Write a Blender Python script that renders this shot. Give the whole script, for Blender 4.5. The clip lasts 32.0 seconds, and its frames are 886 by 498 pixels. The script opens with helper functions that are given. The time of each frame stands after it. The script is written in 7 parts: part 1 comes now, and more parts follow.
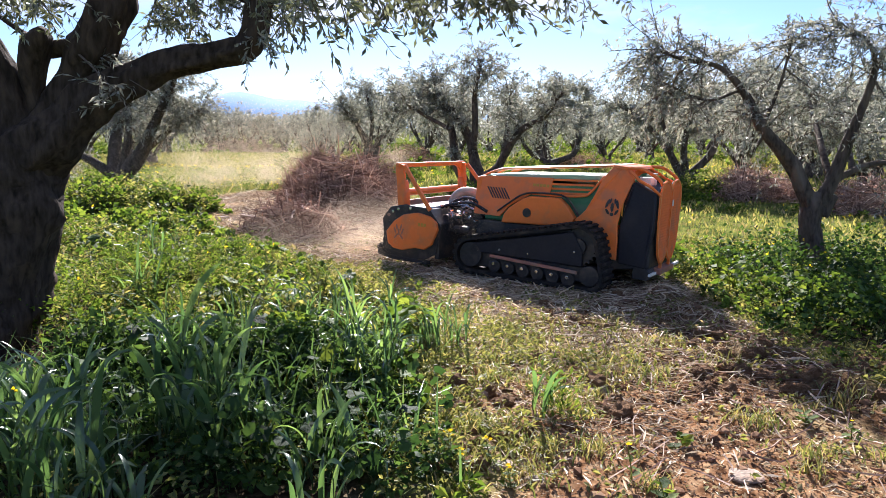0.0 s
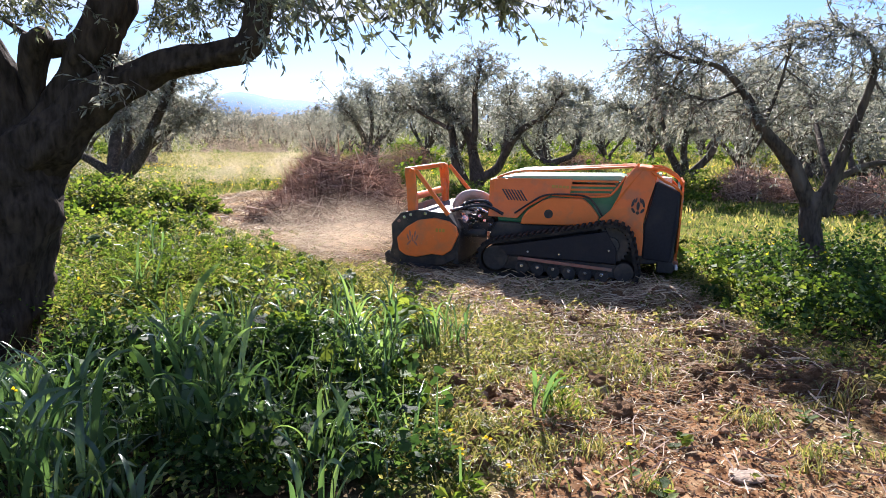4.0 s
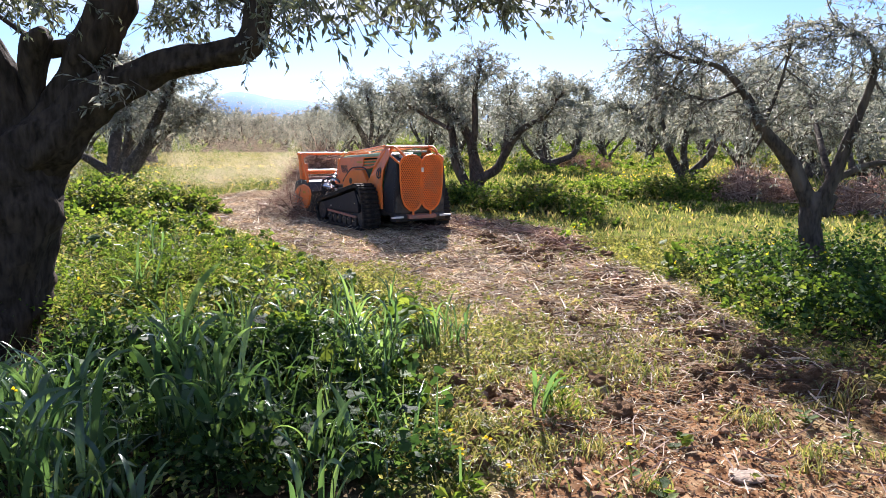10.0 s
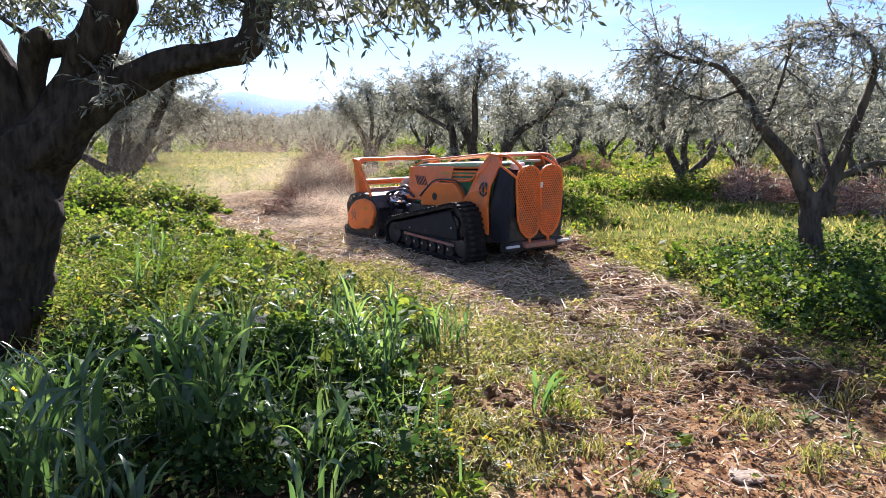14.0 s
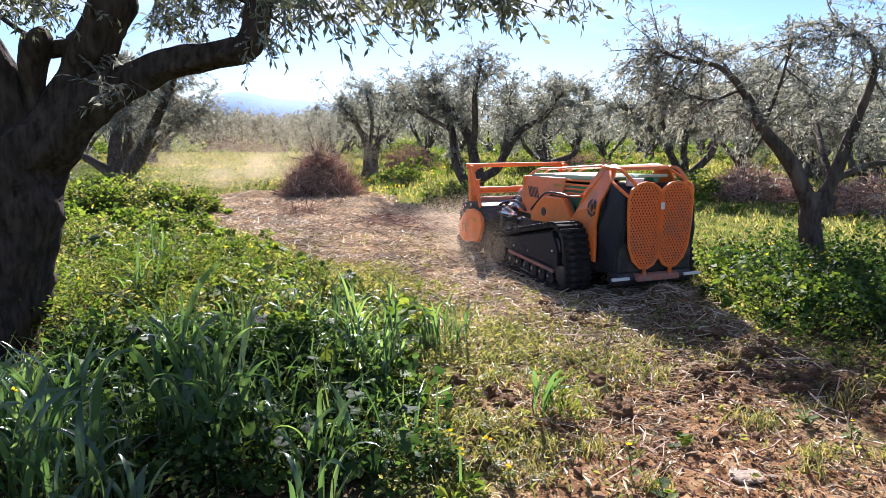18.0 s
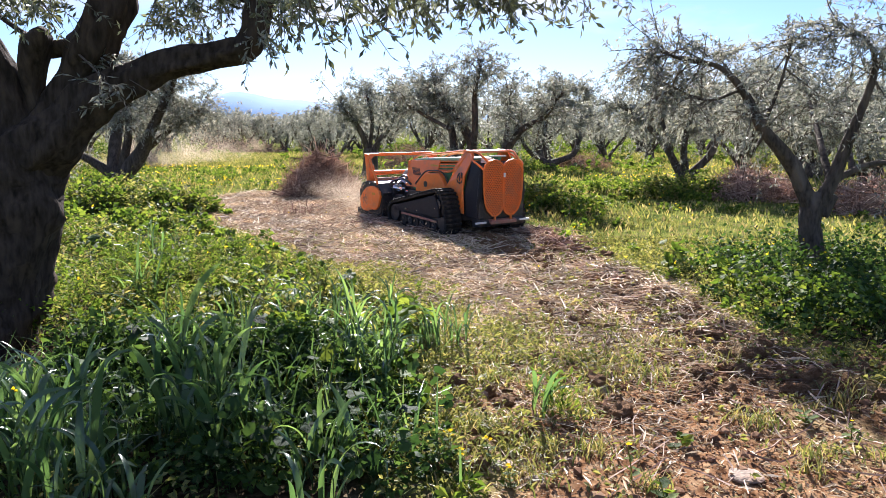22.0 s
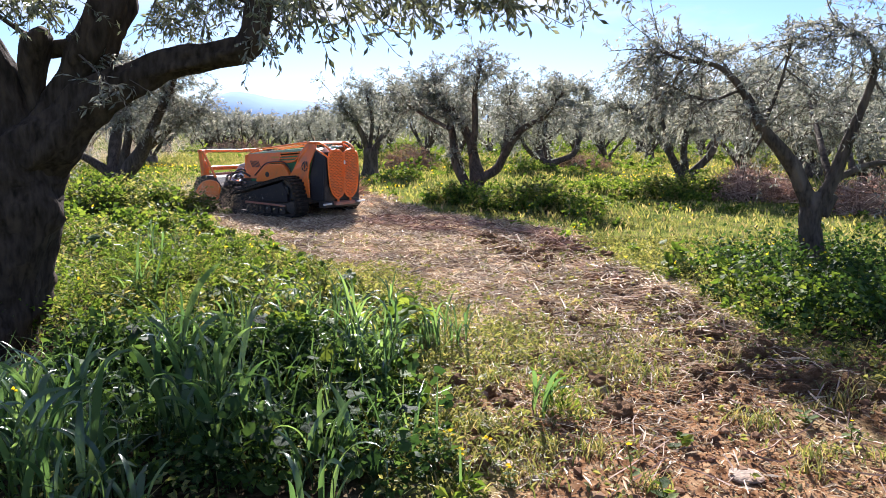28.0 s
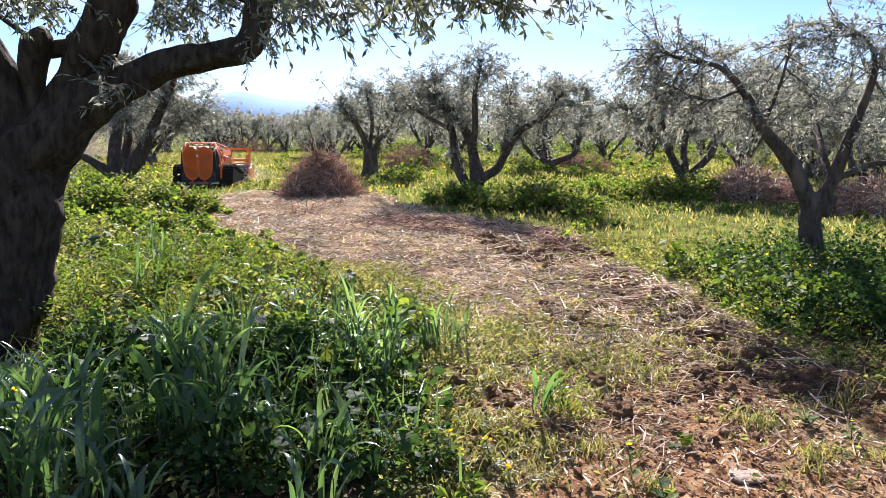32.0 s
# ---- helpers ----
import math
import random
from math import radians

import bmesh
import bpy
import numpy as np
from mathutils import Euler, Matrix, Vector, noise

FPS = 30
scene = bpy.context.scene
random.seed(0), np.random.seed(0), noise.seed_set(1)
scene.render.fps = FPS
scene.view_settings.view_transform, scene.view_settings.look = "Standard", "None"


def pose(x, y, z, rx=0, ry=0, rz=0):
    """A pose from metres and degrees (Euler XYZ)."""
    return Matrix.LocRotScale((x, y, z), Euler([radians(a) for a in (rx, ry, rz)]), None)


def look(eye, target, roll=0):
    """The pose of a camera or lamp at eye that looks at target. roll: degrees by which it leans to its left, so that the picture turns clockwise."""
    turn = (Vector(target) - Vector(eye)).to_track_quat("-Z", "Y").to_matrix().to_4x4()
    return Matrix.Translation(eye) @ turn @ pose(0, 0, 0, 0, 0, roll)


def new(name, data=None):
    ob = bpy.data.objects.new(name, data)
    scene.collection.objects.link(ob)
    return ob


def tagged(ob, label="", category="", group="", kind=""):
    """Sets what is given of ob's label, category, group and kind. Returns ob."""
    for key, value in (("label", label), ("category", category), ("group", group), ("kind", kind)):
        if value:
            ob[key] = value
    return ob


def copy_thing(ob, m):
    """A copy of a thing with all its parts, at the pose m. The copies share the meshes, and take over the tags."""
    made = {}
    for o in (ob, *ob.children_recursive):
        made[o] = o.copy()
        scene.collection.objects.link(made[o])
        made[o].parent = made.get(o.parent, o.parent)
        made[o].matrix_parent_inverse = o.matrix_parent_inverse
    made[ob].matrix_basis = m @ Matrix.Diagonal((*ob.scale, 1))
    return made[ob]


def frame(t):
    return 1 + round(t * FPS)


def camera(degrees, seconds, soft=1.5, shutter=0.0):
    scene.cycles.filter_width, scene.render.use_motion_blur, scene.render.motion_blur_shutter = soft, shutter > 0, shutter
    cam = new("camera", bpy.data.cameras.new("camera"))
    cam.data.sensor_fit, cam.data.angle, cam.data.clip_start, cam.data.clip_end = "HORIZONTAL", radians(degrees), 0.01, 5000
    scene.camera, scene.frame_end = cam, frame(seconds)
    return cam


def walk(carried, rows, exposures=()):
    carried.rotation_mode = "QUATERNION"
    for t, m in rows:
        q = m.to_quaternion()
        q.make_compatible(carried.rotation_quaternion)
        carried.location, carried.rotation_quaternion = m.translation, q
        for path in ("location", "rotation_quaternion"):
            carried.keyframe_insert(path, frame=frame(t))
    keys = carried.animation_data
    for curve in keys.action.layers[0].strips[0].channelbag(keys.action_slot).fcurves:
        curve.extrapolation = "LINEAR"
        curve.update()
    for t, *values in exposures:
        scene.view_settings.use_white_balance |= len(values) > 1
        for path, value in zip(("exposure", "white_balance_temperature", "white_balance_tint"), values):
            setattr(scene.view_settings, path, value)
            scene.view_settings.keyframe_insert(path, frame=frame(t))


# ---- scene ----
cam = camera(64.09, 32.0, soft=0.65)
EYE = pose(0, 0, 1.676, 90 - 9.72, 0, 0)
walk(cam, [(0.0, EYE), (32.0, EYE)], exposures=[(0.0, 1.56, 6200, 16), (32.0, 1.56, 6200, 16)])

# ---------------------------------------------------------------- light
SUN_ELEVATION, SUN_AZIMUTH = radians(33.5), radians(-2)      # azimuth from +y towards +x


def build_light():
    world = bpy.data.worlds.new("world")
    scene.world = world
    world.use_nodes = True
    nt = world.node_tree
    nt.nodes.clear()
    out = nt.nodes.new("ShaderNodeOutputWorld")
    bg = nt.nodes.new("ShaderNodeBackground")
    sky = nt.nodes.new("ShaderNodeTexSky")
    sky.sky_type, sky.sun_disc = "NISHITA", False
    sky.sun_elevation, sky.sun_rotation = SUN_ELEVATION, SUN_AZIMUTH
    sky.altitude, sky.air_density, sky.dust_density, sky.ozone_density = 200, 1.0, 0.25, 3.0
    # broken white cloud over the whole dome
    co = nt.nodes.new("ShaderNodeTexCoord")
    mp = nt.nodes.new("ShaderNodeMapping")
    mp.inputs["Scale"].default_value = (1.0, 1.0, 3.2)
    mp.inputs["Location"].default_value = (1.9, 0.6, 0.0)
    nz = nt.nodes.new("ShaderNodeTexNoise")
    nz.inputs["Scale"].default_value, nz.inputs["Detail"].default_value = 2.6, 8
    nz.inputs["Roughness"].default_value = 0.55
    ramp = nt.nodes.new("ShaderNodeValToRGB")
    ramp.color_ramp.elements[0].position, ramp.color_ramp.elements[1].position = 0.475, 0.625
    mix = nt.nodes.new("ShaderNodeMixRGB")
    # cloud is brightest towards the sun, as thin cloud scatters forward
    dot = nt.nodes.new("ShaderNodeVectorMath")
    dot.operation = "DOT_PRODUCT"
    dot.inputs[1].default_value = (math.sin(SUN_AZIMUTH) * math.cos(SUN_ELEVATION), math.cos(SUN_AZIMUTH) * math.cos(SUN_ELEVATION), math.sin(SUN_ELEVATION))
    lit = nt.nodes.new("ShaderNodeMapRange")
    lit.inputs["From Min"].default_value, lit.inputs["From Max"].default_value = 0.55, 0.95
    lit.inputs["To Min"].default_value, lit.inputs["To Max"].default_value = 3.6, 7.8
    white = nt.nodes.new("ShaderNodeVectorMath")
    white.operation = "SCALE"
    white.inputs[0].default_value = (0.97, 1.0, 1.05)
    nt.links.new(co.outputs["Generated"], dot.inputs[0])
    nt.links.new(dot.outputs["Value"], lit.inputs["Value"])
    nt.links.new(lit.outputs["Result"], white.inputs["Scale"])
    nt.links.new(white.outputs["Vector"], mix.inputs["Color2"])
    # a clear, rather blue spring sky
    tint = nt.nodes.new("ShaderNodeMixRGB")
    tint.blend_type = "MULTIPLY"
    tint.inputs["Fac"].default_value = 1.0
    tint.inputs["Color2"].default_value = (0.77, 0.91, 1.25, 1)
    bg.inputs["Strength"].default_value = 0.05
    link = nt.links.new
    link(co.outputs["Generated"], mp.inputs["Vector"])
    link(mp.outputs["Vector"], nz.inputs["Vector"])
    link(nz.outputs["Fac"], ramp.inputs["Fac"])
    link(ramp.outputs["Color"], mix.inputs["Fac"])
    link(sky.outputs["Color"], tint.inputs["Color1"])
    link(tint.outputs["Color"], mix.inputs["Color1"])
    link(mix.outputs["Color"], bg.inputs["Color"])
    link(bg.outputs["Background"], out.inputs["Surface"])
    sun = new("sun", bpy.data.lights.new("sun", "SUN"))
    sun.data.energy, sun.data.angle, sun.data.color = 5.5, radians(0.55), (1.0, 0.945, 0.88)
    d = Vector((math.sin(SUN_AZIMUTH) * math.cos(SUN_ELEVATION), math.cos(SUN_AZIMUTH) * math.cos(SUN_ELEVATION), math.sin(SUN_ELEVATION)))
    sun.matrix_world = look(d * 60, (0, 0, 0))


build_light()


# ---------------------------------------------------------------- materials
def material(name, c1, c2, rough=0.7, metal=0.0, grain=30.0, blotch=2.0, bump=0.2, c3=None, spread=0.5, spec=0.5, stretch=1.0):
    """Two colours mixed by fine grain, a third by large blotches, with relief."""
    m = bpy.data.materials.new(name)
    m.use_nodes = True
    nt = m.node_tree
    bs = nt.nodes["Principled BSDF"]
    link = nt.links.new
    co = nt.nodes.new("ShaderNodeTexCoord")
    n1 = nt.nodes.new("ShaderNodeTexNoise")
    n1.inputs["Scale"].default_value, n1.inputs["Detail"].default_value = grain, 6
    n2 = nt.nodes.new("ShaderNodeTexNoise")
    n2.inputs["Scale"].default_value, n2.inputs["Detail"].default_value = blotch, 4
    mp = nt.nodes.new("ShaderNodeMapping")
    mp.inputs["Scale"].default_value = (1, 1, stretch)
    link(co.outputs["Object"], mp.inputs["Vector"])
    link(mp.outputs["Vector"], n1.inputs["Vector"])
    link(mp.outputs["Vector"], n2.inputs["Vector"])
    r1 = nt.nodes.new("ShaderNodeValToRGB")
    r1.color_ramp.elements[0].position, r1.color_ramp.elements[1].position = 0.5 - spread / 2, 0.5 + spread / 2
    r1.color_ramp.elements[0].color, r1.color_ramp.elements[1].color = (*c1, 1), (*c2, 1)
    link(n1.outputs["Fac"], r1.inputs["Fac"])
    colour = r1.outputs["Color"]
    if c3:
        r2 = nt.nodes.new("ShaderNodeValToRGB")
        r2.color_ramp.elements[0].position, r2.color_ramp.elements[1].position = 0.5, 0.68
        mx = nt.nodes.new("ShaderNodeMixRGB")
        mx.inputs["Color2"].default_value = (*c3, 1)
        link(n2.outputs["Fac"], r2.inputs["Fac"])
        link(r2.outputs["Color"], mx.inputs["Fac"])
        link(colour, mx.inputs["Color1"])
        colour = mx.outputs["Color"]
    link(colour, bs.inputs["Base Color"])
    bs.inputs["Metallic"].default_value = metal
    bs.inputs["Specular IOR Level"].default_value = spec
    rr = nt.nodes.new("ShaderNodeMapRange")
    rr.inputs["To Min"].default_value, rr.inputs["To Max"].default_value = max(rough - 0.12, 0.03), min(rough + 0.12, 1)
    link(n2.outputs["Fac"], rr.inputs["Value"])
    link(rr.outputs["Result"], bs.inputs["Roughness"])
    if bump:
        b = nt.nodes.new("ShaderNodeBump")
        b.inputs["Strength"].default_value, b.inputs["Distance"].default_value = bump, 0.02
        link(n1.outputs["Fac"], b.inputs["Height"])
        link(b.outputs["Normal"], bs.inputs["Normal"])
    return m


def leaf_material(name, colours, rough=0.45, through_light=0.35, spec=0.5, glow=(2.0, 1.9, 0.9)):
    """Foliage: each piece takes its own shade; part of the light passes through."""
    m = bpy.data.materials.new(name)
    m.use_nodes = True
    nt = m.node_tree
    link = nt.links.new
    bs, out = nt.nodes["Principled BSDF"], nt.nodes["Material Output"]
    geo = nt.nodes.new("ShaderNodeNewGeometry")
    ramp = nt.nodes.new("ShaderNodeValToRGB")
    els = ramp.color_ramp.elements
    while len(els) < len(colours):
        els.new(0.5)
    for i, c in enumerate(colours):
        els[i].position, els[i].color = i / (len(colours) - 1), (*c, 1)
    info = nt.nodes.new("ShaderNodeObjectInfo")
    add = nt.nodes.new("ShaderNodeMath")
    frac = nt.nodes.new("ShaderNodeMath")
    frac.operation = "FRACT"
    link(geo.outputs["Random Per Island"], add.inputs[0])
    link(info.outputs["Random"], add.inputs[1])
    link(add.outputs["Value"], frac.inputs[0])
    link(frac.outputs["Value"], ramp.inputs["Fac"])
    co = nt.nodes.new("ShaderNodeTexCoord")
    nz = nt.nodes.new("ShaderNodeTexNoise")
    nz.inputs["Scale"].default_value = 1.3
    link(co.outputs["Object"], nz.inputs["Vector"])
    hsv = nt.nodes.new("ShaderNodeHueSaturation")
    mr = nt.nodes.new("ShaderNodeMapRange")
    mr.inputs["From Min"].default_value, mr.inputs["From Max"].default_value = 0.3, 0.7
    mr.inputs["To Min"].default_value, mr.inputs["To Max"].default_value = 0.7, 1.3
    link(nz.outputs["Fac"], mr.inputs["Value"])
    link(mr.outputs["Result"], hsv.inputs["Value"])
    link(ramp.outputs["Color"], hsv.inputs["Color"])
    link(hsv.outputs["Color"], bs.inputs["Base Color"])
    bs.inputs["Roughness"].default_value, bs.inputs["Specular IOR Level"].default_value = rough, spec
    fine = nt.nodes.new("ShaderNodeTexNoise")
    fine.inputs["Scale"].default_value, fine.inputs["Detail"].default_value = 55, 3
    link(co.outputs["Object"], fine.inputs["Vector"])
    bp = nt.nodes.new("ShaderNodeBump")
    bp.inputs["Strength"].default_value, bp.inputs["Distance"].default_value = 0.5, 0.004
    link(fine.outputs["Fac"], bp.inputs["Height"])
    link(bp.outputs["Normal"], bs.inputs["Normal"])
    tr = nt.nodes.new("ShaderNodeBsdfTranslucent")
    boost = nt.nodes.new("ShaderNodeMixRGB")
    boost.blend_type = "MULTIPLY"
    boost.inputs["Fac"].default_value = 1
    boost.inputs["Color2"].default_value = (*glow, 1)
    link(hsv.outputs["Color"], boost.inputs["Color1"])
    link(boost.outputs["Color"], tr.inputs["Color"])
    mx = nt.nodes.new("ShaderNodeMixShader")
    mx.inputs["Fac"].default_value = through_light
    link(bs.outputs["BSDF"], mx.inputs[1])
    link(tr.outputs["BSDF"], mx.inputs[2])
    link(mx.outputs["Shader"], out.inputs["Surface"])
    return m


def ground_material():
    """Green sward, wood-chip mulch and red-brown tilled earth, laid out by the attributes mulch and soil."""
    m = bpy.data.materials.new("ground")
    m.use_nodes = True
    nt = m.node_tree
    link = nt.links.new
    bs = nt.nodes["Principled BSDF"]
    co = nt.nodes.new("ShaderNodeTexCoord")

    def noise_ramp(scale, stops, detail=8):
        n = nt.nodes.new("ShaderNodeTexNoise")
        n.inputs["Scale"].default_value, n.inputs["Detail"].default_value = scale, detail
        link(co.outputs["Object"], n.inputs["Vector"])
        r = nt.nodes.new("ShaderNodeValToRGB")
        els = r.color_ramp.elements
        while len(els) < len(stops):
            els.new(0.5)
        for e, (p, c) in zip(els, stops):
            e.position, e.color = p, (*c, 1)
        link(n.outputs["Fac"], r.inputs["Fac"])
        return r.outputs["Color"], n.outputs["Fac"]

    def blend(fac, a, b):
        x = nt.nodes.new("ShaderNodeMixRGB")
        link(fac, x.inputs["Fac"])
        link(a, x.inputs["Color1"])
        link(b, x.inputs["Color2"])
        return x.outputs["Color"]

    green, _ = noise_ramp(2.3, [(0.36, (0.045, 0.07, 0.018)), (0.47, (0.10, 0.135, 0.03)), (0.58, (0.165, 0.185, 0.045)), (0.68, (0.16, 0.125, 0.06))], 12)
    # dark leaf mould, darkened further to stand for shade below the weeds
    shaded_humus, hfac = noise_ramp(21, [(0.35, (0.022, 0.017, 0.011)), (0.55, (0.06, 0.045, 0.03)), (0.7, (0.14, 0.11, 0.07))], 10)
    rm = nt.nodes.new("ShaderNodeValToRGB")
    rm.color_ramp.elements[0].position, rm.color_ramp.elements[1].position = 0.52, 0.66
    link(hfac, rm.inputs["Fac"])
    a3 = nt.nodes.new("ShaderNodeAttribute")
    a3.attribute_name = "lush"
    sward = blend(a3.outputs["Fac"], blend(rm.outputs["Color"], green, shaded_humus), shaded_humus)
    mulch, mfac = noise_ramp(45, [(0.36, (0.095, 0.062, 0.040)), (0.5, (0.31, 0.22, 0.142)), (0.64, (0.55, 0.435, 0.295))])
    soil, sfac = noise_ramp(13, [(0.34, (0.075, 0.038, 0.020)), (0.46, (0.19, 0.102, 0.054)), (0.56, (0.245, 0.146, 0.080)), (0.67, (0.315, 0.208, 0.12))], 14)
    a1 = nt.nodes.new("ShaderNodeAttribute")
    a1.attribute_name = "mulch"
    a2 = nt.nodes.new("ShaderNodeAttribute")
    a2.attribute_name = "soil"
    # freshly turned, still moist earth is darker
    moist, _ = noise_ramp(17, [(0.36, (0.04, 0.022, 0.012)), (0.5, (0.10, 0.056, 0.030)), (0.64, (0.20, 0.118, 0.066))], 12)
    a4 = nt.nodes.new("ShaderNodeAttribute")
    a4.attribute_name = "fresh"
    soil = blend(a4.outputs["Fac"], soil, moist)
    c = blend(a2.outputs["Fac"], sward, soil)
    c = blend(a1.outputs["Fac"], c, mulch)
    link(c, bs.inputs["Base Color"])
    bs.inputs["Roughness"].default_value = 0.95
    bs.inputs["Specular IOR Level"].default_value = 0.0
    add = nt.nodes.new("ShaderNodeMath")
    link(mfac, add.inputs[0])
    link(sfac, add.inputs[1])
    b = nt.nodes.new("ShaderNodeBump")
    b.inputs["Strength"].default_value, b.inputs["Distance"].default_value = 0.55, 0.015
    link(add.outputs["Value"], b.inputs["Height"])
    link(b.outputs["Normal"], bs.inputs["Normal"])
    return m


ORANGE = material("orange_paint", (0.86, 0.195, 0.035), (0.93, 0.22, 0.04), 0.36, grain=14, blotch=5, bump=0.02, c3=(0.66, 0.20, 0.07))
DARK = material("dark_steel", (0.010, 0.010, 0.012), (0.034, 0.032, 0.034), 0.5, grain=28, blotch=6, bump=0.12, c3=(0.085, 0.066, 0.051))
SLATE = material("slate_plastic", (0.014, 0.014, 0.019), (0.022, 0.022, 0.028), 0.6, grain=40, blotch=3, bump=0.03, c3=(0.034, 0.031, 0.032), spec=0.3)
RUBBER = material("track_rubber", (0.009, 0.008, 0.008), (0.026, 0.023, 0.021), 0.8, grain=30, blotch=7, bump=0.3, c3=(0.06, 0.047, 0.037), spec=0.3)
HOSE = material("black_hose", (0.012, 0.012, 0.013), (0.02, 0.02, 0.021), 0.22, grain=40, blotch=8, bump=0.03, c3=(0.05, 0.045, 0.04), spec=0.7)
CHROME = material("steel_rod", (0.55, 0.55, 0.55), (0.7, 0.7, 0.7), 0.25, metal=1.0, grain=30, bump=0.02)
GREENPAINT = material("green_paint", (0.05, 0.22, 0.10), (0.07, 0.28, 0.13), 0.4, grain=20, blotch=4, bump=0.02, c3=(0.16, 0.27, 0.17))
LIDGREEN = material("pale_green_lid", (0.30, 0.48, 0.30), (0.36, 0.52, 0.34), 0.35, grain=20, blotch=3, bump=0.02, c3=(0.42, 0.46, 0.36))
DUSTRED = material("dusty_red_bar", (0.34, 0.13, 0.09), (0.42, 0.2, 0.14), 0.7, grain=25, blotch=6, bump=0.05, c3=(0.3, 0.2, 0.15))
HOSETAN = material("dusty_hose", (0.34, 0.31, 0.28), (0.46, 0.42, 0.38), 0.6, grain=30, blotch=6, bump=0.1, c3=(0.3, 0.22, 0.17))
YELLOW = material("yellow_decal", (0.50, 0.26, 0.03), (0.62, 0.36, 0.05), 0.6, bump=0)
WHITEBAR = material("white_marker", (0.72, 0.72, 0.7), (0.8, 0.8, 0.78), 0.4, bump=0)
# the old tree's bark, darkened to stand for its backlit, shaded side
SHADEBARK = material("shaded_olive_bark", (0.013, 0.010, 0.0075), (0.078, 0.059, 0.047), 0.92, grain=26, blotch=14, bump=1.0, c3=(0.085, 0.063, 0.048), spec=0.12, stretch=0.28)
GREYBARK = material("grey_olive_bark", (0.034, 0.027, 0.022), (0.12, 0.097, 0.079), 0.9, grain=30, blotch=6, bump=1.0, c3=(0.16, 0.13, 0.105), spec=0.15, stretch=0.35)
TWIG = material("olive_twig", (0.09, 0.075, 0.06), (0.17, 0.14, 0.11), 0.85, grain=40, bump=0.2, spec=0.2)
OLIVE = leaf_material("olive_leaf", [(0.088, 0.106, 0.086), (0.14, 0.158, 0.14), (0.21, 0.225, 0.205), (0.34, 0.355, 0.338), (0.22, 0.21, 0.145)], 0.36, 0.38, 0.6, (1.6, 1.5, 1.25))
WEED = leaf_material("weed_leaf", [(0.028, 0.058, 0.015), (0.050, 0.092, 0.021), (0.082, 0.135, 0.030), (0.13, 0.18, 0.048)], 0.6, 0.42, 0.15, (2.6, 2.25, 0.95))
# the weed leaf again, its colour darkened to stand for shade
SHADEDWEED = leaf_material("shaded_weed_leaf", [(0.014, 0.034, 0.014), (0.026, 0.055, 0.020), (0.042, 0.082, 0.026), (0.065, 0.115, 0.034)], 0.6, 0.34, 0.14, (2.3, 2.15, 1.1))
HERB = leaf_material("herb_leaf", [(0.050, 0.068, 0.026), (0.10, 0.122, 0.044), (0.155, 0.172, 0.062), (0.205, 0.205, 0.09)], 0.5, 0.45, 0.35, (2.35, 2.05, 1.15))
WHEAT = leaf_material("cereal_blade", [(0.034, 0.068, 0.038), (0.060, 0.108, 0.054), (0.115, 0.170, 0.084)], 0.22, 0.43, 0.9, (2.5, 2.5, 1.1))
DRYGRASS = leaf_material("dead_grass", [(0.16, 0.13, 0.06), (0.30, 0.235, 0.12), (0.45, 0.36, 0.20), (0.58, 0.48, 0.29), (0.20, 0.21, 0.075)], 0.6, 0.3, 0.3, (1.3, 1.2, 0.9))
GRASS = leaf_material("meadow_grass", [(0.07, 0.10, 0.032), (0.12, 0.15, 0.048), (0.18, 0.19, 0.07), (0.28, 0.255, 0.10), (0.32, 0.265, 0.17)], 0.5, 0.40, 0.4, (1.8, 1.65, 1.0))
# a darkened olive leaf that stands for backlit silhouettes on the low shoots
OLIVEBACKLIT = leaf_material("backlit_olive_leaf", [(0.055, 0.065, 0.04), (0.10, 0.11, 0.07), (0.17, 0.18, 0.13), (0.30, 0.31, 0.26)], 0.4, 0.25, 0.5, (1.4, 1.4, 0.8))
DUSTMOTE = leaf_material("dust_mote", [(0.55, 0.46, 0.36), (0.66, 0.57, 0.46)], 1.0, 0.6, 0.0, (1.1, 1.06, 1.0))
FLOWER = leaf_material("yellow_petal", [(0.75, 0.55, 0.02), (0.85, 0.68, 0.03)], 0.5, 0.3, 0.3)
CHIP = leaf_material("wood_chip", [(0.19, 0.123, 0.078), (0.41, 0.30, 0.19), (0.59, 0.47, 0.315), (0.75, 0.64, 0.455), (0.85, 0.77, 0.59)], 0.6, 0.22, 0.4, (1.1, 1.0, 0.95))
LITTER = leaf_material("ground_litter", [(0.10, 0.062, 0.04), (0.23, 0.15, 0.10), (0.38, 0.285, 0.18), (0.52, 0.43, 0.28), (0.22, 0.23, 0.10)], 0.85, 0.2, 0.2, (1.2, 1.1, 1.0))
LUMP = material("earth_lump", (0.12, 0.066, 0.036), (0.30, 0.178, 0.10), 0.97, grain=45, blotch=9, bump=0.9, c3=(0.34, 0.215, 0.13), spec=0.05)
BRUSH = leaf_material("cut_brush", [(0.155, 0.095, 0.073), (0.30, 0.20, 0.156), (0.47, 0.345, 0.275), (0.69, 0.57, 0.47)], 0.65, 0.28, 0.3, (1.3, 1.15, 1.05))
DRYLEAF = leaf_material("withered_leaf", [(0.20, 0.112, 0.082), (0.31, 0.19, 0.145), (0.42, 0.295, 0.23)], 0.6, 0.3, 0.3, (1.4, 1.2, 1.0))
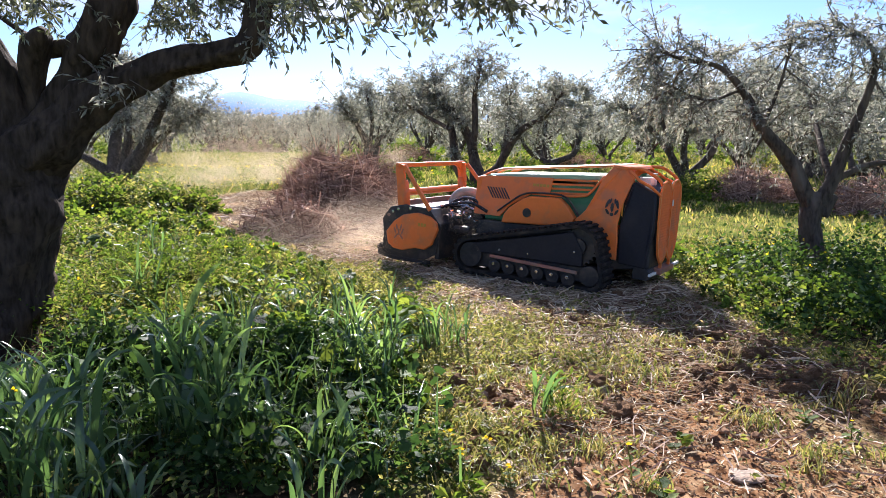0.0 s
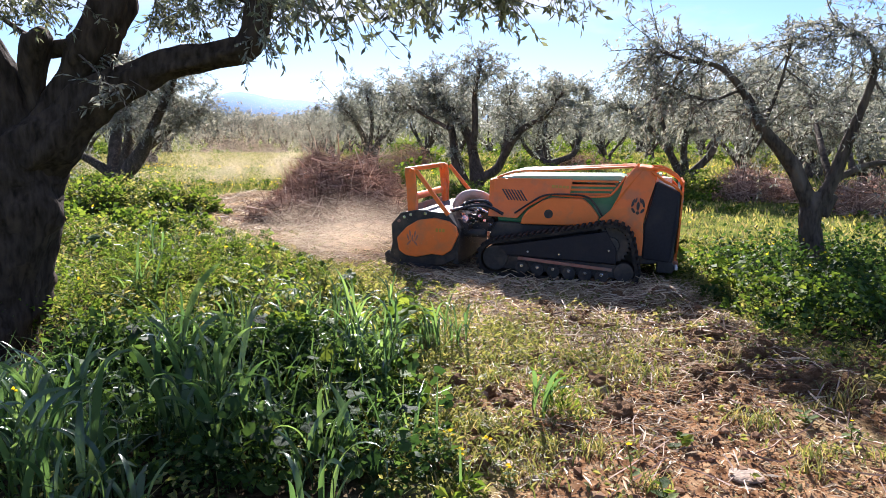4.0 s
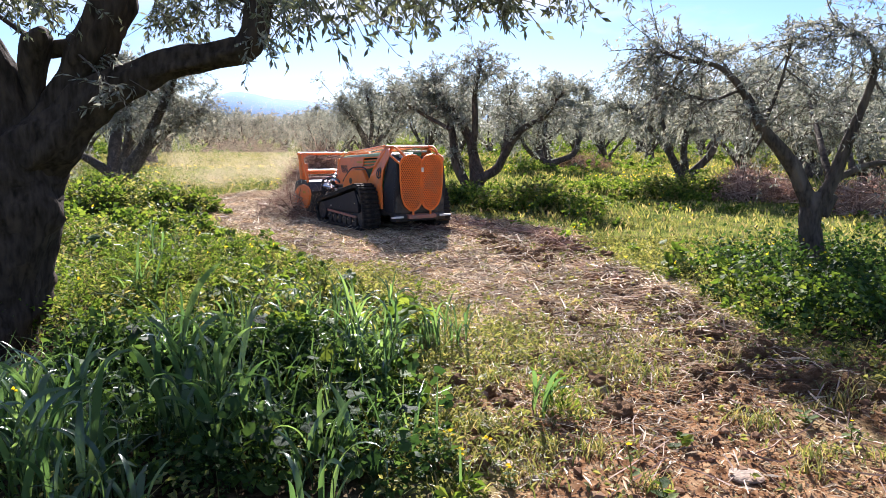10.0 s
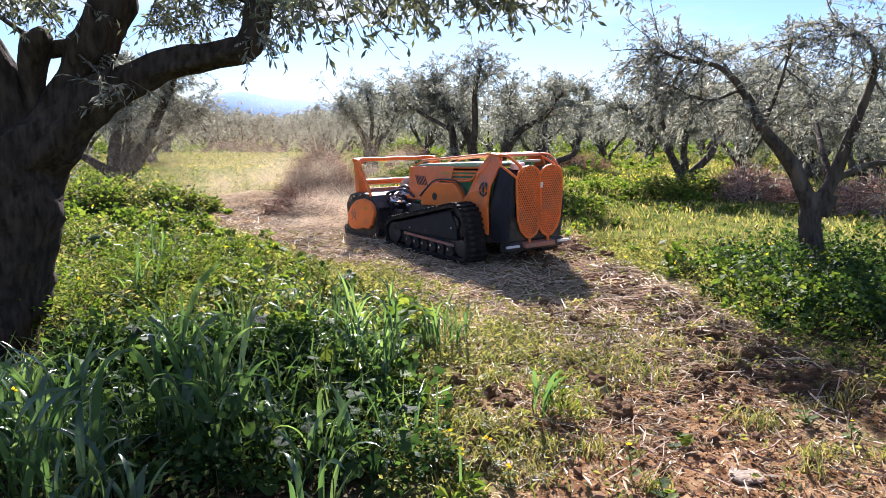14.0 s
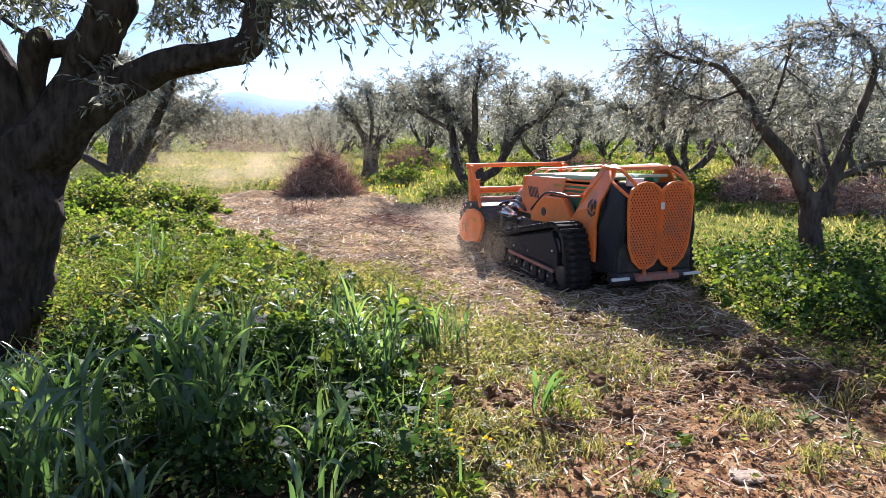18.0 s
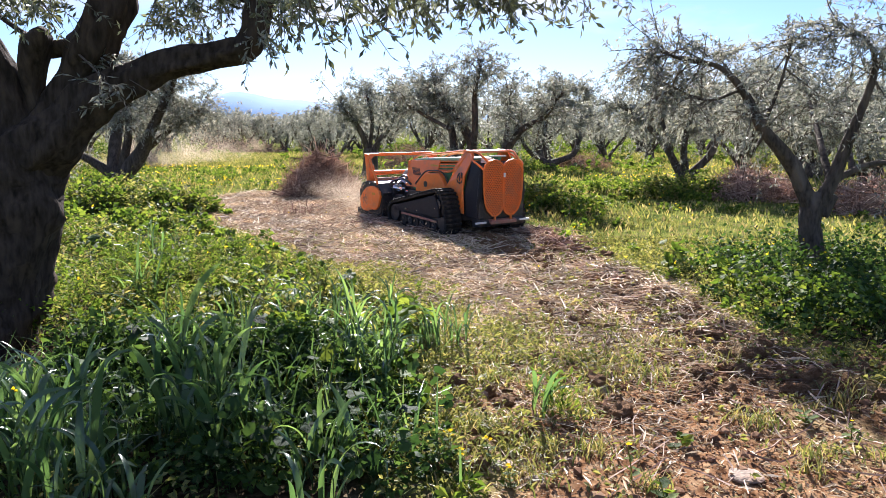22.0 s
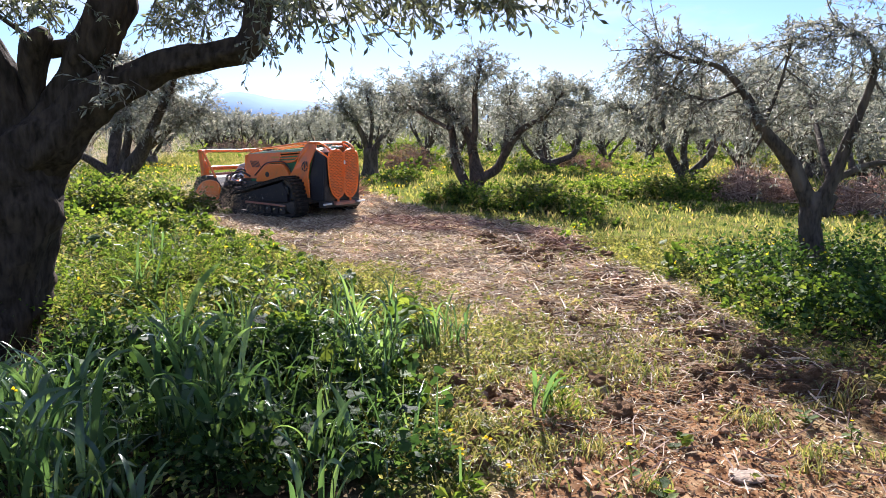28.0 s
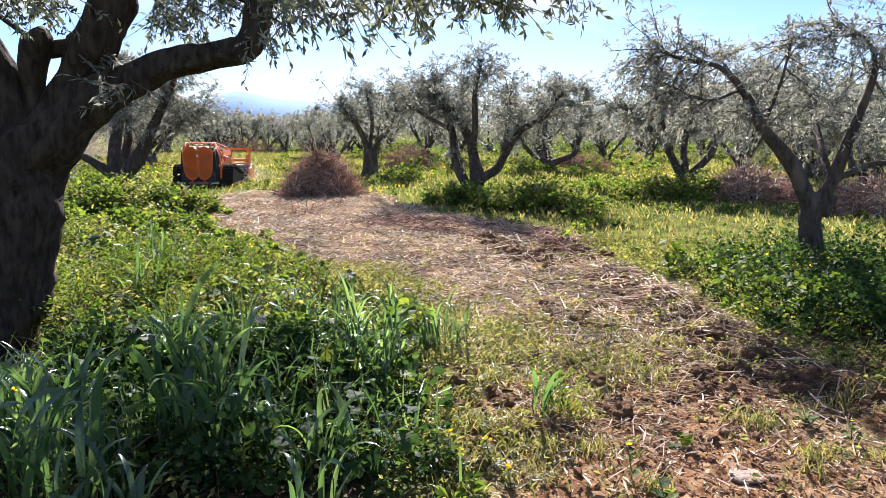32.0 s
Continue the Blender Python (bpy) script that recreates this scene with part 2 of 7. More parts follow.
CLOD = leaf_material("earth_clod", [(0.10, 0.052, 0.030), (0.17, 0.095, 0.055), (0.26, 0.16, 0.10)], 0.95, 0.0, 0.1)
STONE = material("field_stone", (0.20, 0.145, 0.105), (0.36, 0.285, 0.22), 0.9, grain=30, blotch=9, bump=0.7, c3=(0.28, 0.17, 0.11))
GROUND = ground_material()


# ---------------------------------------------------------------- mesh helpers
def mesh_from(name, verts, faces, mat, smooth=False):
    """A mesh from arrays: verts (n, 3), faces (m, 3 or 4)."""
    verts, faces = np.asarray(verts, np.float32), np.asarray(faces, np.int32)
    me = bpy.data.meshes.new(name)
    k = faces.shape[1]
    me.vertices.add(len(verts))
    me.vertices.foreach_set("co", verts.ravel())
    me.loops.add(faces.size)
    me.loops.foreach_set("vertex_index", faces.ravel())
    me.polygons.add(len(faces))
    me.polygons.foreach_set("loop_start", np.arange(0, faces.size, k, dtype=np.int32))
    me.polygons.foreach_set("use_smooth", np.full(len(faces), smooth))
    me.update(calc_edges=True)
    me.materials.append(mat)
    return me


def child(name, me, parent, label=""):
    ob = new(name, me)
    ob.parent = parent
    if label:
        ob["label"] = label
    return ob


def part(name, bm, mat, parent, label="", smooth=False):
    """Links a bmesh as one mesh object under a thing or a part."""
    me = bpy.data.meshes.new(name)
    bmesh.ops.recalc_face_normals(bm, faces=bm.faces)
    bm.to_mesh(me)
    bm.free()
    me.materials.append(mat)
    if smooth:
        me.polygons.foreach_set("use_smooth", [True] * len(me.polygons))
    return child(name, me, parent, label)


def empty(name, m=None):
    ob = new(name)
    if m is not None:
        ob.matrix_world = m
    return ob


def tubes(paths, radii, sides=3, twist=0.0):
    """Open tubes round many paths of equal length: paths (n, k, 3), radii (n, k). Gives verts and quads."""
    paths, radii = np.asarray(paths, float), np.asarray(radii, float)
    n, k, _ = paths.shape
    tan = np.gradient(paths, axis=1)
    tan /= np.linalg.norm(tan, axis=2, keepdims=True) + 1e-9
    ref = np.where(np.abs(tan[..., 2:3]) > 0.9, np.array([1.0, 0, 0]), np.array([0, 0, 1.0]))
    ref = np.broadcast_to(ref[:, :1], tan.shape)
    u = np.cross(tan, ref)
    u /= np.linalg.norm(u, axis=2, keepdims=True) + 1e-9
    v = np.cross(tan, u)
    a = np.arange(sides) * 2 * np.pi / sides + twist
    ring = u[:, :, None] * np.cos(a)[None, None, :, None] + v[:, :, None] * np.sin(a)[None, None, :, None]
    verts = paths[:, :, None] + ring * radii[:, :, None, None]
    idx = np.arange(n * k * sides).reshape(n, k, sides)
    nxt = np.roll(idx, -1, axis=2)
    f = np.stack([idx[:, :-1], nxt[:, :-1], nxt[:, 1:], idx[:, 1:]], axis=-1)
    return verts.reshape(-1, 3), f.reshape(-1, 4)


def leaf_quads(pos, way, normal, length, width, cup=0.15):
    """Folded lance-shaped leaves of two triangles each: base, side, tip, side."""
    way = way / (np.linalg.norm(way, axis=1, keepdims=True) + 1e-9)
    side = np.cross(way, normal)
    side /= np.linalg.norm(side, axis=1, keepdims=True) + 1e-9
    up = np.cross(side, way)
    L, W = np.asarray(length)[:, None], np.asarray(width)[:, None]
    mid = pos + way * L * 0.48 + up * W * cup * 2
    v = np.stack([pos, mid + side * W * 0.5, pos + way * L, mid - side * W * 0.5], axis=1)
    i = np.arange(len(pos))[:, None] * 4
    f = np.concatenate([i + np.array([[0, 1, 2]]), i + np.array([[0, 2, 3]])], axis=0)
    return v.reshape(-1, 3), f


def broad_leaves(pos, way, normal, length, width):
    """Rounded, lobed, slightly cupped leaves of ten triangles each."""
    way = way / (np.linalg.norm(way, axis=1, keepdims=True) + 1e-9)
    side = np.cross(way, normal)
    side /= np.linalg.norm(side, axis=1, keepdims=True) + 1e-9
    up = np.cross(side, way)
    L, W = np.asarray(length)[:, None], np.asarray(width)[:, None]
    shape = [(0.42, 0.0, -0.10), (0.0, 0.0, 0.0), (0.06, 0.34, 0.10), (0.45, 0.44, 0.02), (0.66, 0.50, 0.09), (0.86, 0.24, 0.0), (1.02, 0.05, -0.10), (0.80, -0.30, 0.02), (0.60, -0.48, 0.10), (0.36, -0.42, 0.0), (0.02, -0.30, 0.10)]
    v = np.stack([pos + way * L * a + side * W * b + up * W * c for a, b, c in shape], axis=1)
    i = np.arange(len(pos))[:, None] * 11
    f = np.concatenate([i + np.array([[0, j, j % 10 + 1]]) for j in range(1, 11)], axis=0)
    return v.reshape(-1, 3), f


def blades(pos, lean, height, width, rng, segments=3, droop=0.5):
    """Grass blades: tapering strips that bend over towards lean (n, 2)."""
    n = len(pos)
    t = np.linspace(0, 1, segments + 1)
    height, width = np.asarray(height), np.asarray(width)
    reach = np.linalg.norm(lean, axis=1)
    d2 = lean / (reach[:, None] + 1e-9)
    a = rng.uniform(0, np.pi, n)
    side = np.stack([np.cos(a), np.sin(a), np.zeros(n)], 1)
    vs = []
    for s in t:
        out = d2 * (reach * s ** 1.8)[:, None]
        z = height * (s - droop * np.minimum(reach / (height + 1e-6), 1.2) * s ** 3)
        c = pos + np.concatenate([out, z[:, None]], 1)
        w = (width * (1 - s ** 2.2) * 0.5 + 0.0006)[:, None]
        vs += [c - side * w, c + side * w]
    v = np.stack(vs, axis=1)
    i = np.arange(n)[:, None] * (2 * segments + 2)
    f = np.concatenate([i + np.array([[2 * k, 2 * k + 1, 2 * k + 3, 2 * k + 2]]) for k in range(segments)], axis=0)
    return v.reshape(-1, 3), f


def stuff(name, chunks, mat, label, category, parent=None):
    """Joins (verts, faces) chunks of one face size into one object of kind stuff."""
    vs, fs, o = [], [], 0
    for v, f in chunks:
        vs.append(v)
        fs.append(f + o)
        o += len(v)
    me = mesh_from(name, np.concatenate(vs), np.concatenate(fs), mat, smooth=name == "mallow")
    if parent is not None:
        return tagged(child(name, me, parent, label), kind="stuff")
    return tagged(new(name, me), label, category, kind="stuff")


# ---------------------------------------------------------------- the lie of the land
EDGE_Y = [0.0, 3.0, 4.3, 5.5, 7.6, 9.5, 12.2, 14.0, 17.0, 18.5]
EDGE_LEFT = [0.1, 0.0, 0.05, 0.15, -0.95, -2.25, -3.9, -5.2, -5.5, -4.6]
EDGE_RIGHT = [3.6, 3.4, 2.9, 2.5, 2.4, 2.2, 1.7, -0.4, -1.6, -2.0]


def value_noise(x, y, seed):
    """Smooth noise in -1..1 on a lattice of one metre."""
    xi, yi = np.floor(x).astype(int), np.floor(y).astype(int)
    fx, fy = x - xi, y - yi
    fx, fy = fx * fx * (3 - 2 * fx), fy * fy * (3 - 2 * fy)

    def corner(a, b):
        s = np.sin(a * 127.1 + b * 311.7 + seed * 74.7) * 43758.5453
        return (s - np.floor(s)) * 2 - 1
    return (corner(xi, yi) * (1 - fx) + corner(xi + 1, yi) * fx) * (1 - fy) + (corner(xi, yi + 1) * (1 - fx) + corner(xi + 1, yi + 1) * fx) * fy


def cleared(x, y):
    """1 on the driven and mulched strip, 0 on the green."""
    wob = value_noise(x * 0.9, y * 0.9, 3) * 0.35 + value_noise(x * 2.7, y * 2.7, 4) * 0.18
    l, r = np.interp(y, EDGE_Y, EDGE_LEFT), np.interp(y, EDGE_Y, EDGE_RIGHT)
    d = np.minimum(x - l, r - x) + wob
    d = np.where(y > 18.2, -1, d) - np.clip((1.2 - y) * 0.7, 0, 4)
    return np.clip(d / 0.5 + 0.5, 0, 1)


def fresh_earth(x, y):
    """1 where the tracks have just torn the soil open: patches and the right-hand rut."""
    rut = 0.8 * np.exp(-((x - np.interp(y, [3, 4.5, 6, 9, 13], [2.75, 2.55, 2.15, 1.75, 0.9])) / 0.33) ** 2) * np.clip((13.5 - y) / 2, 0, 1)
    for tx, ty, tr in ((0.7, 10.7, 0.3), (0.9, 10.1, 0.35), (1.15, 9.4, 0.35), (1.75, 10.7, 0.35), (1.95, 9.4, 0.3), (1.1, 6.3, 0.4), (2.3, 5.6, 0.5), (1.6, 8.0, 0.35), (0.3, 11.3, 0.5), (-0.6, 12.6, 0.5), (1.9, 4.9, 0.3), (2.7, 4.6, 0.4)):
        rut = np.maximum(rut, np.exp(-(((x - tx) / tr) ** 2 + ((y - ty) / (tr * 1.2)) ** 2)))
    n = value_noise(x * 2.1, y * 2.1, 28) * 0.45 + value_noise(x * 6, y * 6, 29) * 0.35
    return np.clip(rut * 1.5 + n - 0.35, 0, 1) * cleared(x, y)


def earthy(x, y):
    """1 where red-brown earth lies open: the near end of the strip and its right-hand rut."""
    near = np.clip((6.6 - y) / 2.0, 0, 1)
    rut = np.exp(-((x - np.interp(y, [3, 6, 9, 13], [2.3, 1.9, 1.75, 0.9])) / 0.45) ** 2) * np.clip((13.5 - y) / 2, 0, 1)
    for tx, ty, tr in ((1.05, 9.7, 0.45), (1.1, 6.3, 0.4), (2.3, 6.5, 0.4), (1.6, 8.0, 0.35), (0.3, 11.3, 0.4), (-0.6, 12.6, 0.4), (1.7, 5.2, 0.4)):
        rut = np.maximum(rut, 1.1 * np.exp(-(((x - tx) / tr) ** 2 + ((y - ty) / (tr * 1.4)) ** 2)))
    n = value_noise(x * 1.3, y * 1.3, 8) * 0.5 + value_noise(x * 4, y * 4, 9) * 0.3
    return np.maximum(np.clip(np.maximum(near, rut) * 1.25 + n * 0.6 - 0.15, 0, 1) * cleared(x, y), fresh_earth(x, y))


def ground_z(x, y):
    x, y = np.asarray(x, float), np.asarray(y, float)
    z = -0.075 * np.tanh(x / 2.0) * np.clip((24 - y) / 10, 0, 1) * np.clip((y - 2) / 4, 0, 1)
    far = np.clip((70 - np.hypot(x, y)) / 30, 0, 1)
    z = z + (value_noise(x * 0.5, y * 0.5, 1) * 0.03 + value_noise(x * 1.7, y * 1.7, 2) * 0.012) * far
    c = cleared(x, y)
    rough = value_noise(x * 5, y * 5, 5) * 0.007 + value_noise(x * 10, y * 10, 6) * 0.008
    e = earthy(x, y)
    edge = np.interp(y, EDGE_Y, EDGE_RIGHT) - 0.12 + value_noise(x * 0 + 3, y * 1.5, 17) * 0.12
    berm = np.exp(-((x - edge) / 0.22) ** 2) * np.clip((10 - y) / 3, 0, 1) * np.clip((y - 3) / 1, 0, 1)
    z = z + berm * (0.075 + value_noise(x * 4.5, y * 4.5, 18) * 0.065)
    torn = np.abs(value_noise(x * 6 + y * 3, y * 6 - x * 3, 12)) * 0.014 + value_noise(x * 19, y * 19, 13) * 0.006 + value_noise(x * 37, y * 37, 14) * 0.006
    return z + c * (rough * (0.6 + 0.8 * e) + torn * e - 0.02)


def build_ground():
    def axis(parts):
        a = np.concatenate([np.arange(s, e, d) for s, e, d in parts])
        return np.unique(np.round(a, 4))
    xs = axis([(-3000, -300, 300), (-300, -40, 20), (-40, -12, 1.0), (-12, -5, 0.25), (-5, -0.6, 0.07), (-0.6, 3.6, 0.03), (3.6, 5, 0.07), (5, 12, 0.25), (12, 40, 1.0), (40, 300, 20), (300, 3001, 300)])
    ys = axis([(-3000, -300, 300), (-300, -20, 20), (-20, 2.5, 1.0), (2.5, 7, 0.03), (7, 12, 0.07), (12, 19, 0.12), (19, 40, 0.5), (40, 80, 4), (80, 300, 20), (300, 4001, 300)])
    X, Y = np.meshgrid(xs, ys)
    Z = ground_z(X, Y)
    v = np.stack([X, Y, Z], -1).reshape(-1, 3)
    idx = np.arange(X.size).reshape(X.shape)
    f = np.stack([idx[:-1, :-1], idx[:-1, 1:], idx[1:, 1:], idx[1:, :-1]], -1).reshape(-1, 4)
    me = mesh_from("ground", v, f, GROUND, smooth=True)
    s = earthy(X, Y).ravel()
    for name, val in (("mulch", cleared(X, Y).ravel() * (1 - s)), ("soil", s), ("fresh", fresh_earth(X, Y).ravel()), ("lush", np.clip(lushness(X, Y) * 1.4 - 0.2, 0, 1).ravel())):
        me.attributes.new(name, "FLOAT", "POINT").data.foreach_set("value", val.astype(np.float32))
    tagged(new("ground", me), "uneven orchard ground with green sward, mulch strip and bare earth", "ground", kind="structure")


def build_hills():
    """A ridge far beyond the grove, its blue haze put into the colour."""
    m = bpy.data.materials.new("far_hills")
    m.use_nodes = True
    bs = m.node_tree.nodes["Principled BSDF"]
    nz = m.node_tree.nodes.new("ShaderNodeTexNoise")
    nz.inputs["Scale"].default_value = 0.01
    r = m.node_tree.nodes.new("ShaderNodeValToRGB")
    # distance haze is painted as blue base colour with a faint glow
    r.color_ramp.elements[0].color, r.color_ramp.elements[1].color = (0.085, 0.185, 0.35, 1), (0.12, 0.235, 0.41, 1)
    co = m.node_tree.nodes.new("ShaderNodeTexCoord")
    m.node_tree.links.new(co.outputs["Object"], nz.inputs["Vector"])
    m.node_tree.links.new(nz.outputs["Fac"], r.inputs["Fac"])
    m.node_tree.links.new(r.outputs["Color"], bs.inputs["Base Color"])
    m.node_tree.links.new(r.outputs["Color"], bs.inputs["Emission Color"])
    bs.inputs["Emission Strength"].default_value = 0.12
    bs.inputs["Roughness"].default_value = 1.0
    x = np.linspace(-3200, 3200, 161)
    h = 60 + 108 * np.exp(-((x + 960) / 210) ** 2) + 62 * np.exp(-((x + 590) / 190) ** 2) + 30 * np.exp(-((x - 900) / 500) ** 2) + 60 * np.exp(-((x + 1700) / 500) ** 2)
    h = h + value_noise(x / 90, x * 0, 21) * 7 + value_noise(x / 30, x * 0, 22) * 3
    rows = []
    for k, (dy, s) in enumerate([(0, 0.0), (120, 0.35), (300, 0.75), (520, 1.0), (900, 0.9), (1400, 0.0)]):
        rows.append(np.stack([x, 2900 + dy + value_noise(x / 150, x * 0 + k, 23) * 40, h * s - 3], 1))
    v = np.stack(rows, 0)
    idx = np.arange(v.shape[0] * v.shape[1]).reshape(v.shape[:2])
    f = np.stack([idx[:-1, :-1], idx[:-1, 1:], idx[1:, 1:], idx[1:, :-1]], -1).reshape(-1, 4)
    tagged(new("backdrop", mesh_from("backdrop", v.reshape(-1, 3), f, m, smooth=True)), "distant hills behind the grove, haze painted in as glowing blue", "hills", kind="structure")


# ---------------------------------------------------------------- olive trees
def smooth_path(pts, step):
    """Resamples a chain of (x, y, z, r) along a smooth curve."""
    p = np.asarray(pts, float)
    q = np.vstack([2 * p[0] - p[1], p, 2 * p[-1] - p[-2]])
    out = []
    for i in range(1, len(q) - 2):
        n = max(2, int(np.linalg.norm(q[i + 1, :3] - q[i, :3]) / step))
        for t in np.arange(n) / n:
            a, b, c, d = q[i - 1], q[i], q[i + 1], q[i + 2]
            out.append(0.5 * (2 * b + (c - a) * t + (2 * a - 5 * b + 4 * c - d) * t * t + (3 * b - a - 3 * c + d) * t ** 3))
    out.append(p[-1])
    out = np.array(out)
    out[:, 3] = np.maximum(out[:, 3], 0.004)
    return out


def limb_mesh(name, path, sides, knots, seed, bark, cap=True):
    """A gnarled limb: an uneven tube with lengthwise ridges, closed at its end."""
    v, f = tubes(path[None, :, :3], path[None, :, 3], sides)
    k = len(path)
    c = np.repeat(path[:, :3], sides, axis=0)
    d = v - c
    ang = np.tile(np.arange(sides), k)
    along = np.repeat(np.arange(k), sides)
    ridge = np.sin(ang * 2 * np.pi / sides * 5 + value_noise(along * 0.13, along * 0, seed) * 2.2) * 0.05
    lump = value_noise(ang * 2.9 / sides * 4 + seed, along * 0.22, seed) * 0.13 + value_noise(ang * 9.0 / sides * 4, along * 0.6, seed + 1) * 0.07
    v = c + d * (1 + knots * (ridge + lump))[:, None]
    f = [tuple(q) for q in f]
    me = bpy.data.meshes.new(name)
    if cap:
        f.append(tuple(range((k - 1) * sides, k * sides)))
    me.from_pydata(v.tolist(), [], f)
    me.polygons.foreach_set("use_smooth", [True] * len(me.polygons))
    me.materials.append(bark)
    me.update()
    return me


def foliage(limbs, rng, n_branch, n_twig, n_leaf, leaf_len, branch_len=0.75, start=0.35, droop=0.5, bias=(0, 0, 0), twig_len=0.3, twigs=True, broad=0.25, low=0.0):
    """Side branches, twigs and leaves on the outer stretch of the limbs. Gives twig tubes and leaf quads."""
    w = np.array([len(l) * (1 - start) for l in limbs])
    pick = rng.choice(len(limbs), n_branch, p=w / w.sum())
    base, way = [], []
    for i in pick:
        l = limbs[i]
        j = int(len(l) * (start + (1 - start) * rng.random() ** 0.6))
        j = min(j, len(l) - 1)
        while l[j, 2] < low and j < len(l) - 1:
            j += 1
        base.append(l[j, :3])
        t = l[j, :3] - l[max(j - 3, 0), :3]
        t /= np.linalg.norm(t) + 1e-9
        d = rng.normal(size=3) * 0.75 + t * 0.6 + np.array([0, 0, 0.35]) + np.array(bias)
        way.append(d / np.linalg.norm(d))
    base, way = np.array(base), np.array(way)
    L = branch_len * rng.uniform(0.5, 1.25, n_branch)
    s = np.linspace(0, 1, 6)
    curl = rng.normal(size=(n_branch, 3)) * 0.25
    paths = base[:, None] + way[:, None] * (L[:, None] * s)[..., None] + curl[:, None] * (L[:, None] * s ** 2)[..., None]
    paths[..., 2] -= droop * (L[:, None] * s ** 2.2) * 0.6
    rad = np.linspace(0.011, 0.003, 6)[None] * rng.uniform(0.7, 1.2, (n_branch, 1))
    chunks = [tubes(paths, rad, 3)]
    # twigs
    n = n_branch * n_twig
    bi = np.repeat(np.arange(n_branch), n_twig)
    u = rng.uniform(0.2, 1.0, n) * 5
    k = np.minimum(u.astype(int), 4)
    fr = (u - k)[:, None]
    tb = paths[bi, k] * (1 - fr) + paths[bi, k + 1] * fr
    td = rng.normal(size=(n, 3)) * 0.7 + way[bi] * 0.8
    td /= np.linalg.norm(td, axis=1, keepdims=True)
    tl = twig_len * rng.uniform(0.5, 1.3, n)
    s = np.linspace(0, 1, 4)
    tp = tb[:, None] + td[:, None] * (tl[:, None] * s)[..., None]
    tp[..., 2] -= droop * tl[:, None] * s ** 2 * 0.9
    if twigs:
        chunks.append(tubes(tp[:, ::3], np.array([[0.0035, 0.0012]]) * np.ones((n, 1)), 3))
    # leaves, in loose pairs along the twigs
    m = n * n_leaf
    ti = np.repeat(np.arange(n), n_leaf)
    u = rng.uniform(0.1, 1.0, m) * 3
    k = np.minimum(u.astype(int), 2)
    fr = (u - k)[:, None]
    lp = tp[ti, k] * (1 - fr) + tp[ti, k + 1] * fr
    ld = tp[ti, k + 1] - tp[ti, k]
    ld /= np.linalg.norm(ld, axis=1, keepdims=True) + 1e-9
    ld = ld * 0.7 + rng.normal(size=(m, 3)) * 0.55
    ld[:, 2] -= 0.15
    nn = rng.normal(size=(m, 3)) + np.array([0, 0, 0.6])
    ll = leaf_len * rng.uniform(0.65, 1.25, m)
    return chunks, leaf_quads(lp, ld, nn, ll, ll * broad * rng.uniform(0.8, 1.2, m))


def olive_tree(x, y, limbs, crown, label, seed, sides=10, step=0.1, knots=1.0, depth=0.55, slim=1.0, near=None, bark=None):
    """limbs: chains of (across, height, radius[, depth]) from the foot; the first is the trunk."""
    rng = np.random.default_rng(seed)
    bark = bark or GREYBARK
    z0 = float(ground_z(x, y))
    tree = tagged(empty("olive_tree", pose(x, y, z0)), label, "tree", "olive grove")
    paths = []
    for i, chain in enumerate(limbs):
        lean = rng.uniform(-depth, depth)
        h0 = chain[0][1]
        pts = []
        for c in chain:
            dy = c[3] if len(c) > 3 else (0 if i == 0 else lean * max(c[1] - h0, 0))
            pts.append((c[0], dy, c[1], c[2] * (1 if i == 0 else slim)))
        path = smooth_path(pts, step)
        paths.append(path)
        if i == 0:          # flare of the root collar
            path[:, 3] *= 1 + (0.2 if near else 0.45) * np.exp(-np.maximum(path[:, 2], 0) / 0.13)
        child("trunk" if i == 0 else "limb", limb_mesh("limb", path, sides if path[0, 3] > 0.08 else 8, knots, seed + i, bark), tree)
    bearing = [p for p in paths[1:] if p[-1, 3] < 0.09] or paths
    bearing = [p for p in bearing if p[-1, 2] > crown.get("low", 0)]
    if near:            # limbs that reach over the eye carry shorter shoots
        bearing = [p for i, p in enumerate(paths) if i and p[-1, 3] < 0.09 and i not in near[0] and i not in near[2]]
    chunks, leaves = foliage(bearing, rng, **crown)
    if near:
        c2, l2 = foliage([paths[i] for i in near[0]], rng, **near[1])
        stuff("branch_work", c2, TWIG, "thin hanging olive shoots", "", tree)
        stuff("crown", [l2], OLIVEBACKLIT, "narrow silver-green leaves of low shoots", "", tree)
    stuff("branch_work", chunks, TWIG, "thin grey-brown olive branches", "", tree)
    stuff("crown", [leaves], OLIVE, "sparse silver-green olive leaves", "", tree)
    return tree


OLD = []


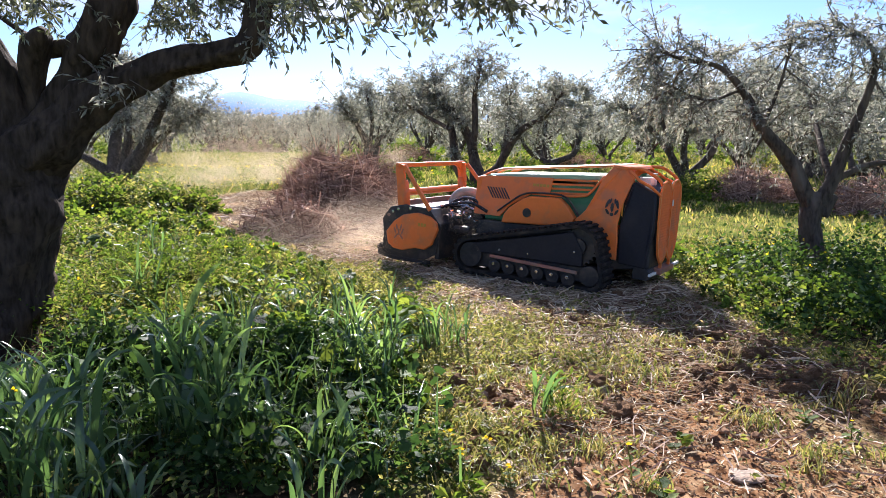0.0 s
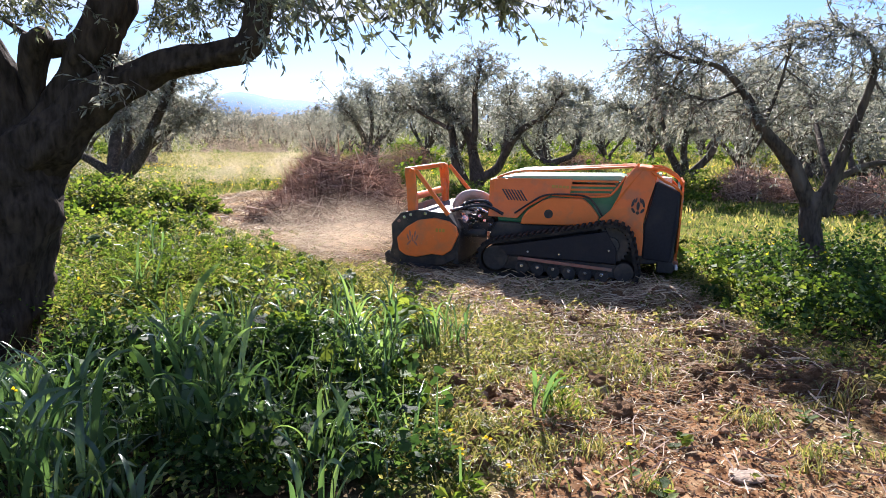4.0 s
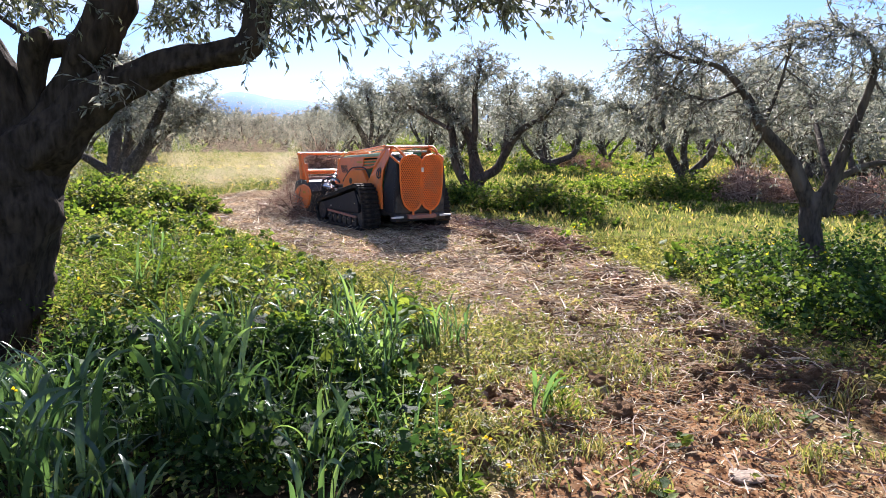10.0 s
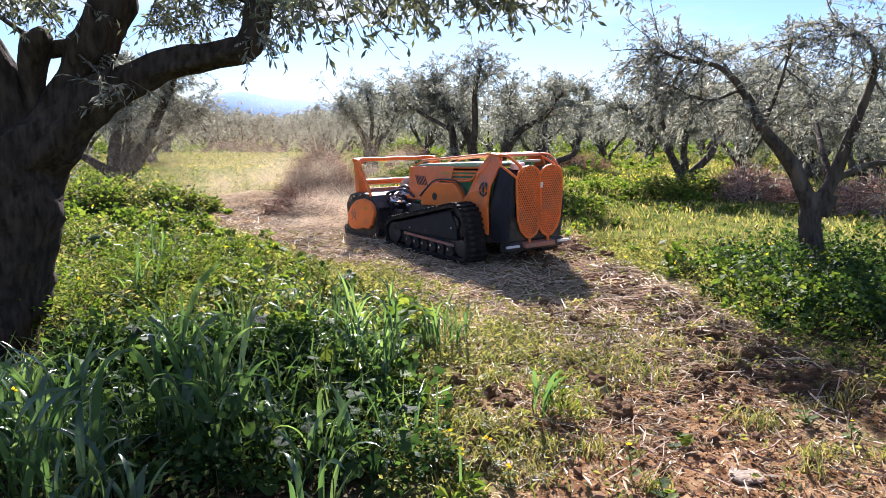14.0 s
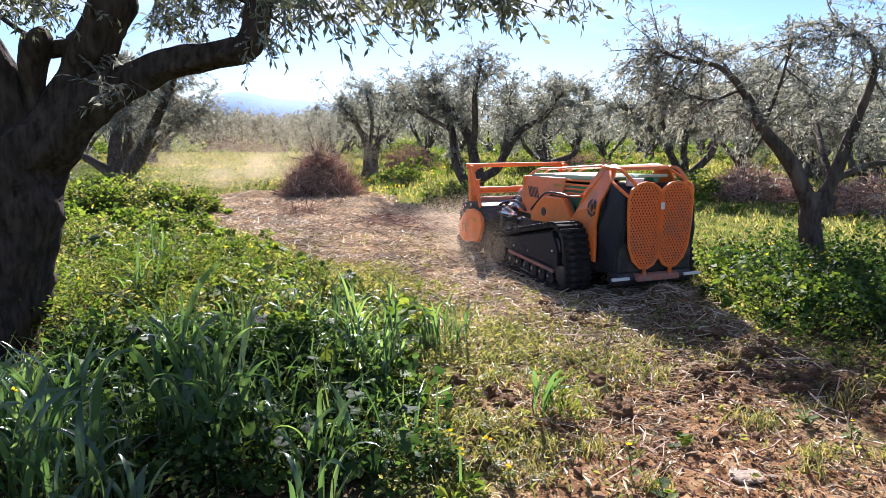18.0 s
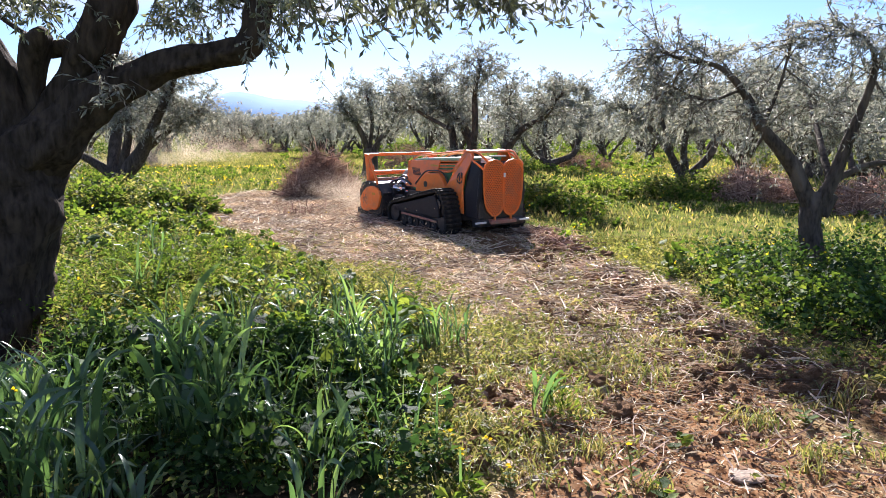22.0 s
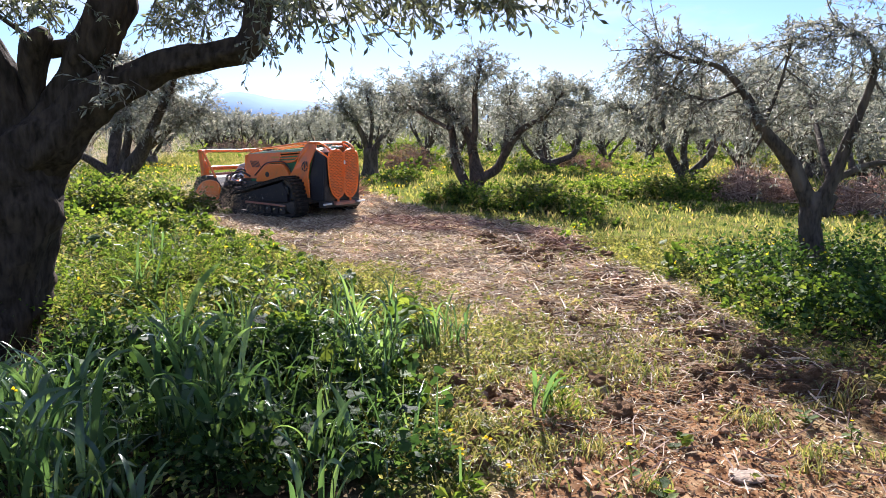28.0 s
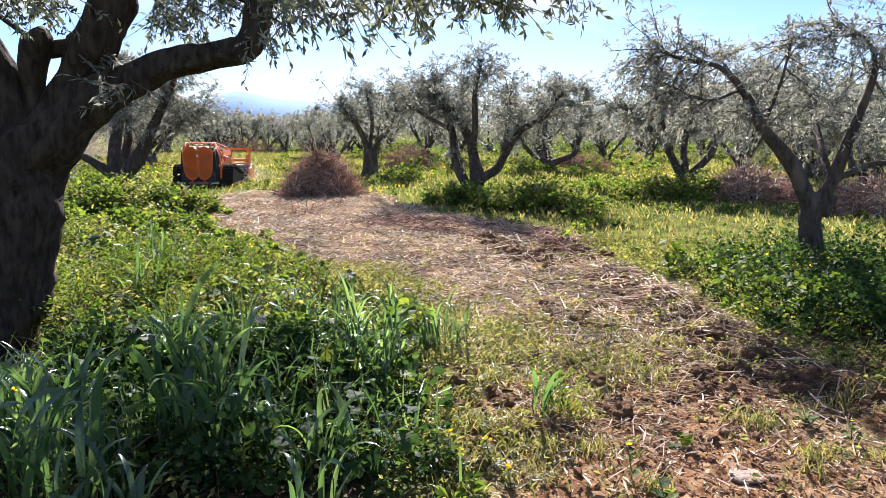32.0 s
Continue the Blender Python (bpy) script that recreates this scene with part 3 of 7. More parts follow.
def build_trees():
    big = dict(n_branch=230, n_twig=10, n_leaf=13, leaf_len=0.085, branch_len=0.85, start=0.28, droop=0.3, broad=0.28)
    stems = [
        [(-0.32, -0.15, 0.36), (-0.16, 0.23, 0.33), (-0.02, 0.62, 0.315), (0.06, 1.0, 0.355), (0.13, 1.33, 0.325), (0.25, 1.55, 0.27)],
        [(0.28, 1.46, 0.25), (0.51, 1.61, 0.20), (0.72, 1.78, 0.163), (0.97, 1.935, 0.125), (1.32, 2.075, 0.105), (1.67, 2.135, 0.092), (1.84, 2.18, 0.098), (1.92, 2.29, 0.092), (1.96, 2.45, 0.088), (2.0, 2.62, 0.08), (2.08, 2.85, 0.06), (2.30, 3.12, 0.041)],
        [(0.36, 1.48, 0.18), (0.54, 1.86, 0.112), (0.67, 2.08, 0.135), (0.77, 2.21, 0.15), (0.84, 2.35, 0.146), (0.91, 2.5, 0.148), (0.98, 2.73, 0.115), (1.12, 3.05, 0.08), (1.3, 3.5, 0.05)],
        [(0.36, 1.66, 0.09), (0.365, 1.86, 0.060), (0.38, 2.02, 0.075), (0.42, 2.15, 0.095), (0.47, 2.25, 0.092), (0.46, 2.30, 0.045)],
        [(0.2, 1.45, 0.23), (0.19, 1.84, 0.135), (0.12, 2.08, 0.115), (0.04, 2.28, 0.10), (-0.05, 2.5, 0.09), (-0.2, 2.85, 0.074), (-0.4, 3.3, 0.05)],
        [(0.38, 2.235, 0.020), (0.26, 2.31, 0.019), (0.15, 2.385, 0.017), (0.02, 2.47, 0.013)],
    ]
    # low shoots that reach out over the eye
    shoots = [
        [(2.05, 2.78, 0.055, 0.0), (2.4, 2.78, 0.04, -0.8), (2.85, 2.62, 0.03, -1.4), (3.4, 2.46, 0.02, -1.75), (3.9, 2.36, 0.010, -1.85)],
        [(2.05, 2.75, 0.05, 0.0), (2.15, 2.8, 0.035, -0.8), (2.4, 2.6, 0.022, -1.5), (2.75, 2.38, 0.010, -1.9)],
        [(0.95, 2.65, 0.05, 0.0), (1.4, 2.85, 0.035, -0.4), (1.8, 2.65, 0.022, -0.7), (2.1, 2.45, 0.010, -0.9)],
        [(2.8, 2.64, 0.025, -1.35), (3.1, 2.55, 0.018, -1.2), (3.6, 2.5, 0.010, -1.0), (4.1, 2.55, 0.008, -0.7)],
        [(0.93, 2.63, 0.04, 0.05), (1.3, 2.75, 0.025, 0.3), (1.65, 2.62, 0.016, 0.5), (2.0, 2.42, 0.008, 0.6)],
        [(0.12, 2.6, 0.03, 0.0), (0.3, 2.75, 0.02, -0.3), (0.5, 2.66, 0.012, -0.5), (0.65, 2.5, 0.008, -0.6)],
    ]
    # out-of-view limbs added to shade the growth below; the last is the stub's arm
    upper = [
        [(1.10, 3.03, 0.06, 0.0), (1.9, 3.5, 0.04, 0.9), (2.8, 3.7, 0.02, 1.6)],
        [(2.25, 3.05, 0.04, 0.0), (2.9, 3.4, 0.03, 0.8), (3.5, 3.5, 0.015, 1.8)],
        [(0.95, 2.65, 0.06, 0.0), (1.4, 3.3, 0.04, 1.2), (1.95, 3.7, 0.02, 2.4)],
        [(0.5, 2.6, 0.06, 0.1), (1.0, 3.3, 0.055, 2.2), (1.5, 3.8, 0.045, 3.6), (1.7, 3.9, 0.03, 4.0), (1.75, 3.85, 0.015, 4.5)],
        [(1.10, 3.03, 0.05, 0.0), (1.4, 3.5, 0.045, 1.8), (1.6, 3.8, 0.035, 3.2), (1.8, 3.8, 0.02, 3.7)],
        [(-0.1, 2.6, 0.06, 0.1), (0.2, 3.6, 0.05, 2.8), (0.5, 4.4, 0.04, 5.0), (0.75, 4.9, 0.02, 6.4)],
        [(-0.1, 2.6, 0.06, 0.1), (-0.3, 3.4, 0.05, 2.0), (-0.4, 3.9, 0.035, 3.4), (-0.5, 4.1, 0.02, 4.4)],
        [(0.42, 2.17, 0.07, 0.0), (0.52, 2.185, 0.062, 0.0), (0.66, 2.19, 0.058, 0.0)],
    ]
    OLD.append(olive_tree(-3.24, 5.14, stems + shoots + upper, dict(n_branch=130, n_twig=9, n_leaf=11, leaf_len=0.07, branch_len=0.7, start=0.66, droop=0.1), "old gnarled olive tree with a thick dark trunk", 11, sides=28, step=0.04, knots=1.35, depth=0.2, bark=SHADEBARK,
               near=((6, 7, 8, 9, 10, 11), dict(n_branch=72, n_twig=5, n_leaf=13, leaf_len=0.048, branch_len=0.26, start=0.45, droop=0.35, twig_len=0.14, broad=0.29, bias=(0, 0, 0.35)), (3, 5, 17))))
    olive_tree(-8.64, 18.75, [
        [(0.02, -0.1, 0.36), (0.07, 0.50, 0.33)],
        [(-0.05, 0.42, 0.25), (-0.13, 1.14, 0.2), (-0.13, 1.94, 0.16), (-0.12, 2.73, 0.11), (-0.24, 3.43, 0.07)],
        [(0.22, 0.42, 0.29), (0.81, 1.02, 0.22), (1.33, 1.81, 0.17), (1.82, 2.51, 0.11), (2.18, 3.15, 0.07)],
        [(-0.05, 0.40, 0.2), (-0.56, 0.81, 0.14), (-1.13, 1.11, 0.10), (-1.48, 1.36, 0.07)],
        [(0.16, 0.5, 0.17), (0.48, 1.43, 0.13), (0.59, 2.15, 0.10), (0.85, 2.87, 0.07)],
        [(0.9, 1.11, 0.11), (1.65, 1.65, 0.08), (2.41, 2.08, 0.05)],
    ], dict(big, n_branch=230, start=0.34, droop=0.45), "broad olive tree with several dark spreading limbs", 12, sides=12, slim=0.75)
    olive_tree(0.76, 17.50, [
        [(0.0, -0.1, 0.33), (0.0, 0.3, 0.27)],
        [(-0.06, 0.05, 0.2), (-0.22, 0.38, 0.16), (-0.38, 0.7, 0.145), (-0.47, 1.1, 0.135), (-0.55, 1.7, 0.12), (-0.78, 2.3, 0.09), (-0.98, 2.95, 0.05)],
        [(0.04, 0.1, 0.26), (0.09, 0.5, 0.26), (0.04, 0.82, 0.20), (-0.01, 1.1, 0.17), (-0.10, 1.44, 0.15), (-0.38, 1.93, 0.115), (-0.72, 2.41, 0.08), (-1.15, 2.8, 0.045)],
        [(-0.03, 1.30, 0.13), (0.02, 1.75, 0.11), (0.0, 2.52, 0.08), (0.12, 3.15, 0.045)],
        [(0.08, 0.42, 0.19), (0.34, 0.56, 0.16), (0.57, 0.72, 0.145), (0.70, 1.0, 0.135), (1.06, 1.63, 0.11), (1.58, 1.94, 0.08), (1.95, 2.5, 0.045)],
        [(0.70, 1.0, 0.10), (0.90, 2.03, 0.075), (0.85, 2.8, 0.04)],
        [(-0.55, 1.65, 0.075), (-1.2, 2.0, 0.055), (-1.75, 2.35, 0.03)],
    ], dict(big, n_branch=215, start=0.26, droop=0.4), "forked olive tree with three leaning stems among weeds", 13, slim=0.75)
    olive_tree(4.19, 28.33, [
        [(0.00, -0.1, 0.29), (0.04, 0.38, 0.27)],
        [(-0.05, 0.31, 0.181), (-0.92, 0.94, 0.113), (-1.50, 2.26, 0.068)],
        [(0.04, 0.3, 0.204), (-0.15, 1.49, 0.136), (0.25, 3.3, 0.068)],
        [(0.15, 0.3, 0.181), (1.06, 0.71, 0.136), (1.29, 1.82, 0.090), (1.58, 3.02, 0.045)],
    ], dict(big, n_branch=150, n_leaf=13, leaf_len=0.095), "olive tree with low curved limbs", 14, slim=0.75)
    olive_tree(6.53, 19.09, [
        [(0.00, -0.1, 0.274), (-0.02, 0.55, 0.244)],
        [(-0.1, 0.4, 0.168), (-0.48, 1.18, 0.122), (-1.19, 1.99, 0.076), (-1.81, 2.36, 0.046)],
        [(-0.03, 0.45, 0.152), (-0.14, 1.40, 0.107), (0.14, 2.65, 0.061)],
        [(0.08, 0.42, 0.168), (0.51, 1.03, 0.122), (0.75, 1.99, 0.091), (1.44, 2.80, 0.046)],
        [(-0.40, 1.10, 0.076), (-0.75, 2.07, 0.061), (-0.94, 2.87, 0.030)],
    ], dict(big, n_branch=215), "rounded olive tree with dense grey-green crown", 15, slim=0.75)
    olive_tree(4.44, 8.31, [
        [(0.04, -0.1, 0.15), (-0.05, 0.33, 0.128), (-0.10, 0.63, 0.124), (-0.08, 0.86, 0.120), (-0.06, 1.0, 0.06)],
        [(-0.1, 0.82, 0.14), (-0.38, 1.32, 0.118), (-0.76, 1.74, 0.09), (-1.0, 2.14, 0.062), (-1.3, 2.42, 0.042), (-1.7, 2.50, 0.026), (-2.05, 2.62, 0.015)],
        [(0.0, 0.85, 0.125), (0.15, 1.30, 0.105), (0.27, 1.75, 0.08), (0.40, 2.35, 0.052), (0.27, 2.69, 0.032), (-0.09, 2.86, 0.016)],
        [(0.08, 1.1, 0.066), (0.48, 1.30, 0.053), (0.93, 1.41, 0.040), (1.5, 1.9, 0.025)],
        [(0.03, 0.72, 0.119), (0.14, 0.96, 0.106)],
        [(0.44, 2.29, 0.046), (0.62, 2.73, 0.033), (0.67, 3.21, 0.020)],
        [(-1.03, 2.16, 0.026), (-1.41, 2.05, 0.017), (-1.81, 2.2, 0.012)],
        [(-0.74, 1.75, 0.036), (-0.56, 2.23, 0.026), (-0.44, 2.73, 0.016)],
        [(0.1, 1.1, 0.07, 0.0), (0.3, 1.75, 0.05, 0.8), (0.55, 2.3, 0.03, 1.7)],
        [(-0.3, 1.25, 0.07, 0.0), (-0.45, 1.9, 0.045, 0.9), (-0.35, 2.4, 0.025, 1.8)],
        [(0.35, 1.2, 0.05, 0.0), (0.9, 1.7, 0.04, 1.2), (1.3, 2.1, 0.02, 2.2)],
    ], dict(n_branch=225, n_twig=9, n_leaf=14, leaf_len=0.06, branch_len=0.6, start=0.32, droop=0.4, broad=0.30, low=1.4, bias=(0, 0, -0.45)), "leaning olive tree with a forked bare trunk", 16, sides=16, step=0.06, slim=0.7, depth=0.12)
    olive_tree(-2.57, 24.98, [
        [(0.00, -0.1, 0.28), (0.02, 0.98, 0.239)],
        [(-0.04, 0.87, 0.160), (-0.34, 1.70, 0.120), (-0.93, 2.48, 0.060)],
        [(0.11, 0.87, 0.160), (0.72, 1.80, 0.120), (1.02, 2.76, 0.060)],
        [(0.02, 0.98, 0.100), (0.13, 1.99, 0.080), (-0.05, 2.86, 0.040)],
    ], dict(big, n_branch=125, n_leaf=13, leaf_len=0.09), "short-trunked olive tree behind a brush heap", 17, slim=0.75)

    # patterns for the rows beyond, repeated with their own turn and size; the farthest are simpler
    patterns = []
    for k in range(6):
        rng = np.random.default_rng(50 + k)
        limbs = [[(0, -0.1, 0.27), (rng.uniform(-.1, .1), 0.45, 0.24)]]
        for j in range(5):
            a = j * 2 * math.pi / 5 + rng.uniform(-.4, .4)
            c, s = math.cos(a), math.sin(a)
            r, h = rng.uniform(1.2, 1.7), rng.uniform(2.3, 3.0)
            limbs.append([(0.1 * c, 0.4, 0.15, 0.1 * s), (0.5 * c, 0.95, 0.12, 0.5 * s), (0.75 * r * c, 0.6 * h, 0.08, 0.75 * r * s), (r * c, h, 0.04, r * s)])
        if k < 3:
            crown = dict(n_branch=120, n_twig=6, n_leaf=8, leaf_len=0.14, branch_len=0.9, start=0.3, twigs=False, broad=0.3)
        else:
            crown = dict(n_branch=72, n_twig=4, n_leaf=7, leaf_len=0.24, branch_len=0.9, start=0.3, twigs=False, broad=0.33)
        spot = [(10.46, 24.98), (11.69, 19.6), (9.46, 42.5), (-4.5, 60.0), (2.0, 62.0), (9.0, 61.0)][k]
        patterns.append(olive_tree(*spot, limbs, crown, "olive tree of the rows beyond with grey-green crown", 60 + k, sides=8, step=0.25, slim=0.6))
    rng = np.random.default_rng(5)
    spots = [(-14.7, 55.8), (-10.9, 49.4), (-10.7, 60.5), (-7.2, 40.0), (-13.5, 33.0), (-15.5, 24.5), (-14.0, 15.5), (0.6, 31.5), (-1.0, 41.0), (5.0, 37.5),
             (7.8, 34.0), (13.5, 32.0), (15.5, 25.5), (17.0, 19.0), (11.0, 38.0), (15.0, 41.0), (3.0, 47.0), (-4.5, 52.0), (9.5, 51.0), (18.0, 50.0), (22.0, 34.0), (13.8, 13.2), (20.5, 27.0)]
    for gy in range(4):
        for gx in range(-4, 5):
            x, y = gx * 6.6 + rng.uniform(-1.5, 1.5) + 2, 34 + gy * 7 + rng.uniform(-2, 2)
            if abs(x) < 0.62 * y and (y > 43 or not -0.40 < x / y < -0.17) and min(math.hypot(x - a, y - b) for a, b in spots) > 3.2:
                spots.append((x, y))
    for gy in range(3):
        for gx in range(-8, 9):
            x, y = gx * 6.4 + rng.uniform(-1.2, 1.2), 64 + gy * 9 + rng.uniform(-1.5, 1.5)
            if abs(x) < 0.68 * y:
                spots.append((x, y))
    # a closer-planted block beyond the open meadow, and two trees at the right
    for gy in range(2):
        for gx in range(7):
            spots.append((-17.5 + gx * 1.9 - gy * 1.2 + rng.uniform(-0.5, 0.5), 51 + gy * 6 + rng.uniform(-1, 1)))
    spots += [(12.6, 24.2), (14.6, 29.0)]
    for x, y in spots:
        t = copy_thing(patterns[rng.integers(3) + (3 if y > 40 else 0)], pose(x, y, float(ground_z(x, y)), 0, 0, rng.uniform(0, 360)))
        # younger, smaller trees stand where the grove opens to the hills
        low = y > 30 and (-0.34 < x / y < -0.11 or 0.16 < x / y < 0.27)
        t.scale = [rng.uniform(0.72, 0.88) if low else rng.uniform(0.9, 1.2)] * 3


TUFTS = [(-0.2, 4.6, 0.16, 220), (-0.32, 5.2, 0.2, 240), (-0.1, 4.15, 0.12, 150), (-0.05, 3.7, 0.1, 90), (0.0, 5.3, 0.16, 160), (0.1, 3.3, 0.1, 120), (0.25, 3.75, 0.09, 100), (0.0, 4.1, 0.1, 120), (0.35, 4.6, 0.08, 80), (0.95, 4.3, 0.07, 70), (1.15, 4.6, 0.12, 110), (0.2, 5.0, 0.14, 140), (0.7, 5.6, 0.1, 80), (1.9, 3.9, 0.06, 40), (2.4, 4.2, 0.1, 60), (1.4, 5.3, 0.12, 70), (1.85, 3.3, 0.05, 40), (2.3, 3.5, 0.06, 30), (0.05, 3.0, 0.08, 90), (-0.05, 5.7, 0.16, 140), (0.62, 3.98, 0.06, 60), (1.75, 5.5, 0.14, 150), (0.78, 4.1, 0.1, 130), (0.8, 3.5, 0.07, 90), (1.84, 3.95, 0.08, 90), (2.55, 4.3, 0.09, 70), (1.95, 3.5, 0.06, 60),
         (0.45, 4.7, 0.16, 220), (0.52, 3.5, 0.1, 140), (0.22, 3.76, 0.1, 160), (1.0, 3.12, 0.05, 50), (1.1, 5.0, 0.18, 180), (1.45, 4.75, 0.12, 120), (0.55, 5.3, 0.2, 200), (0.3, 5.8, 0.2, 180), (0.9, 6.0, 0.2, 140), (0.15, 6.4, 0.2, 160), (1.5, 6.0, 0.16, 100), (0.4, 3.2, 0.08, 110), (0.15, 4.5, 0.14, 200), (2.1, 5.0, 0.1, 70)]
SPRIGS = []
SPRIG_SPOTS = [(-2.65, 4.5, 2.43), (-2.66, 4.8, 2.45), (-2.42, 4.6, 2.46), (-2.1, 5.4, 2.5), (-1.95, 5.4, 2.55), (-2.05, 5.4, 2.4), (-1.8, 5.4, 2.5), (-1.62, 5.4, 2.55),
               (-0.54, 3, 2.18), (-0.35, 3.2, 2.2), (-0.23, 3.2, 2.2), (-0.13, 3.4, 2.19), (0.04, 3.2, 2.21), (0.19, 3.2, 2.21),
               (0.13, 3.0, 2.12), (0.22, 3.0, 2.15), (0.51, 3.1, 2.2)]


def build_sprigs():
    """Leafy ends of the old tree that hang into view and swing in the wind."""
    rng = np.random.default_rng(77)
    spots = [(-0.50, 2.6, 2.22, 0.12, 0.36), (-0.40, 2.7, 2.22, 0.08, 0.28), (-0.85, 3.4, 2.34, 0.1, 0.42), (0.0, 2.8, 2.26, 0.07, 0.22), (0.40, 3.0, 2.32, 0.1, 0.2),
             (-0.16, 2.7, 2.24, 0.05, 0.26), (-0.66, 3.0, 2.26, 0.05, 0.28), (0.17, 2.9, 2.3, 0.1, 0.24), (-1.2, 3.9, 2.5, 0.06, 0.3)]
    # thicker tufts between the limbs and along the upper edge of the view
    spots += [(x, y, z + 0.1, 0.05, 0.22 if y < 4 else 0.32) for x, y, z in SPRIG_SPOTS]
    for x, y, z, dx, drop in spots:
        n = 7 if y < 4 else 11
        t = np.linspace(0, 1, 5)
        paths = []
        for k in range(n):
            a = rng.normal(size=2) * (0.1 if y < 4 else 0.17)
            p = np.stack([(dx + a[0]) * t ** 1.3, a[1] * t, -drop * rng.uniform(0.5, 1.0) * t + 0.03 * np.sin(t * 3)], 1)
            paths.append(p)
        paths = np.array(paths)
        m = n * 16
        pi = np.repeat(np.arange(n), 16)
        u = rng.uniform(0.15, 1, m) * 4
        k = np.minimum(u.astype(int), 3)
        fr = (u - k)[:, None]
        lp = paths[pi, k] * (1 - fr) + paths[pi, k + 1] * fr
        ld = paths[pi, k + 1] - paths[pi, k]
        ld = ld / np.linalg.norm(ld, axis=1, keepdims=True) * 0.6 + rng.normal(size=(m, 3)) * 0.5
        ll = 0.046 * rng.uniform(0.7, 1.25, m) * (1 if y < 4 else 1.25)
        lv = leaf_quads(lp, ld, rng.normal(size=(m, 3)), ll, ll * 0.31)
        base = OLD[0].matrix_world.translation
        x, y, z = x - base.x, y - base.y, z - base.z
        lead = np.array([[(0, 0, 0), (-0.02, 0.1, 0.12), (-0.06, 0.3, 0.26), (-0.1, 0.55, 0.36)]])
        sp = child("hanging_shoot", mesh_from("hanging_shoot", *tubes(lead, np.array([[0.003, 0.004, 0.005, 0.006]]), 4), TWIG), OLD[0], "hanging leafy olive shoot")
        sp.matrix_local = pose(x, y, z)
        stuff("twig_tangle", [tubes(paths, np.linspace(0.003, 0.001, 5)[None] * np.ones((n, 1)), 4)], TWIG, "", "", sp)
        stuff("foliage", [lv], OLIVEBACKLIT, "", "", sp)
        SPRIGS.append((sp, x, y, z))


# ---------------------------------------------------------------- plants on the ground
TALL_SPOTS = [(4.5, 8.4, 0.9), (3.6, 7.0, 0.8), (1.7, 15.6, 1.1), (0.8, 16.9, 1.0), (2.6, 14.6, 0.9), (6.4, 18.2, 1.1), (-8.2, 17.6, 0.9), (-6.6, 13.5, 0.8), (-7.4, 16.5, 0.9), (3.9, 6.2, 0.9),
              (4.4, 19, 1.0), (5.0, 6.8, 1.0), (-5.6, 13.2, 0.8), (-7.6, 15.4, 0.9), (-9.5, 19.0, 1.2), (-4.4, 10.8, 0.9), (3.3, 8.3, 0.5), (8.2, 18.6, 0.9), (4.6, 6.5, 1.0), (4.0, 7.7, 0.8), (3.4, 26.5, 1.2), (-1.2, 23.0, 0.8)]


BUSHES = [(-5.25, 13.3, 0.55, 0.6), (-5.75, 13.1, 0.6, 0.72), (-6.4, 12.9, 0.6, 0.66), (-4.75, 13.5, 0.4, 0.4), (-7.0, 13.4, 0.7, 0.6), (-7.6, 16.4, 0.8, 0.5), (-8.9, 15.4, 0.8, 0.34), (-4.2, 10.2, 0.6, 0.5), (1.4, 15.0, 0.7, 0.55), (2.3, 15.2, 0.8, 0.62), (0.2, 15.9, 0.5, 0.4), (6.2, 17.9, 1.1, 0.6), (5.3, 17.7, 0.7, 0.5)]


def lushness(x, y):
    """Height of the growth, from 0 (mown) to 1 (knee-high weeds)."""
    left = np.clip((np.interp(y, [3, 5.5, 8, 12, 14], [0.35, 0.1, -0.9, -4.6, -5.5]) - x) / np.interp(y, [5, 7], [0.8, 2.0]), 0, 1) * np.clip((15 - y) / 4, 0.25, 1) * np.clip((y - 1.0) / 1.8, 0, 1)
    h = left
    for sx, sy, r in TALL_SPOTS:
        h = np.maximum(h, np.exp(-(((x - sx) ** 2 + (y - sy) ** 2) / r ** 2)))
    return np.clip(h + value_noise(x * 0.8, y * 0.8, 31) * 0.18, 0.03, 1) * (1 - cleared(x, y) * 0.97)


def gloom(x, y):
    """1 in the hollow of large-leaved plants below the old tree, where finer herbs give way and leaves are darkened for
    shade.
    """
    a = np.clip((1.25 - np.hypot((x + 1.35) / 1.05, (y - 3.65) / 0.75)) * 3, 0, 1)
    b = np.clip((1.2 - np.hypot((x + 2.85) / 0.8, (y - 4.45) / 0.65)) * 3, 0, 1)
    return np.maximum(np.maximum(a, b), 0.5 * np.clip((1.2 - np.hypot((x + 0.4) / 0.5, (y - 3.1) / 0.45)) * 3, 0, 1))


def bushy(x, y):
    """Chance for fine light herbs: few in the hollow and beside the leaning tree."""
    return (1 - 0.95 * gloom(x, y)) * (1 - 0.6 * np.clip((x - 2.9) / 0.4, 0, 1) * np.clip((9 - y) / 1, 0, 1))


def scatter(rng, n, x0, x1, y0, y1, keep):
    """Random spots in the view's wedge, kept with the chance that keep(x, y) gives."""
    y = np.sqrt(rng.uniform(y0 ** 2, y1 ** 2, n))
    x = rng.uniform(x0, x1, n)
    ok = (np.abs(x) < 0.70 * y + 0.8) & (rng.random(n) < keep(x, y))
    return x[ok], y[ok]


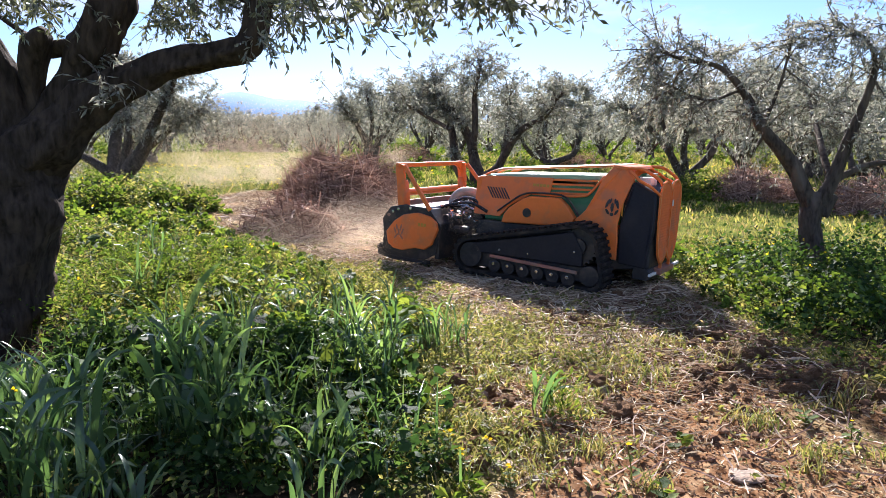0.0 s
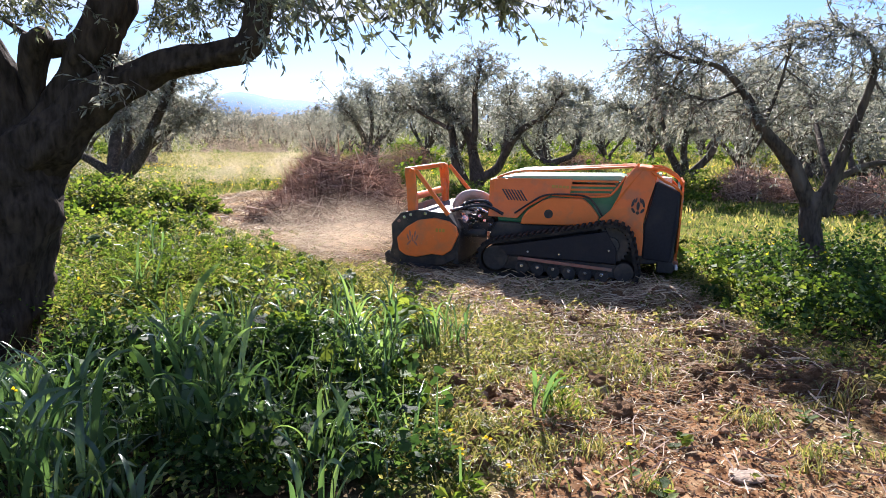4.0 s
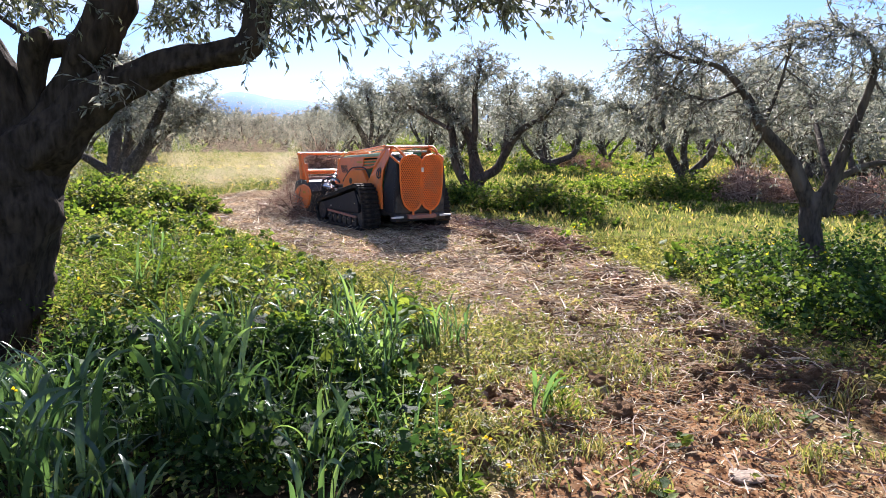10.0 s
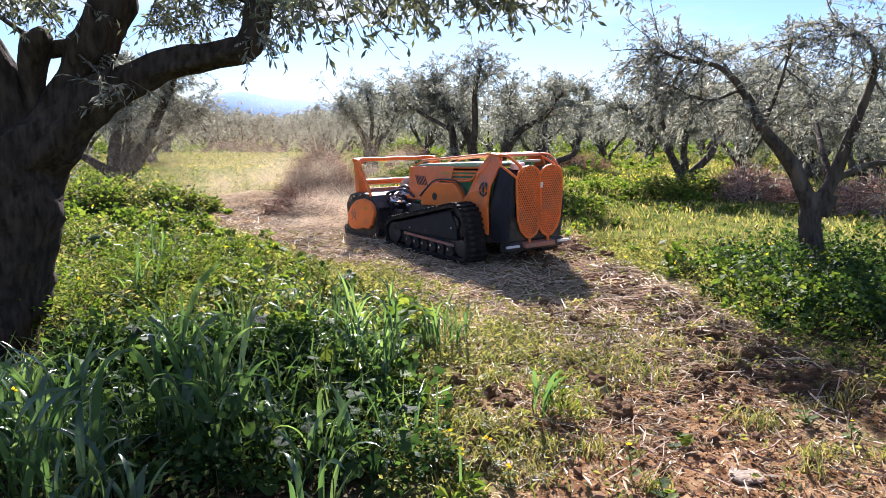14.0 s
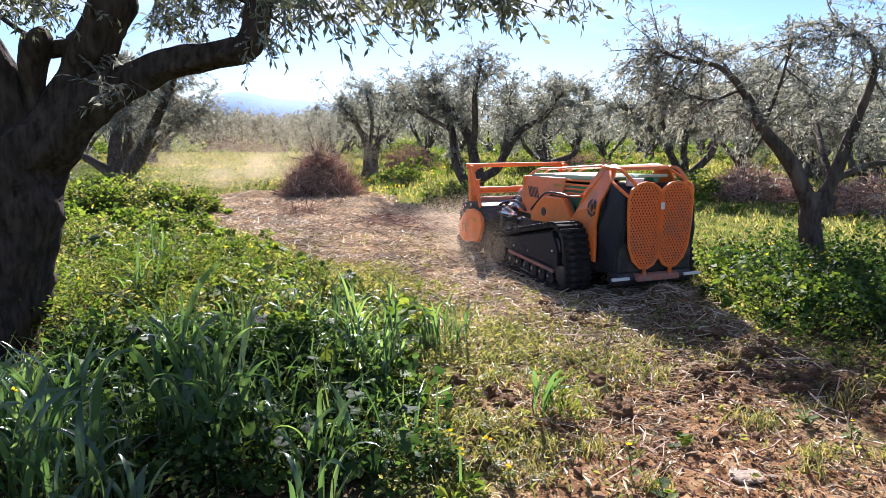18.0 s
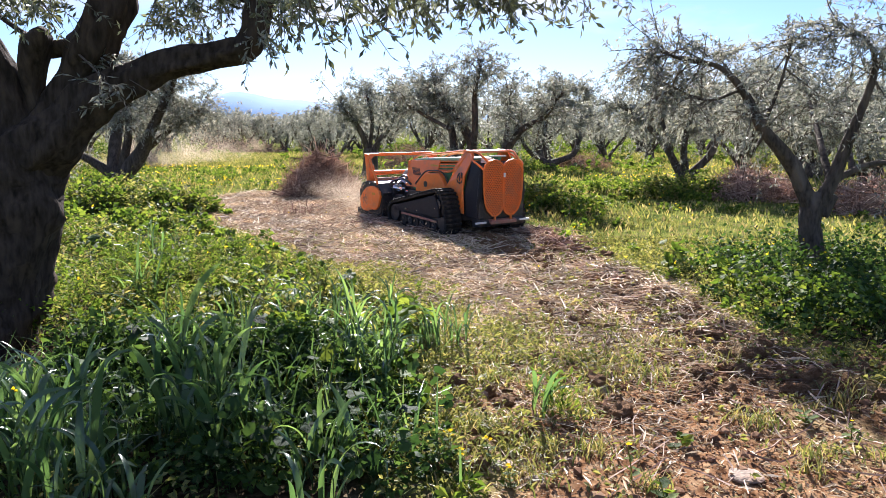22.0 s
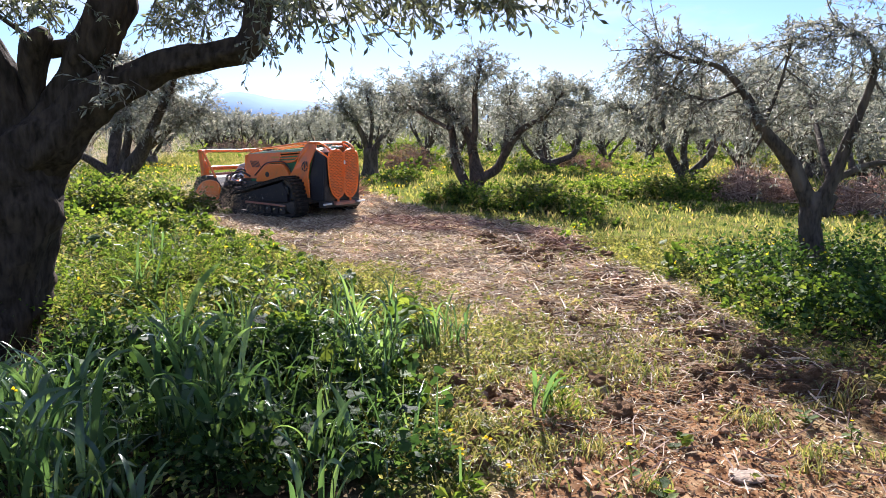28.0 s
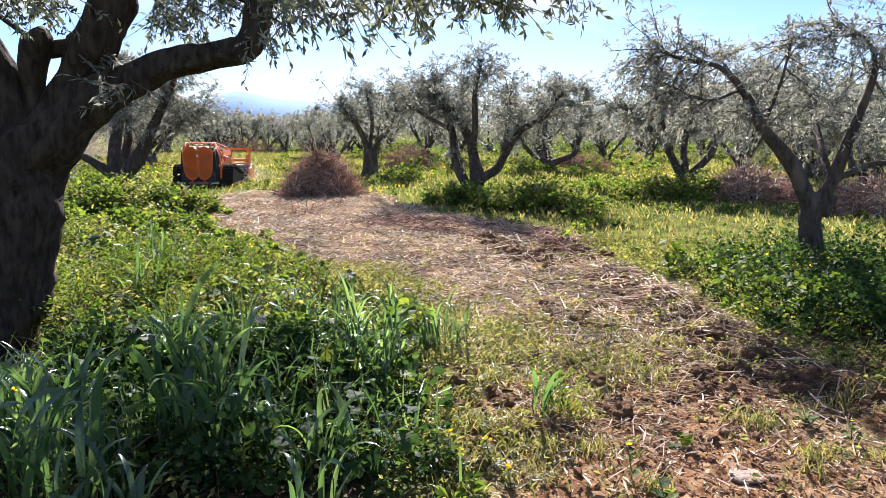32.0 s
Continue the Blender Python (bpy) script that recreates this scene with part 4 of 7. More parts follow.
def weed_plants(rng, x, y, size, leaves, leaf_len):
    """Leafy weeds: a few stalks with rounded leaves all round."""
    n = len(x)
    z = ground_z(x, y)
    m = n * leaves
    i = np.repeat(np.arange(n), leaves)
    a = rng.uniform(0, 2 * np.pi, m)
    u = rng.random(m) ** 0.7
    r = size[i] * rng.uniform(0.05, 0.55, m) * (1.15 - 0.6 * u)
    p = np.stack([x[i] + r * np.cos(a), y[i] + r * np.sin(a), z[i] + size[i] * u * rng.uniform(0.7, 1.1, m)], 1)
    way = np.stack([np.cos(a), np.sin(a), rng.uniform(-0.6, 1.0, m)], 1)
    nn = np.stack([rng.normal(size=m) * 0.9, rng.normal(size=m) * 0.9, np.full(m, 0.7)], 1)
    ll = leaf_len * rng.uniform(0.5, 1.4, m)
    return p, way, nn, ll


def build_plants():
    rng = np.random.default_rng(101)
    # knee-high weeds: mallow with large rounded leaves, and finer upright kinds between
    x, y = scatter(rng, 1500, -7, 6.5, 2.7, 9.5, lambda x, y: lushness(x, y) * (1 - 0.85 * gloom(x, y)) * np.clip(value_noise(x * 1.1, y * 1.1, 71) * 1.2 + 0.45, 0, 1))
    size = 0.08 + np.where(x < 2, 0.20, 0.34) * lushness(x, y) * np.clip(0.7 + 1.3 * value_noise(x * 1.9, y * 1.9, 73), 0.15, 1.5) * rng.uniform(0.5, 1.15, len(x))
    p, w, nn, ll = weed_plants(rng, x, y, size, 30, 0.05)
    stuff("mallow", [broad_leaves(p, w, nn, ll, ll * rng.uniform(0.7, 1.0, len(ll)))], WEED, "dense knee-high mallow with large rounded green leaves", "weeds")
    x, y = scatter(rng, 2700, -7, 6.5, 2.7, 9.5, lambda x, y: lushness(x, y) * bushy(x, y) * np.clip(0.95 - value_noise(x * 1.1, y * 1.1, 71) * 1.2, 0, 1))
    half = (rng.random(len(x)) < 0.5) & (x < 2.6)
    for k, mat, leaves, long, words in ((half, HERB, 30, 0.048, "bushy yellow-green weeds with small leaves"), (~half, WEED, 30, 0.058, "bushy green weeds of uneven height")):
        u, v = x[k], y[k]
        size = 0.08 + np.where(u < 2, 0.22, 0.36) * lushness(u, v) * np.clip(0.75 + 1.1 * value_noise(u * 2.6, v * 2.6, 72), 0.2, 1.5) * rng.uniform(0.5, 1.2, len(u))
        p, w, nn, ll = weed_plants(rng, u, v, size, leaves, long)
        stuff("weeds", [leaf_quads(p, w, nn, ll, ll * 0.62)], mat, words, "weeds")
    # a thicket set behind the hollow to shade it and scattered large leaves in it, all coloured dark for shade
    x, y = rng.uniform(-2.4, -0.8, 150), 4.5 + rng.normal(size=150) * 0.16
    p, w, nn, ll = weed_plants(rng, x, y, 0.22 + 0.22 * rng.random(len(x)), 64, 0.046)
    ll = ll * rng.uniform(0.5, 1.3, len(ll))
    stuff("weeds", [leaf_quads(p, w, nn, ll, ll * 0.75)], SHADEDWEED, "dense thicket of tall leafy weeds coloured dark for shade", "weeds")
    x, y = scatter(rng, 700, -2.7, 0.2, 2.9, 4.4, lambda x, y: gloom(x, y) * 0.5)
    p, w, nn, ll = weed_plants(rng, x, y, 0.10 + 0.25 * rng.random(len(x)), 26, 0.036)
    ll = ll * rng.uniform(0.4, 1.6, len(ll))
    stuff("weeds", [leaf_quads(p, w, nn, ll, ll * 0.7)], SHADEDWEED, "leafy weeds in the hollow, coloured dark for shade", "weeds")
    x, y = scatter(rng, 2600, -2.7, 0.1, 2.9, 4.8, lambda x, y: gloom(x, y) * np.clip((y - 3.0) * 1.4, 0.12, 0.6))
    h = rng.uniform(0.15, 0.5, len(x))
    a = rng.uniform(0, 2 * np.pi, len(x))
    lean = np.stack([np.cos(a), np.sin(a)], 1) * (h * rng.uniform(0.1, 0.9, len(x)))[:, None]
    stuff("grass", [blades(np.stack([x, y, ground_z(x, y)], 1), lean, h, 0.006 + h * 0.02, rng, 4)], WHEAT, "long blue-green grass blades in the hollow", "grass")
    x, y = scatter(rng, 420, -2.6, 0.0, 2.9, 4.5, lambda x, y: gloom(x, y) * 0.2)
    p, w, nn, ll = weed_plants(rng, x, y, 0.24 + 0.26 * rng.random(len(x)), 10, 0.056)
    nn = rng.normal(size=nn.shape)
    stuff("mallow", [broad_leaves(p, w, nn, ll, ll * rng.uniform(0.75, 1.0, len(ll)))], SHADEDWEED, "large mallow leaves between cereal clumps, coloured dark for shade", "weeds")
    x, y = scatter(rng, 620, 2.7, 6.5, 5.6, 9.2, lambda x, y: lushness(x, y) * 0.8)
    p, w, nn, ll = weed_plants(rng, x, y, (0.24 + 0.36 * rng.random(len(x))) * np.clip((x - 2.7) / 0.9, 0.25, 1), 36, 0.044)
    stuff("mallow", [broad_leaves(p, w, nn, ll, ll * 0.8)], SHADEDWEED, "leafy weeds by the leaning tree, coloured dark for its shade", "weeds")
    x, y = scatter(rng, 9000, -14, 13, 9.5, 28, lambda x, y: lushness(x, y) * 0.8)
    size = 0.12 + 0.36 * lushness(x, y) * rng.uniform(0.4, 1.2, len(x))
    p, w, nn, ll = weed_plants(rng, x, y, size, 24, 0.09)
    stuff("weeds", [leaf_quads(p, w, nn, ll, ll * 0.7)], WEED, "clumps of leafy green weeds round the trees", "weeds")
    # tall feathery herbs behind the old trunk, and lush mallow beside the mulch
    x, y = rng.uniform(-3.3, -1.9, 110), rng.uniform(4.9, 7.6, 110)
    keep = rng.random(110) < np.clip(0.65 + value_noise(x * 1.5, y * 1.5, 81), 0.1, 1)
    x, y = x[keep], y[keep]
    p, w, nn, ll = weed_plants(rng, x, y, 0.36 + 0.26 * rng.random(len(x)), 130, 0.026)
    stuff("weeds", [leaf_quads(p, w, nn, ll, ll * 0.5)], WEED, "tall feathery green herbs", "weeds")
    x, y = rng.uniform(-2.6, -0.9, 90), rng.uniform(6.2, 9.2, 90)
    keep = (x < np.interp(y, [6, 9.5], [-0.9, -2.5])) & (rng.random(90) < 0.8)
    x, y = x[keep], y[keep]
    p, w, nn, ll = weed_plants(rng, x, y, 0.1 + 0.14 * rng.random(len(x)), 30, 0.055)
    stuff("mallow", [broad_leaves(p, w, nn, ll, ll * 0.9)], WEED, "lush sunlit mallow beside the mulch", "weeds")
    # waist-high bushes of weeds round the broad tree
    for bx, by, br, bh in BUSHES:
        # the paler herb leaves are mixed in to stand for sunlit foliage
        for n, leaves, long, wide, mat in ((20, 44, 0.085, 0.75, WEED), (26, 60, 0.06, 0.6, HERB)):
            x, y = bx + rng.normal(size=n) * br * 0.6, by + rng.normal(size=n) * br * 0.5
            size = bh * np.clip(1.15 - 0.5 * np.hypot(x - bx, y - by) / br, 0.3, 1.15) * rng.uniform(0.5, 1.25, n)
            p, w, nn, ll = weed_plants(rng, x, y, size, leaves, long)
            stuff("weeds", [broad_leaves(p, w, nn, ll, ll * wide)], mat, "waist-high bush of leafy green weeds", "weeds")
    x, y = scatter(rng, 5200, -40, 40, 26, 66, lambda x, y: (1 - 0.9 * ((x / y > -0.42) & (x / y < -0.12))) * np.clip(value_noise(x * 0.35, y * 0.35, 91) * 1.4 + 0.25, 0, 1))
    p, w, nn, ll = weed_plants(rng, x, y, 0.25 + 0.35 * rng.random(len(x)), 9, 0.22)
    stuff("undergrowth", [leaf_quads(p, w, nn, ll, ll * 0.6)], WEED, "rough green undergrowth between the far tree rows", "weeds")
    # feathery, yellowish small stuff
    x, y = scatter(rng, 28000, -6, 6, 2.7, 11, lambda x, y: np.clip(1.0 - cleared(x, y) * 0.93, 0, 1) * 0.8 * bushy(x, y) * (1 - 0.7 * lushness(x, y)))
    size = 0.05 + 0.22 * lushness(x, y)
    p, w, nn, ll = weed_plants(rng, x, y, size, 7, 0.038)
    stuff("herbs", [leaf_quads(p, w, nn, ll, ll * 0.6)], HERB, "low feathery yellow-green herbs", "herbs")
    # meadow grass
    x, y = scatter(rng, 52000, -9, 9, 2.7, 14, lambda x, y: (1 - cleared(x, y) * 0.97) * (1 - 0.93 * gloom(x, y)) * (1 - 0.5 * lushness(x, y)))
    z = ground_z(x, y)
    h = (0.05 + 0.18 * lushness(x, y)) * rng.uniform(0.5, 1.4, len(x))
    a = rng.uniform(0, 2 * np.pi, len(x))
    lean = np.stack([np.cos(a), np.sin(a)], 1) * (h * rng.uniform(0.2, 0.8, len(x)))[:, None]
    stuff("grass", [blades(np.stack([x, y, z], 1), lean, h, 0.004 + h * 0.02, rng, 2)], GRASS, "short green meadow grass", "grass")
    x, y = scatter(rng, 170000, -32, 32, 9, 46, lambda x, y: (1 - cleared(x, y)) * np.clip(14 / y, 0.2, 1))
    z = ground_z(x, y)
    h = (0.05 + 0.0025 * y + 0.07 * rng.random(len(x)) + 0.12 * lushness(x, y))
    a = rng.uniform(0, 2 * np.pi, len(x))
    p = np.stack([x, y, z], 1)
    way = np.stack([np.cos(a) * 0.6, np.sin(a) * 0.6, np.ones(len(x))], 1)
    broad = rng.random(len(x)) < 0.5
    for k, mat, words in ((broad, HERB, "yellow-green grass of the orchard floor"), (~broad, GRASS, "dry-tipped green grass of the orchard floor")):
        stuff("grass", [leaf_quads(p[k], way[k], rng.normal(size=(int(k.sum()), 3)), h[k], h[k] * 0.3)], mat, words, "grass")
    # tufts of grass and herbs on the near edge of the torn earth
    for tx, ty, tr, n in TUFTS:
        x, y = tx + rng.normal(size=n) * tr, ty + rng.normal(size=n) * tr * 0.8
        h = rng.uniform(0.04, 0.15, n)
        a = rng.uniform(0, 2 * np.pi, n)
        lean = np.stack([np.cos(a), np.sin(a)], 1) * (h * rng.uniform(0.3, 0.9, n))[:, None]
        stuff("grass_tuft", [blades(np.stack([x, y, ground_z(x, y)], 1), lean, h, 0.005 + h * 0.02, rng, 3)], GRASS, "small green grass tuft on the torn earth", "grass")
    # a leafy upright weed and its seedlings amid the tufts
    x, y = 0.67 + rng.normal(size=8) * 0.04, 4.02 + rng.normal(size=8) * 0.09
    p, w, nn, ll = weed_plants(rng, x, y, rng.uniform(0.10, 0.30, 8), 20, 0.045)
    stuff("weeds", [leaf_quads(p, w + np.array([0, 0, 0.8]), nn, ll, ll * 0.34)], WEED, "upright leafy green weed on the torn earth", "weeds")
    # yellow flowers
    x, y = scatter(rng, 5200, -12, 14, 2.9, 30, lambda x, y: (1 - cleared(x, y) * 0.9) * np.clip(value_noise(x * 0.5, y * 0.5, 41) + 0.3, 0, 1) * np.clip(y / 14, 0.16, 0.5))
    z = ground_z(x, y) + 0.07 + 0.42 * lushness(x, y) * rng.uniform(0.7, 1.1, len(x))
    p = np.repeat(np.stack([x, y, z], 1), 3, axis=0)
    m = len(p)
    r = np.repeat(0.010 + 0.0006 * y, 3)
    stuff("flowers", [leaf_quads(p, rng.normal(size=(m, 3)), rng.normal(size=(m, 3)), r * 1.6, r * 1.5)], FLOWER, "scattered small yellow flowers", "flowers")
    # stray weeds and straw on the cleared strip
    x, y = scatter(rng, 6500, -5, 4, 2.9, 17, lambda x, y: cleared(x, y) * np.clip((value_noise(x * 0.9, y * 0.9, 55) * 1.3 - 0.3) * np.clip((8 - y) / 3, 0.04, 1) + 0.55 * np.clip((7.5 - y) / 2, 0, 1) * np.clip((2.2 - x) / 1.2, 0.2, 1), 0, 1))
    p, w, nn, ll = weed_plants(rng, x, y, np.full(len(x), 0.07), 8, 0.04)
    stuff("seedlings", [leaf_quads(p, w, nn, ll, ll * 0.5)], GRASS, "sparse green seedlings on the cleared earth", "weeds")
    # flattened dead grass between the tufts
    x, y = scatter(rng, 30000, -0.8, 3.3, 3.0, 8.0, lambda x, y: cleared(x, y) * np.clip(0.25 + 1.6 * value_noise(x * 1.6, y * 1.6, 59), 0, 1) * np.clip((8 - y) / 2, 0, 1))
    h = rng.uniform(0.02, 0.05, len(x))
    a = rng.normal(size=len(x)) * 0.9 + 3.0 * value_noise(x * 1.2, y * 1.2, 60)
    lean = np.stack([np.cos(a), np.sin(a)], 1) * (h * rng.uniform(1.0, 2.6, len(x)))[:, None]
    stuff("dead_grass", [blades(np.stack([x, y, ground_z(x, y)], 1), lean, h, 0.003 + h * 0.05, rng, 3)], DRYGRASS, "flattened tan dead grass on the torn earth", "grass")
    x, y = scatter(rng, 9000, -1.4, 3.4, 3.0, 8.5, lambda x, y: np.clip(1.25 - np.abs(x - np.interp(y, EDGE_Y, EDGE_LEFT) - 0.25) / 0.6, 0, 1) * np.clip(0.55 + value_noise(x * 2.2, y * 2.2, 57) * 0.9, 0, 1) + 0.8 * np.clip(value_noise(x * 1.4, y * 1.4, 58) * 2.2 - 0.75, 0, 1) * (y < 6.5))
    p, w, nn, ll = weed_plants(rng, x, y, 0.04 + 0.07 * rng.random(len(x)), 9, 0.036)
    stuff("seedlings", [leaf_quads(p, w, nn, ll, ll * 0.45)], HERB, "low green weeds along the edge of the torn earth", "weeds")


def build_mallows():
    """Large-leaved mallow plants that stand out one by one in the rank growth."""
    rng = np.random.default_rng(212)
    leaves = []
    for k in range(5):          # a rounded, five-lobed, cupped leaf with folded veins
        n = 23
        th = np.linspace(-2.72, 2.72, n)
        r = (0.40 + 0.50 * np.cos(th / 2) ** 2) * (1 + 0.10 * np.cos(th * 5 + rng.uniform(-0.4, 0.4))) * (1 + 0.04 * np.cos(th * 21))
        cup, fold = rng.uniform(-0.22, 0.16), rng.uniform(0.03, 0.07)
        rows = [np.zeros((1, 3))]
        for q in (0.5, 1.0):
            z = cup * (r * q) ** 2 + fold * q * np.cos(th * 5) - 0.12 * q * np.maximum(np.cos(th), 0) ** 2
            rows.append(np.stack([r * q * np.cos(th), r * q * np.sin(th), z], 1))
        v = np.concatenate(rows)
        i = np.arange(n - 1)[:, None]
        f = np.concatenate([np.concatenate([i * 0, i + 1, i + 2], 1), np.concatenate([i + 1, i + 1 + n, i + 2 + n], 1), np.concatenate([i + 1, i + 2 + n, i + 2], 1)])
        # every leaf comes in plain green and in a copy darkened for shade
        leaves.append([mesh_from("leaf", v, f, m, smooth=True) for m in (WEED, SHADEDWEED)])
    spots = []
    while len(spots) < 62:      # sunlit growth beside the mulch
        x, y = rng.uniform(-4.6, 0.0), rng.uniform(4.6, 10.4)
        edge = float(np.interp(y, [4.5, 5.5, 7.6, 9.5, 11], [-0.15, -0.1, -1.15, -2.5, -3.3]))
        if -2.6 + 0.1 * y < edge - x < 2.6 and edge - x > 0.05 and (x > -2.3 or y > 6.8) and min([math.hypot(x - a, y - b) for a, b, *_ in spots] + [9]) > 0.24:
            low = min(1.0, 0.45 + 0.35 * (edge - x)) if y > 6 else 1.0
            spots.append((x, y, rng.uniform(0.18, 0.42) * low, 0.105 * (0.6 + 0.4 * low), 0))
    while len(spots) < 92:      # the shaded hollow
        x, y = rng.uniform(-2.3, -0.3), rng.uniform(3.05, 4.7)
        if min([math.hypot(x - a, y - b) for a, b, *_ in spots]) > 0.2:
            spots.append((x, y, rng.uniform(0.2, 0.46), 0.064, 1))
    for x, y in [(-0.72, 4.25), (-0.5, 4.05), (-0.3, 4.3), (-0.62, 3.85), (-0.4, 4.6), (-0.85, 4.6), (-0.2, 4.0), (-0.45, 3.7)]:
        spots.append((x, y, rng.uniform(0.2, 0.4), 0.08, 0))
    for x, y in [(3.15, 7.6), (3.0, 7.2), (3.3, 8.2), (2.75, 8.4), (3.5, 6.7), (3.3, 6.2), (3.9, 6.5), (3.05, 8.9), (3.6, 7.3), (4.1, 7.1)]:
        spots.append((x, y, rng.uniform(0.2, 0.42), 0.10, 0))
    for x, y, h, size, shade in spots:
        plant = tagged(empty("mallow_plant", pose(x, y, float(ground_z(x, y)) - 0.01)), "mallow plant with large lobed leaves coloured dark for shade" if shade else "lush sunlit mallow plant with large lobed green leaves", "weeds", "mallow plants")
        n = int(rng.integers(13, 22))
        paths = []
        for k in range(n):
            u = ((k + 0.6) / n) ** 0.75
            a = k * 2.4 + rng.uniform(-0.5, 0.5)
            r = h * rng.uniform(0.12, 0.6) * (1.25 - 0.6 * u)
            tip = np.array([r * math.cos(a), r * math.sin(a), h * u * rng.uniform(0.85, 1.1)])
            paths.append([(0, 0, 0), tuple(tip * np.array([0.35, 0.35, 0.6])), tuple(tip)])
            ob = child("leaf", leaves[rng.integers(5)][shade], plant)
            ob.matrix_local = pose(*tip, 0, 0, math.degrees(a)) @ pose(0, 0, 0, rng.normal() * 26, rng.normal() * 28 + 16, 0)
            q = size * rng.uniform(0.5, 1.15)
            ob.scale = (q, q, q)
        child("stalk", mesh_from("stalk", *tubes(np.array(paths), np.array([[0.005, 0.004, 0.002]]) * np.ones((n, 1)), 4), HERB, smooth=True), plant)


def build_tall_weeds():
    """Upright leafy weeds that rise one by one out of the low growth."""
    rng = np.random.default_rng(232)
    kinds = []
    for k in range(7):          # unit height: some stalks, leaves all the way up, smaller towards the tip
        n = int(rng.integers(3, 6))
        t = np.linspace(0, 1, 5)
        stalks = []
        for j in range(n):
            a, r, top = j * 2.4 + rng.uniform(-0.4, 0.4), rng.uniform(0.12, 0.34), rng.uniform(0.65, 1.0)
            stalks.append(np.stack([r * math.cos(a) * t ** 1.5, r * math.sin(a) * t ** 1.5, top * t], 1))
        stalks = np.array(stalks)
        m = n * 30
        i, u = np.repeat(np.arange(n), 30), rng.uniform(0.12, 1, m)
        p = stalks[i, 4] * np.stack([u ** 1.5, u ** 1.5, u], 1)
        a = rng.uniform(0, 2 * np.pi, m)
        way = np.stack([np.cos(a), np.sin(a), rng.uniform(0.1, 1.2, m)], 1)
        nn = np.stack([rng.normal(size=m) * 0.7 - np.cos(a) * 0.6, rng.normal(size=m) * 0.7 - np.sin(a) * 0.6, np.full(m, 0.8)], 1)
        ll = 0.17 * (1.15 - 0.7 * u) * rng.uniform(0.6, 1.2, m)
        stem = mesh_from("stem", *tubes(stalks, np.array([[0.010, 0.009, 0.008, 0.006, 0.003]]) * np.ones((n, 1)), 5), HERB, smooth=True)
        kinds.append((stem, mesh_from("foliage", *broad_leaves(p, way, nn, ll, ll * rng.uniform(0.4, 0.6)), HERB if k % 3 == 0 else WEED)))
    spots = []
    while len(spots) < 95:
        x, y = rng.uniform(-3.7, 0.0), rng.uniform(4.5, 8.8)
        edge = float(np.interp(y, [4.5, 5.5, 7.6, 9.5], [0.0, 0.0, -1.05, -2.4]))
        if 0.1 < edge - x < 2.6 and min([math.hypot(x - a, y - b) for a, b, _ in spots] + [9]) > 0.13:
            spots.append((x, y, rng.uniform(0.32, 0.64) * (1 if y < 6.5 else min(1.0, 0.5 + 0.3 * (edge - x)))))
    for x, y, h in spots:
        plant = tagged(empty("tall_weed", pose(x, y, float(ground_z(x, y)) - 0.01, 0, 0, rng.uniform(0, 360))), "upright leafy green weed among low mallow", "weeds", "tall weeds")
        stem, leaves = kinds[rng.integers(7)]
        for ob in (child("stem", stem, plant), tagged(child("foliage", leaves, plant), kind="stuff")):
            ob.scale = (h * 0.9, h * 0.9, h)


